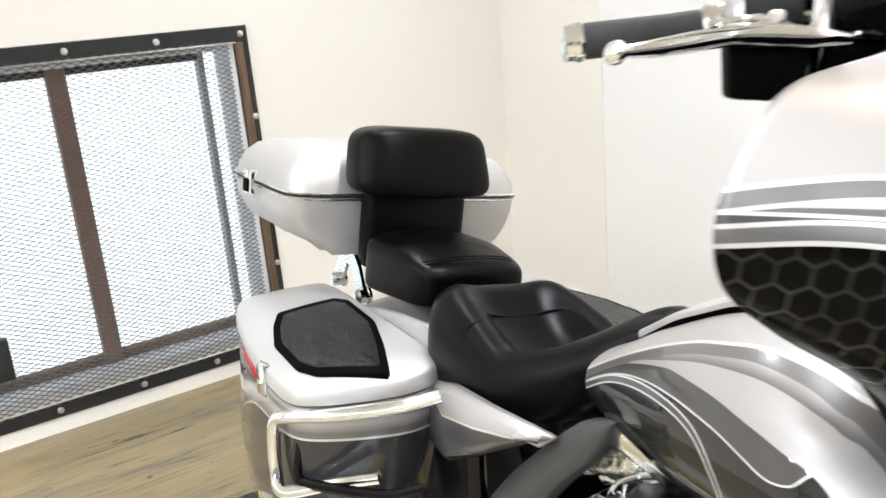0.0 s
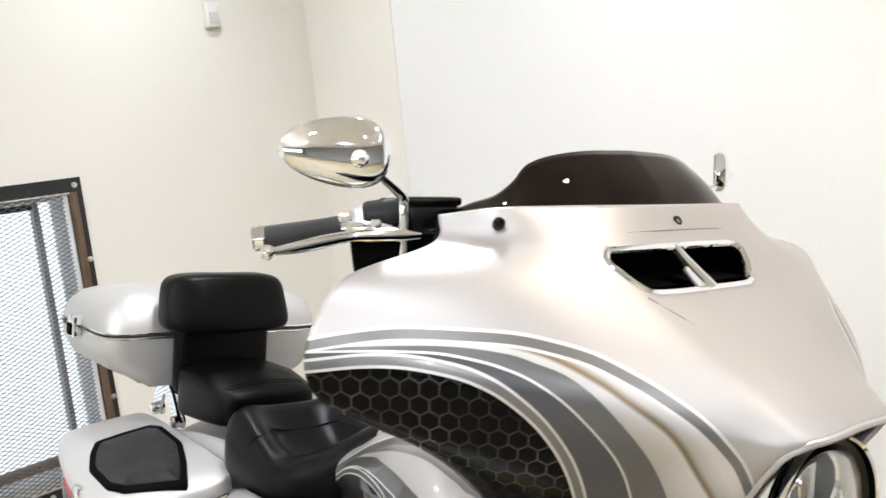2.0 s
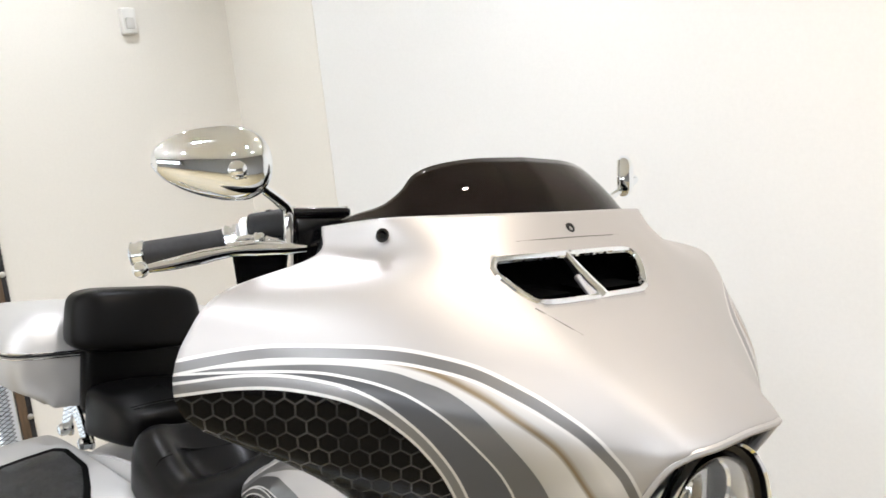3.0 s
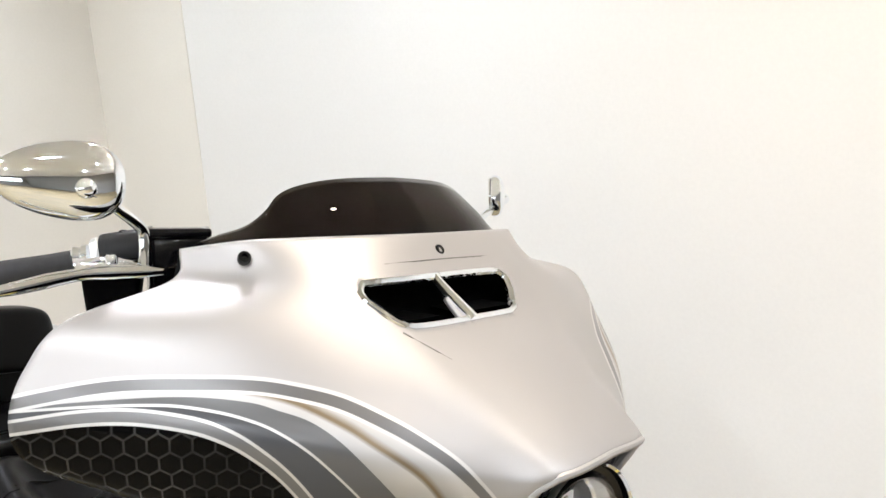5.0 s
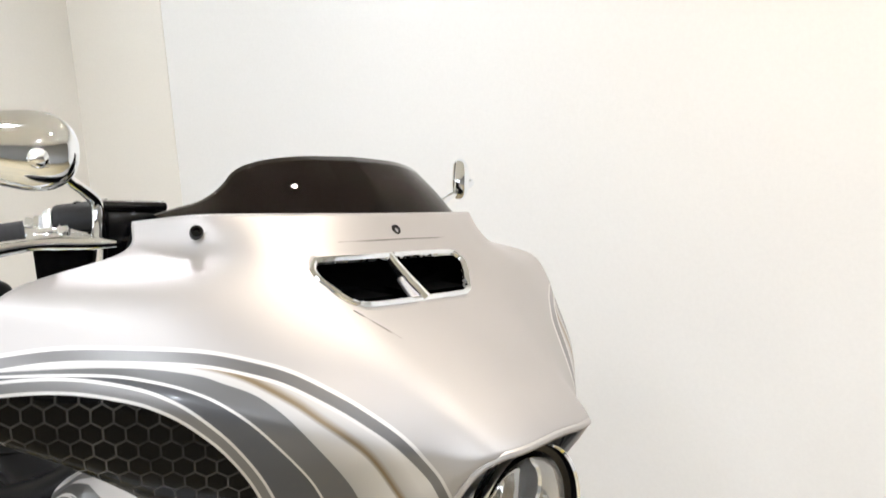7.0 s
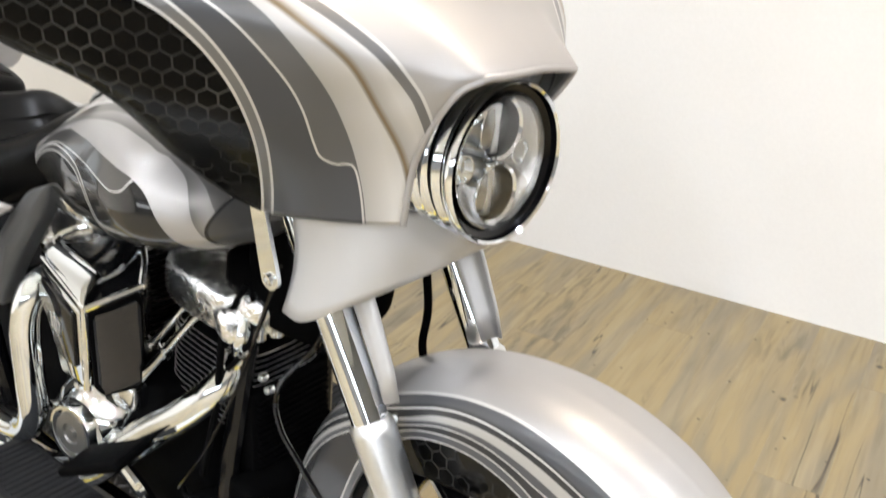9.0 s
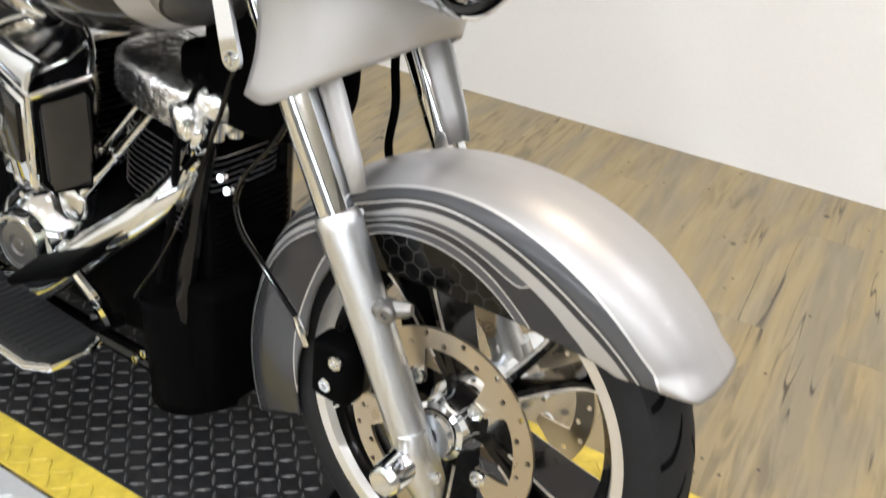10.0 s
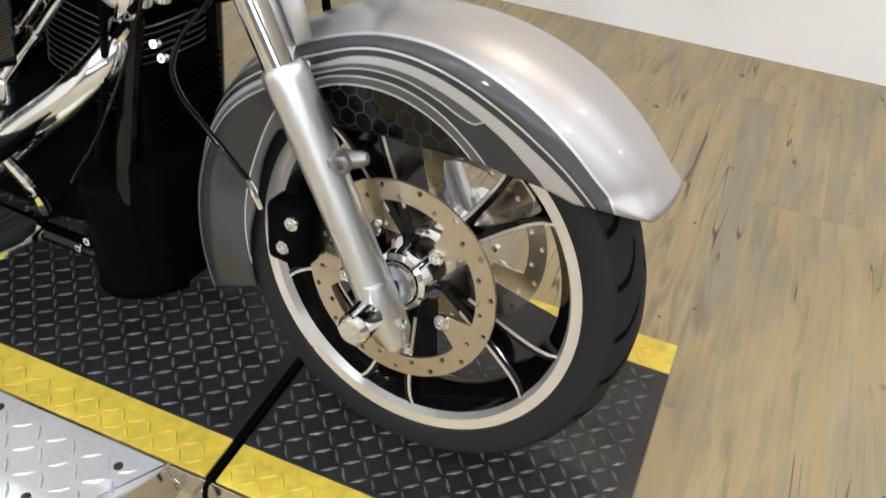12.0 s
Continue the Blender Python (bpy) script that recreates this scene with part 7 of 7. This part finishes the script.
    lathe(bm, [(0.0, 0.014), (0.012, 0.014), (0.017, 0.008), (0.018, -0.015)], aim((-0.462, -0.100, 0.566), (0.3, -1, 0.3)), 14)
    add("exhaust_nut", bm, CHROME, "")
    # air cleaner: two faces meeting at a ridge
    cl = empty("air_cleaner")
    cl.parent = bike
    ridge = [(-0.580, -0.262, 0.665), (-0.585, -0.264, 0.600), (-0.602, -0.258, 0.525)]
    left = [(-0.755, -0.222, 0.678), (-0.805, -0.212, 0.620), (-0.715, -0.222, 0.492)]
    right = [(-0.556, -0.186, 0.684), (-0.562, -0.178, 0.655), (-0.620, -0.178, 0.490)]
    bm = bmesh.new()
    vs = {}
    def V(p):
        if p not in vs:
            vs[p] = bm.verts.new(p)
        return vs[p]
    back = [(-0.80, -0.12, 0.670), (-0.84, -0.12, 0.600), (-0.74, -0.12, 0.470), (-0.69, -0.12, 0.470), (-0.665, -0.12, 0.475), (-0.628, -0.12, 0.620), (-0.645, -0.12, 0.705), (-0.67, -0.12, 0.722)]
    front = [left[0], left[1], left[2], ridge[2], right[2], right[1], right[0], ridge[0]]
    for k in range(8):
        j = (k + 1) % 8
        bm.faces.new((V(front[k]), V(front[j]), V(back[j]), V(back[k])))
    bm.faces.new([V(p) for p in (left[0], left[1], left[2], ridge[2], ridge[0])])
    bm.faces.new([V(p) for p in (ridge[0], ridge[2], right[2], right[1], right[0])])
    bmesh.ops.recalc_face_normals(bm, faces=bm.faces)
    bmesh.ops.bevel(bm, geom=list(bm.edges), offset=0.009, segments=3, profile=0.5, affect="EDGES")
    add("cleaner_cover", bm, BLACK, "gloss black wedge-shaped air cleaner cover", cl, sharp=50)
    # black filter panel on the forward face
    ex = Vector((0.024, 0.082, 0.0)).normalized()
    nrm = Vector((ex.y, -ex.x, 0))
    F = Matrix(((ex.x, 0, nrm.x, -0.578), (ex.y, 0, nrm.y, -0.2215), (0, 1, 0, 0.596), (0, 0, 0, 1)))
    out = [(-0.036, 0.060), (0.034, 0.080), (0.041, 0.068), (0.038, 0.0), (0.030, -0.080), (-0.026, -0.076), (-0.037, -0.060)]
    for nm, k, dz, mt, lb in (("filter_frame", 1.0, 0.002, SATIN, "satin black filter surround"), ("filter_mesh", 0.86, 0.010, RUBBER, "dark wire filter mesh")):
        bm = bmesh.new()
        dn = [(x * k, y * k) for x, y in out]
        plate(bm, dn, 0.008, F @ pose(0, 0, dz))
        bmesh.ops.bevel(bm, geom=list(bm.edges), offset=0.003, segments=2, profile=0.5, affect="EDGES")
        add(nm, bm, mt, lb, cl)
    for k in range(28):
        z = -0.062 + k * 0.0046
        bm = bmesh.new()
        tube(bm, [F @ Vector((-0.029 + 0.003 * (k < 2), z - 0.004, 0.0185)), F @ Vector((0.0, z, 0.0200)), F @ Vector((0.029 - 0.004 * (k < 6), z + 0.004, 0.0185))], 0.0011, 6, 6)
        add("mesh_rib", bm, BRONZE, "bronze wire", cl)
    # badge on the other face
    bx = Vector((0.175, -0.040, 0.0)).normalized()
    bn = Vector((bx.y, -bx.x, 0))
    B = Matrix(((bx.x, 0, bn.x, -0.690), (bx.y, 0, bn.y, -0.2395), (0, 1, 0, 0.600), (0, 0, 0, 1)))
    bm = bmesh.new()
    plate(bm, [(-0.060, 0.066), (0.098, 0.058), (0.080, -0.070), (-0.022, -0.096), (-0.098, 0.018)], 0.004, B @ pose(0, 0, -0.002))
    bmesh.ops.bevel(bm, geom=list(bm.edges), offset=0.0015, segments=2, profile=0.5, affect="EDGES")
    add("face_plate", bm, CHROME, "chrome face plate round the badge", cl)
    bm = bmesh.new()
    plate(bm, [(-0.055, 0.054), (0.082, 0.047), (0.070, -0.045), (-0.005, -0.058), (-0.080, 0.016)], 0.006, B @ pose(0, 0, 0.002))
    bmesh.ops.bevel(bm, geom=list(bm.edges), offset=0.002, segments=2, profile=0.5, affect="EDGES")
    bd = add("badge", bm, BLACK, "black displacement badge", cl)
    cu = bpy.data.curves.new("badge_number", "FONT")
    cu.body, cu.size, cu.extrude, cu.align_x, cu.align_y = "107", 0.034, 0.0008, "CENTER", "CENTER"
    cu.materials.append(MACH)
    tx = new("badge_number", cu)
    tx.matrix_basis = B @ pose(0.0, -0.004, 0.0095)
    tx.parent = cl
    # chrome trim along the cleaner's edges and across its sloping top
    for pts, r in (([left[0], ridge[0], ridge[1], ridge[2]], 0.0055), ([ridge[0], right[0]], 0.0050), (spline([right[0], (-0.600, -0.150, 0.704), (-0.655, -0.124, 0.720), (-0.720, -0.135, 0.722), (-0.768, -0.180, 0.704), left[0]], 40), 0.0050), ([(-0.625, -0.240, 0.673), (-0.602, -0.190, 0.694), (-0.625, -0.140, 0.706)], 0.0038)):
        bm = bmesh.new()
        tube(bm, pts, r, 10)
        add("chrome_trim", bm, CHROME, "chrome trim", cl)
    bm = bmesh.new()
    rows = []
    for u in np.linspace(0, 1, 10):
        lo = Vector(left[0]).lerp(Vector(ridge[0]), u) + Vector((0, -0.004, 0.002))
        hi = Vector((-0.772, -0.186, 0.694)).lerp(Vector((-0.608, -0.212, 0.692)), u)
        rows.append(spline([lo, lo.lerp(hi, 0.3) + Vector((0, -0.004, 0.008)), lo.lerp(hi, 0.75) + Vector((0, 0, 0.008)), hi], 10))
    skin(bm, rows)
    ob = add("corner_trim", bm, CHROME, "polished chrome corner of the cleaner", cl, sharp=60)
    ob.modifiers.new("thickness", "SOLIDIFY").thickness = 0.004
    for x, z in ((-0.735, 0.640), (-0.655, 0.628), (-0.690, 0.540)):
        bm = bmesh.new()
        bolt(bm, B @ Vector((x + 0.690, z - 0.600, 0.002)), B.to_3x3() @ Vector((0, 0, 1)), 0.006, 0.005)
        add("plate_screw", bm, CHROME, "", cl)
    # chrome bracket between the cleaner and the tank
    bm = bmesh.new()
    box(bm, (-0.060, -0.028, -0.020), (0.060, 0.028, 0.018), 0.008, 2, pose(-0.755, -0.135, 0.742, 12, 14, 8))
    box(bm, (-0.030, -0.018, -0.012), (0.045, 0.024, 0.022), 0.007, 2, pose(-0.690, -0.128, 0.752, -10, 20, 4))
    add("top_bracket", bm, CHROMEC, "polished top engine bracket")
    # harness and clips hanging in the dark before the front cylinder
    for pts, r in (([(-0.43, -0.10, 0.70), (-0.455, -0.125, 0.62), (-0.47, -0.13, 0.50), (-0.50, -0.14, 0.36)], 0.006), ([(-0.41, -0.08, 0.66), (-0.42, -0.12, 0.60), (-0.44, -0.13, 0.57)], 0.005)):
        bm = bmesh.new()
        tube(bm, pts, r, 8, 24)
        add("wiring_harness", bm, SATIN, "black wiring harness")
    for x, y, z in ((-0.432, -0.125, 0.640), (-0.405, -0.115, 0.690), (-0.420, -0.118, 0.600), (-0.392, -0.105, 0.565), (-0.385, -0.10, 0.545)):
        bm = bmesh.new()
        bolt(bm, (x, y, z), (0.3, -1, 0.3), 0.0065, 0.008)
        add("harness_clip", bm, CHROME, "")
    # floorboard and brake pedal
    for s in (-1, 1):
        e = empty("floorboard")
        e.parent = bike
        rim = [(-0.565, 0.205), (-0.555, 0.235), (-0.565, 0.300), (-0.60, 0.322), (-0.90, 0.325), (-0.945, 0.30), (-0.95, 0.22), (-0.93, 0.20)]
        bm = bmesh.new()
        plate(bm, [(x, s * y) for x, y in (rim if s > 0 else rim[::-1])], 0.014, pose(0, 0, 0.238))
        bmesh.ops.bevel(bm, geom=list(bm.edges), offset=0.004, segments=2, profile=0.5, affect="EDGES")
        add("board_pan", bm, CHROME, "chrome footboard pan", e)
        bm = bmesh.new()
        cx, cy = -0.755, 0.262
        plate(bm, [(cx + (x - cx) * 0.96, s * (cy + (y - cy) * 0.90)) for x, y in (rim if s > 0 else rim[::-1])], 0.012, pose(0, 0, 0.252))
        bmesh.ops.bevel(bm, geom=list(bm.edges), offset=0.003, segments=2, profile=0.5, affect="EDGES")
        pad = add("board_pad", bm, RUBBER, "black ribbed rubber pad", e)
        for k in range(22):
            bm = bmesh.new()
            x = -0.92 + k * 0.0155
            box(bm, (x, min(s * 0.215, s * 0.308), 0.262), (x + 0.006, max(s * 0.215, s * 0.308), 0.2665), 0.001, 1)
            add("pad_rib", bm, RUBBER, "", pad)
        bm = bmesh.new()
        tube(bm, [(-0.62, s * 0.13, 0.225), (-0.64, s * 0.22, 0.232)], 0.012, 10)
        add("board_bracket", bm, BLACK, "", e)
        bm = bmesh.new()
        tube(bm, [(-0.88, s * 0.13, 0.225), (-0.87, s * 0.22, 0.232)], 0.012, 10)
        add("board_bracket", bm, BLACK, "", e)
    bm = bmesh.new()
    box(bm, (-0.085, -0.038, -0.009), (0.085, 0.038, 0.009), 0.007, 3, pose(-0.655, -0.215, 0.355, 8, -27, 6))
    bp_ = add("brake_pedal", bm, SATIN, "black rubber brake pedal")
    bm = bmesh.new()
    tube(bm, [(-0.62, -0.205, 0.355), (-0.60, -0.19, 0.31), (-0.61, -0.165, 0.25), (-0.66, -0.15, 0.22)], [0.010, 0.012, 0.013, 0.012], 10, 20)
    add("pedal_arm", bm, CHROME, "chrome pedal arm", bp_)
    # small bolts and fittings low on the frame
    for x, z, y in ((-0.50, 0.205, -0.135), (-0.515, 0.17, -0.14), (-0.545, 0.20, -0.142), (-0.53, 0.245, -0.138), (-0.565, 0.18, -0.145)):
        bm = bmesh.new()
        bolt(bm, (x, y, z), (0, -1, 0), 0.008, 0.008)
        add("frame_bolt", bm, CHROME, "")
    bm = bmesh.new()
    tube(bm, [(-0.44, -0.095, 0.66), (-0.43, -0.11, 0.62), (-0.445, -0.11, 0.59)], [0.012, 0.016, 0.010], 12, 12)
    add("horn_fitting", bm, CHROME, "small chrome fitting")
    bm = bmesh.new()
    tube(bm, [(-0.95, 0.14, 0.17), (-0.90, 0.25, 0.06), (-0.88, 0.285, 0.022)], [0.012, 0.012, 0.014], 10, 8)
    box(bm, (-0.93, 0.265, 0.004), (-0.83, 0.310, 0.022), 0.006, 2)
    add("side_stand", bm, BLACK, "black side stand")


frame_and_engine()


# ---- floor planks ----
def planks():
    pw, pl = 0.152, 1.22
    shapes = {}

    def mesh(length):
        key = round(length, 3)
        if key not in shapes:
            g, h = 0.00005, 0.004
            a, b = pw / 2 - g, key / 2 - g
            c = 0.0002
            me = bpy.data.meshes.new("plank")
            v = [(-a, -b, -h), (a, -b, -h), (a, b, -h), (-a, b, -h), (-a, -b, -c), (a, -b, -c), (a, b, -c), (-a, b, -c), (-a + c, -b + c, 0), (a - c, -b + c, 0), (a - c, b - c, 0), (-a + c, b - c, 0)]
            f = [(8, 9, 10, 11)] + [(k, (k + 1) % 4, 4 + (k + 1) % 4, 4 + k) for k in range(4)] + [(4 + k, 4 + (k + 1) % 4, 8 + (k + 1) % 4, 8 + k) for k in range(4)]
            me.from_pydata(v, [], f)
            me.materials.append(OAK)
            shapes[key] = me
        return shapes[key]

    rest_v, rest_f = [], []
    n = int((X1 - WALL_X) / pw) + 1
    rnd = random.Random(5)
    for i in range(n):
        x = WALL_X + (i + 0.5) * pw
        if x + pw / 2 > X1:
            break
        y = WALL_Y + 0.0 + rnd.choice((0.2, 0.45, 0.7, 0.95)) - 0.0
        while y > Y0:
            top, low = min(y, WALL_Y), max(y - pl, Y0)
            y -= pl
            if top - low < 0.02:
                continue
            if low > -1.2 and x < 3.0:
                ob = new("plank", mesh(top - low))
                ob.location = (x, (top + low) / 2, FLOOR)
                ob.parent = floor
            else:
                k = len(rest_v)
                me = mesh(top - low)
                rest_v += [(v.co.x + x, v.co.y + (top + low) / 2, v.co.z + FLOOR) for v in me.vertices]
                rest_f += [tuple(k + q for q in p.vertices) for p in me.polygons]
    me = bpy.data.meshes.new("far_planks")
    me.from_pydata(rest_v, [], rest_f)
    me.materials.append(OAK)
    tagged(new("far_planks", me), "more oak vinyl planks", kind="stuff").parent = floor


planks()
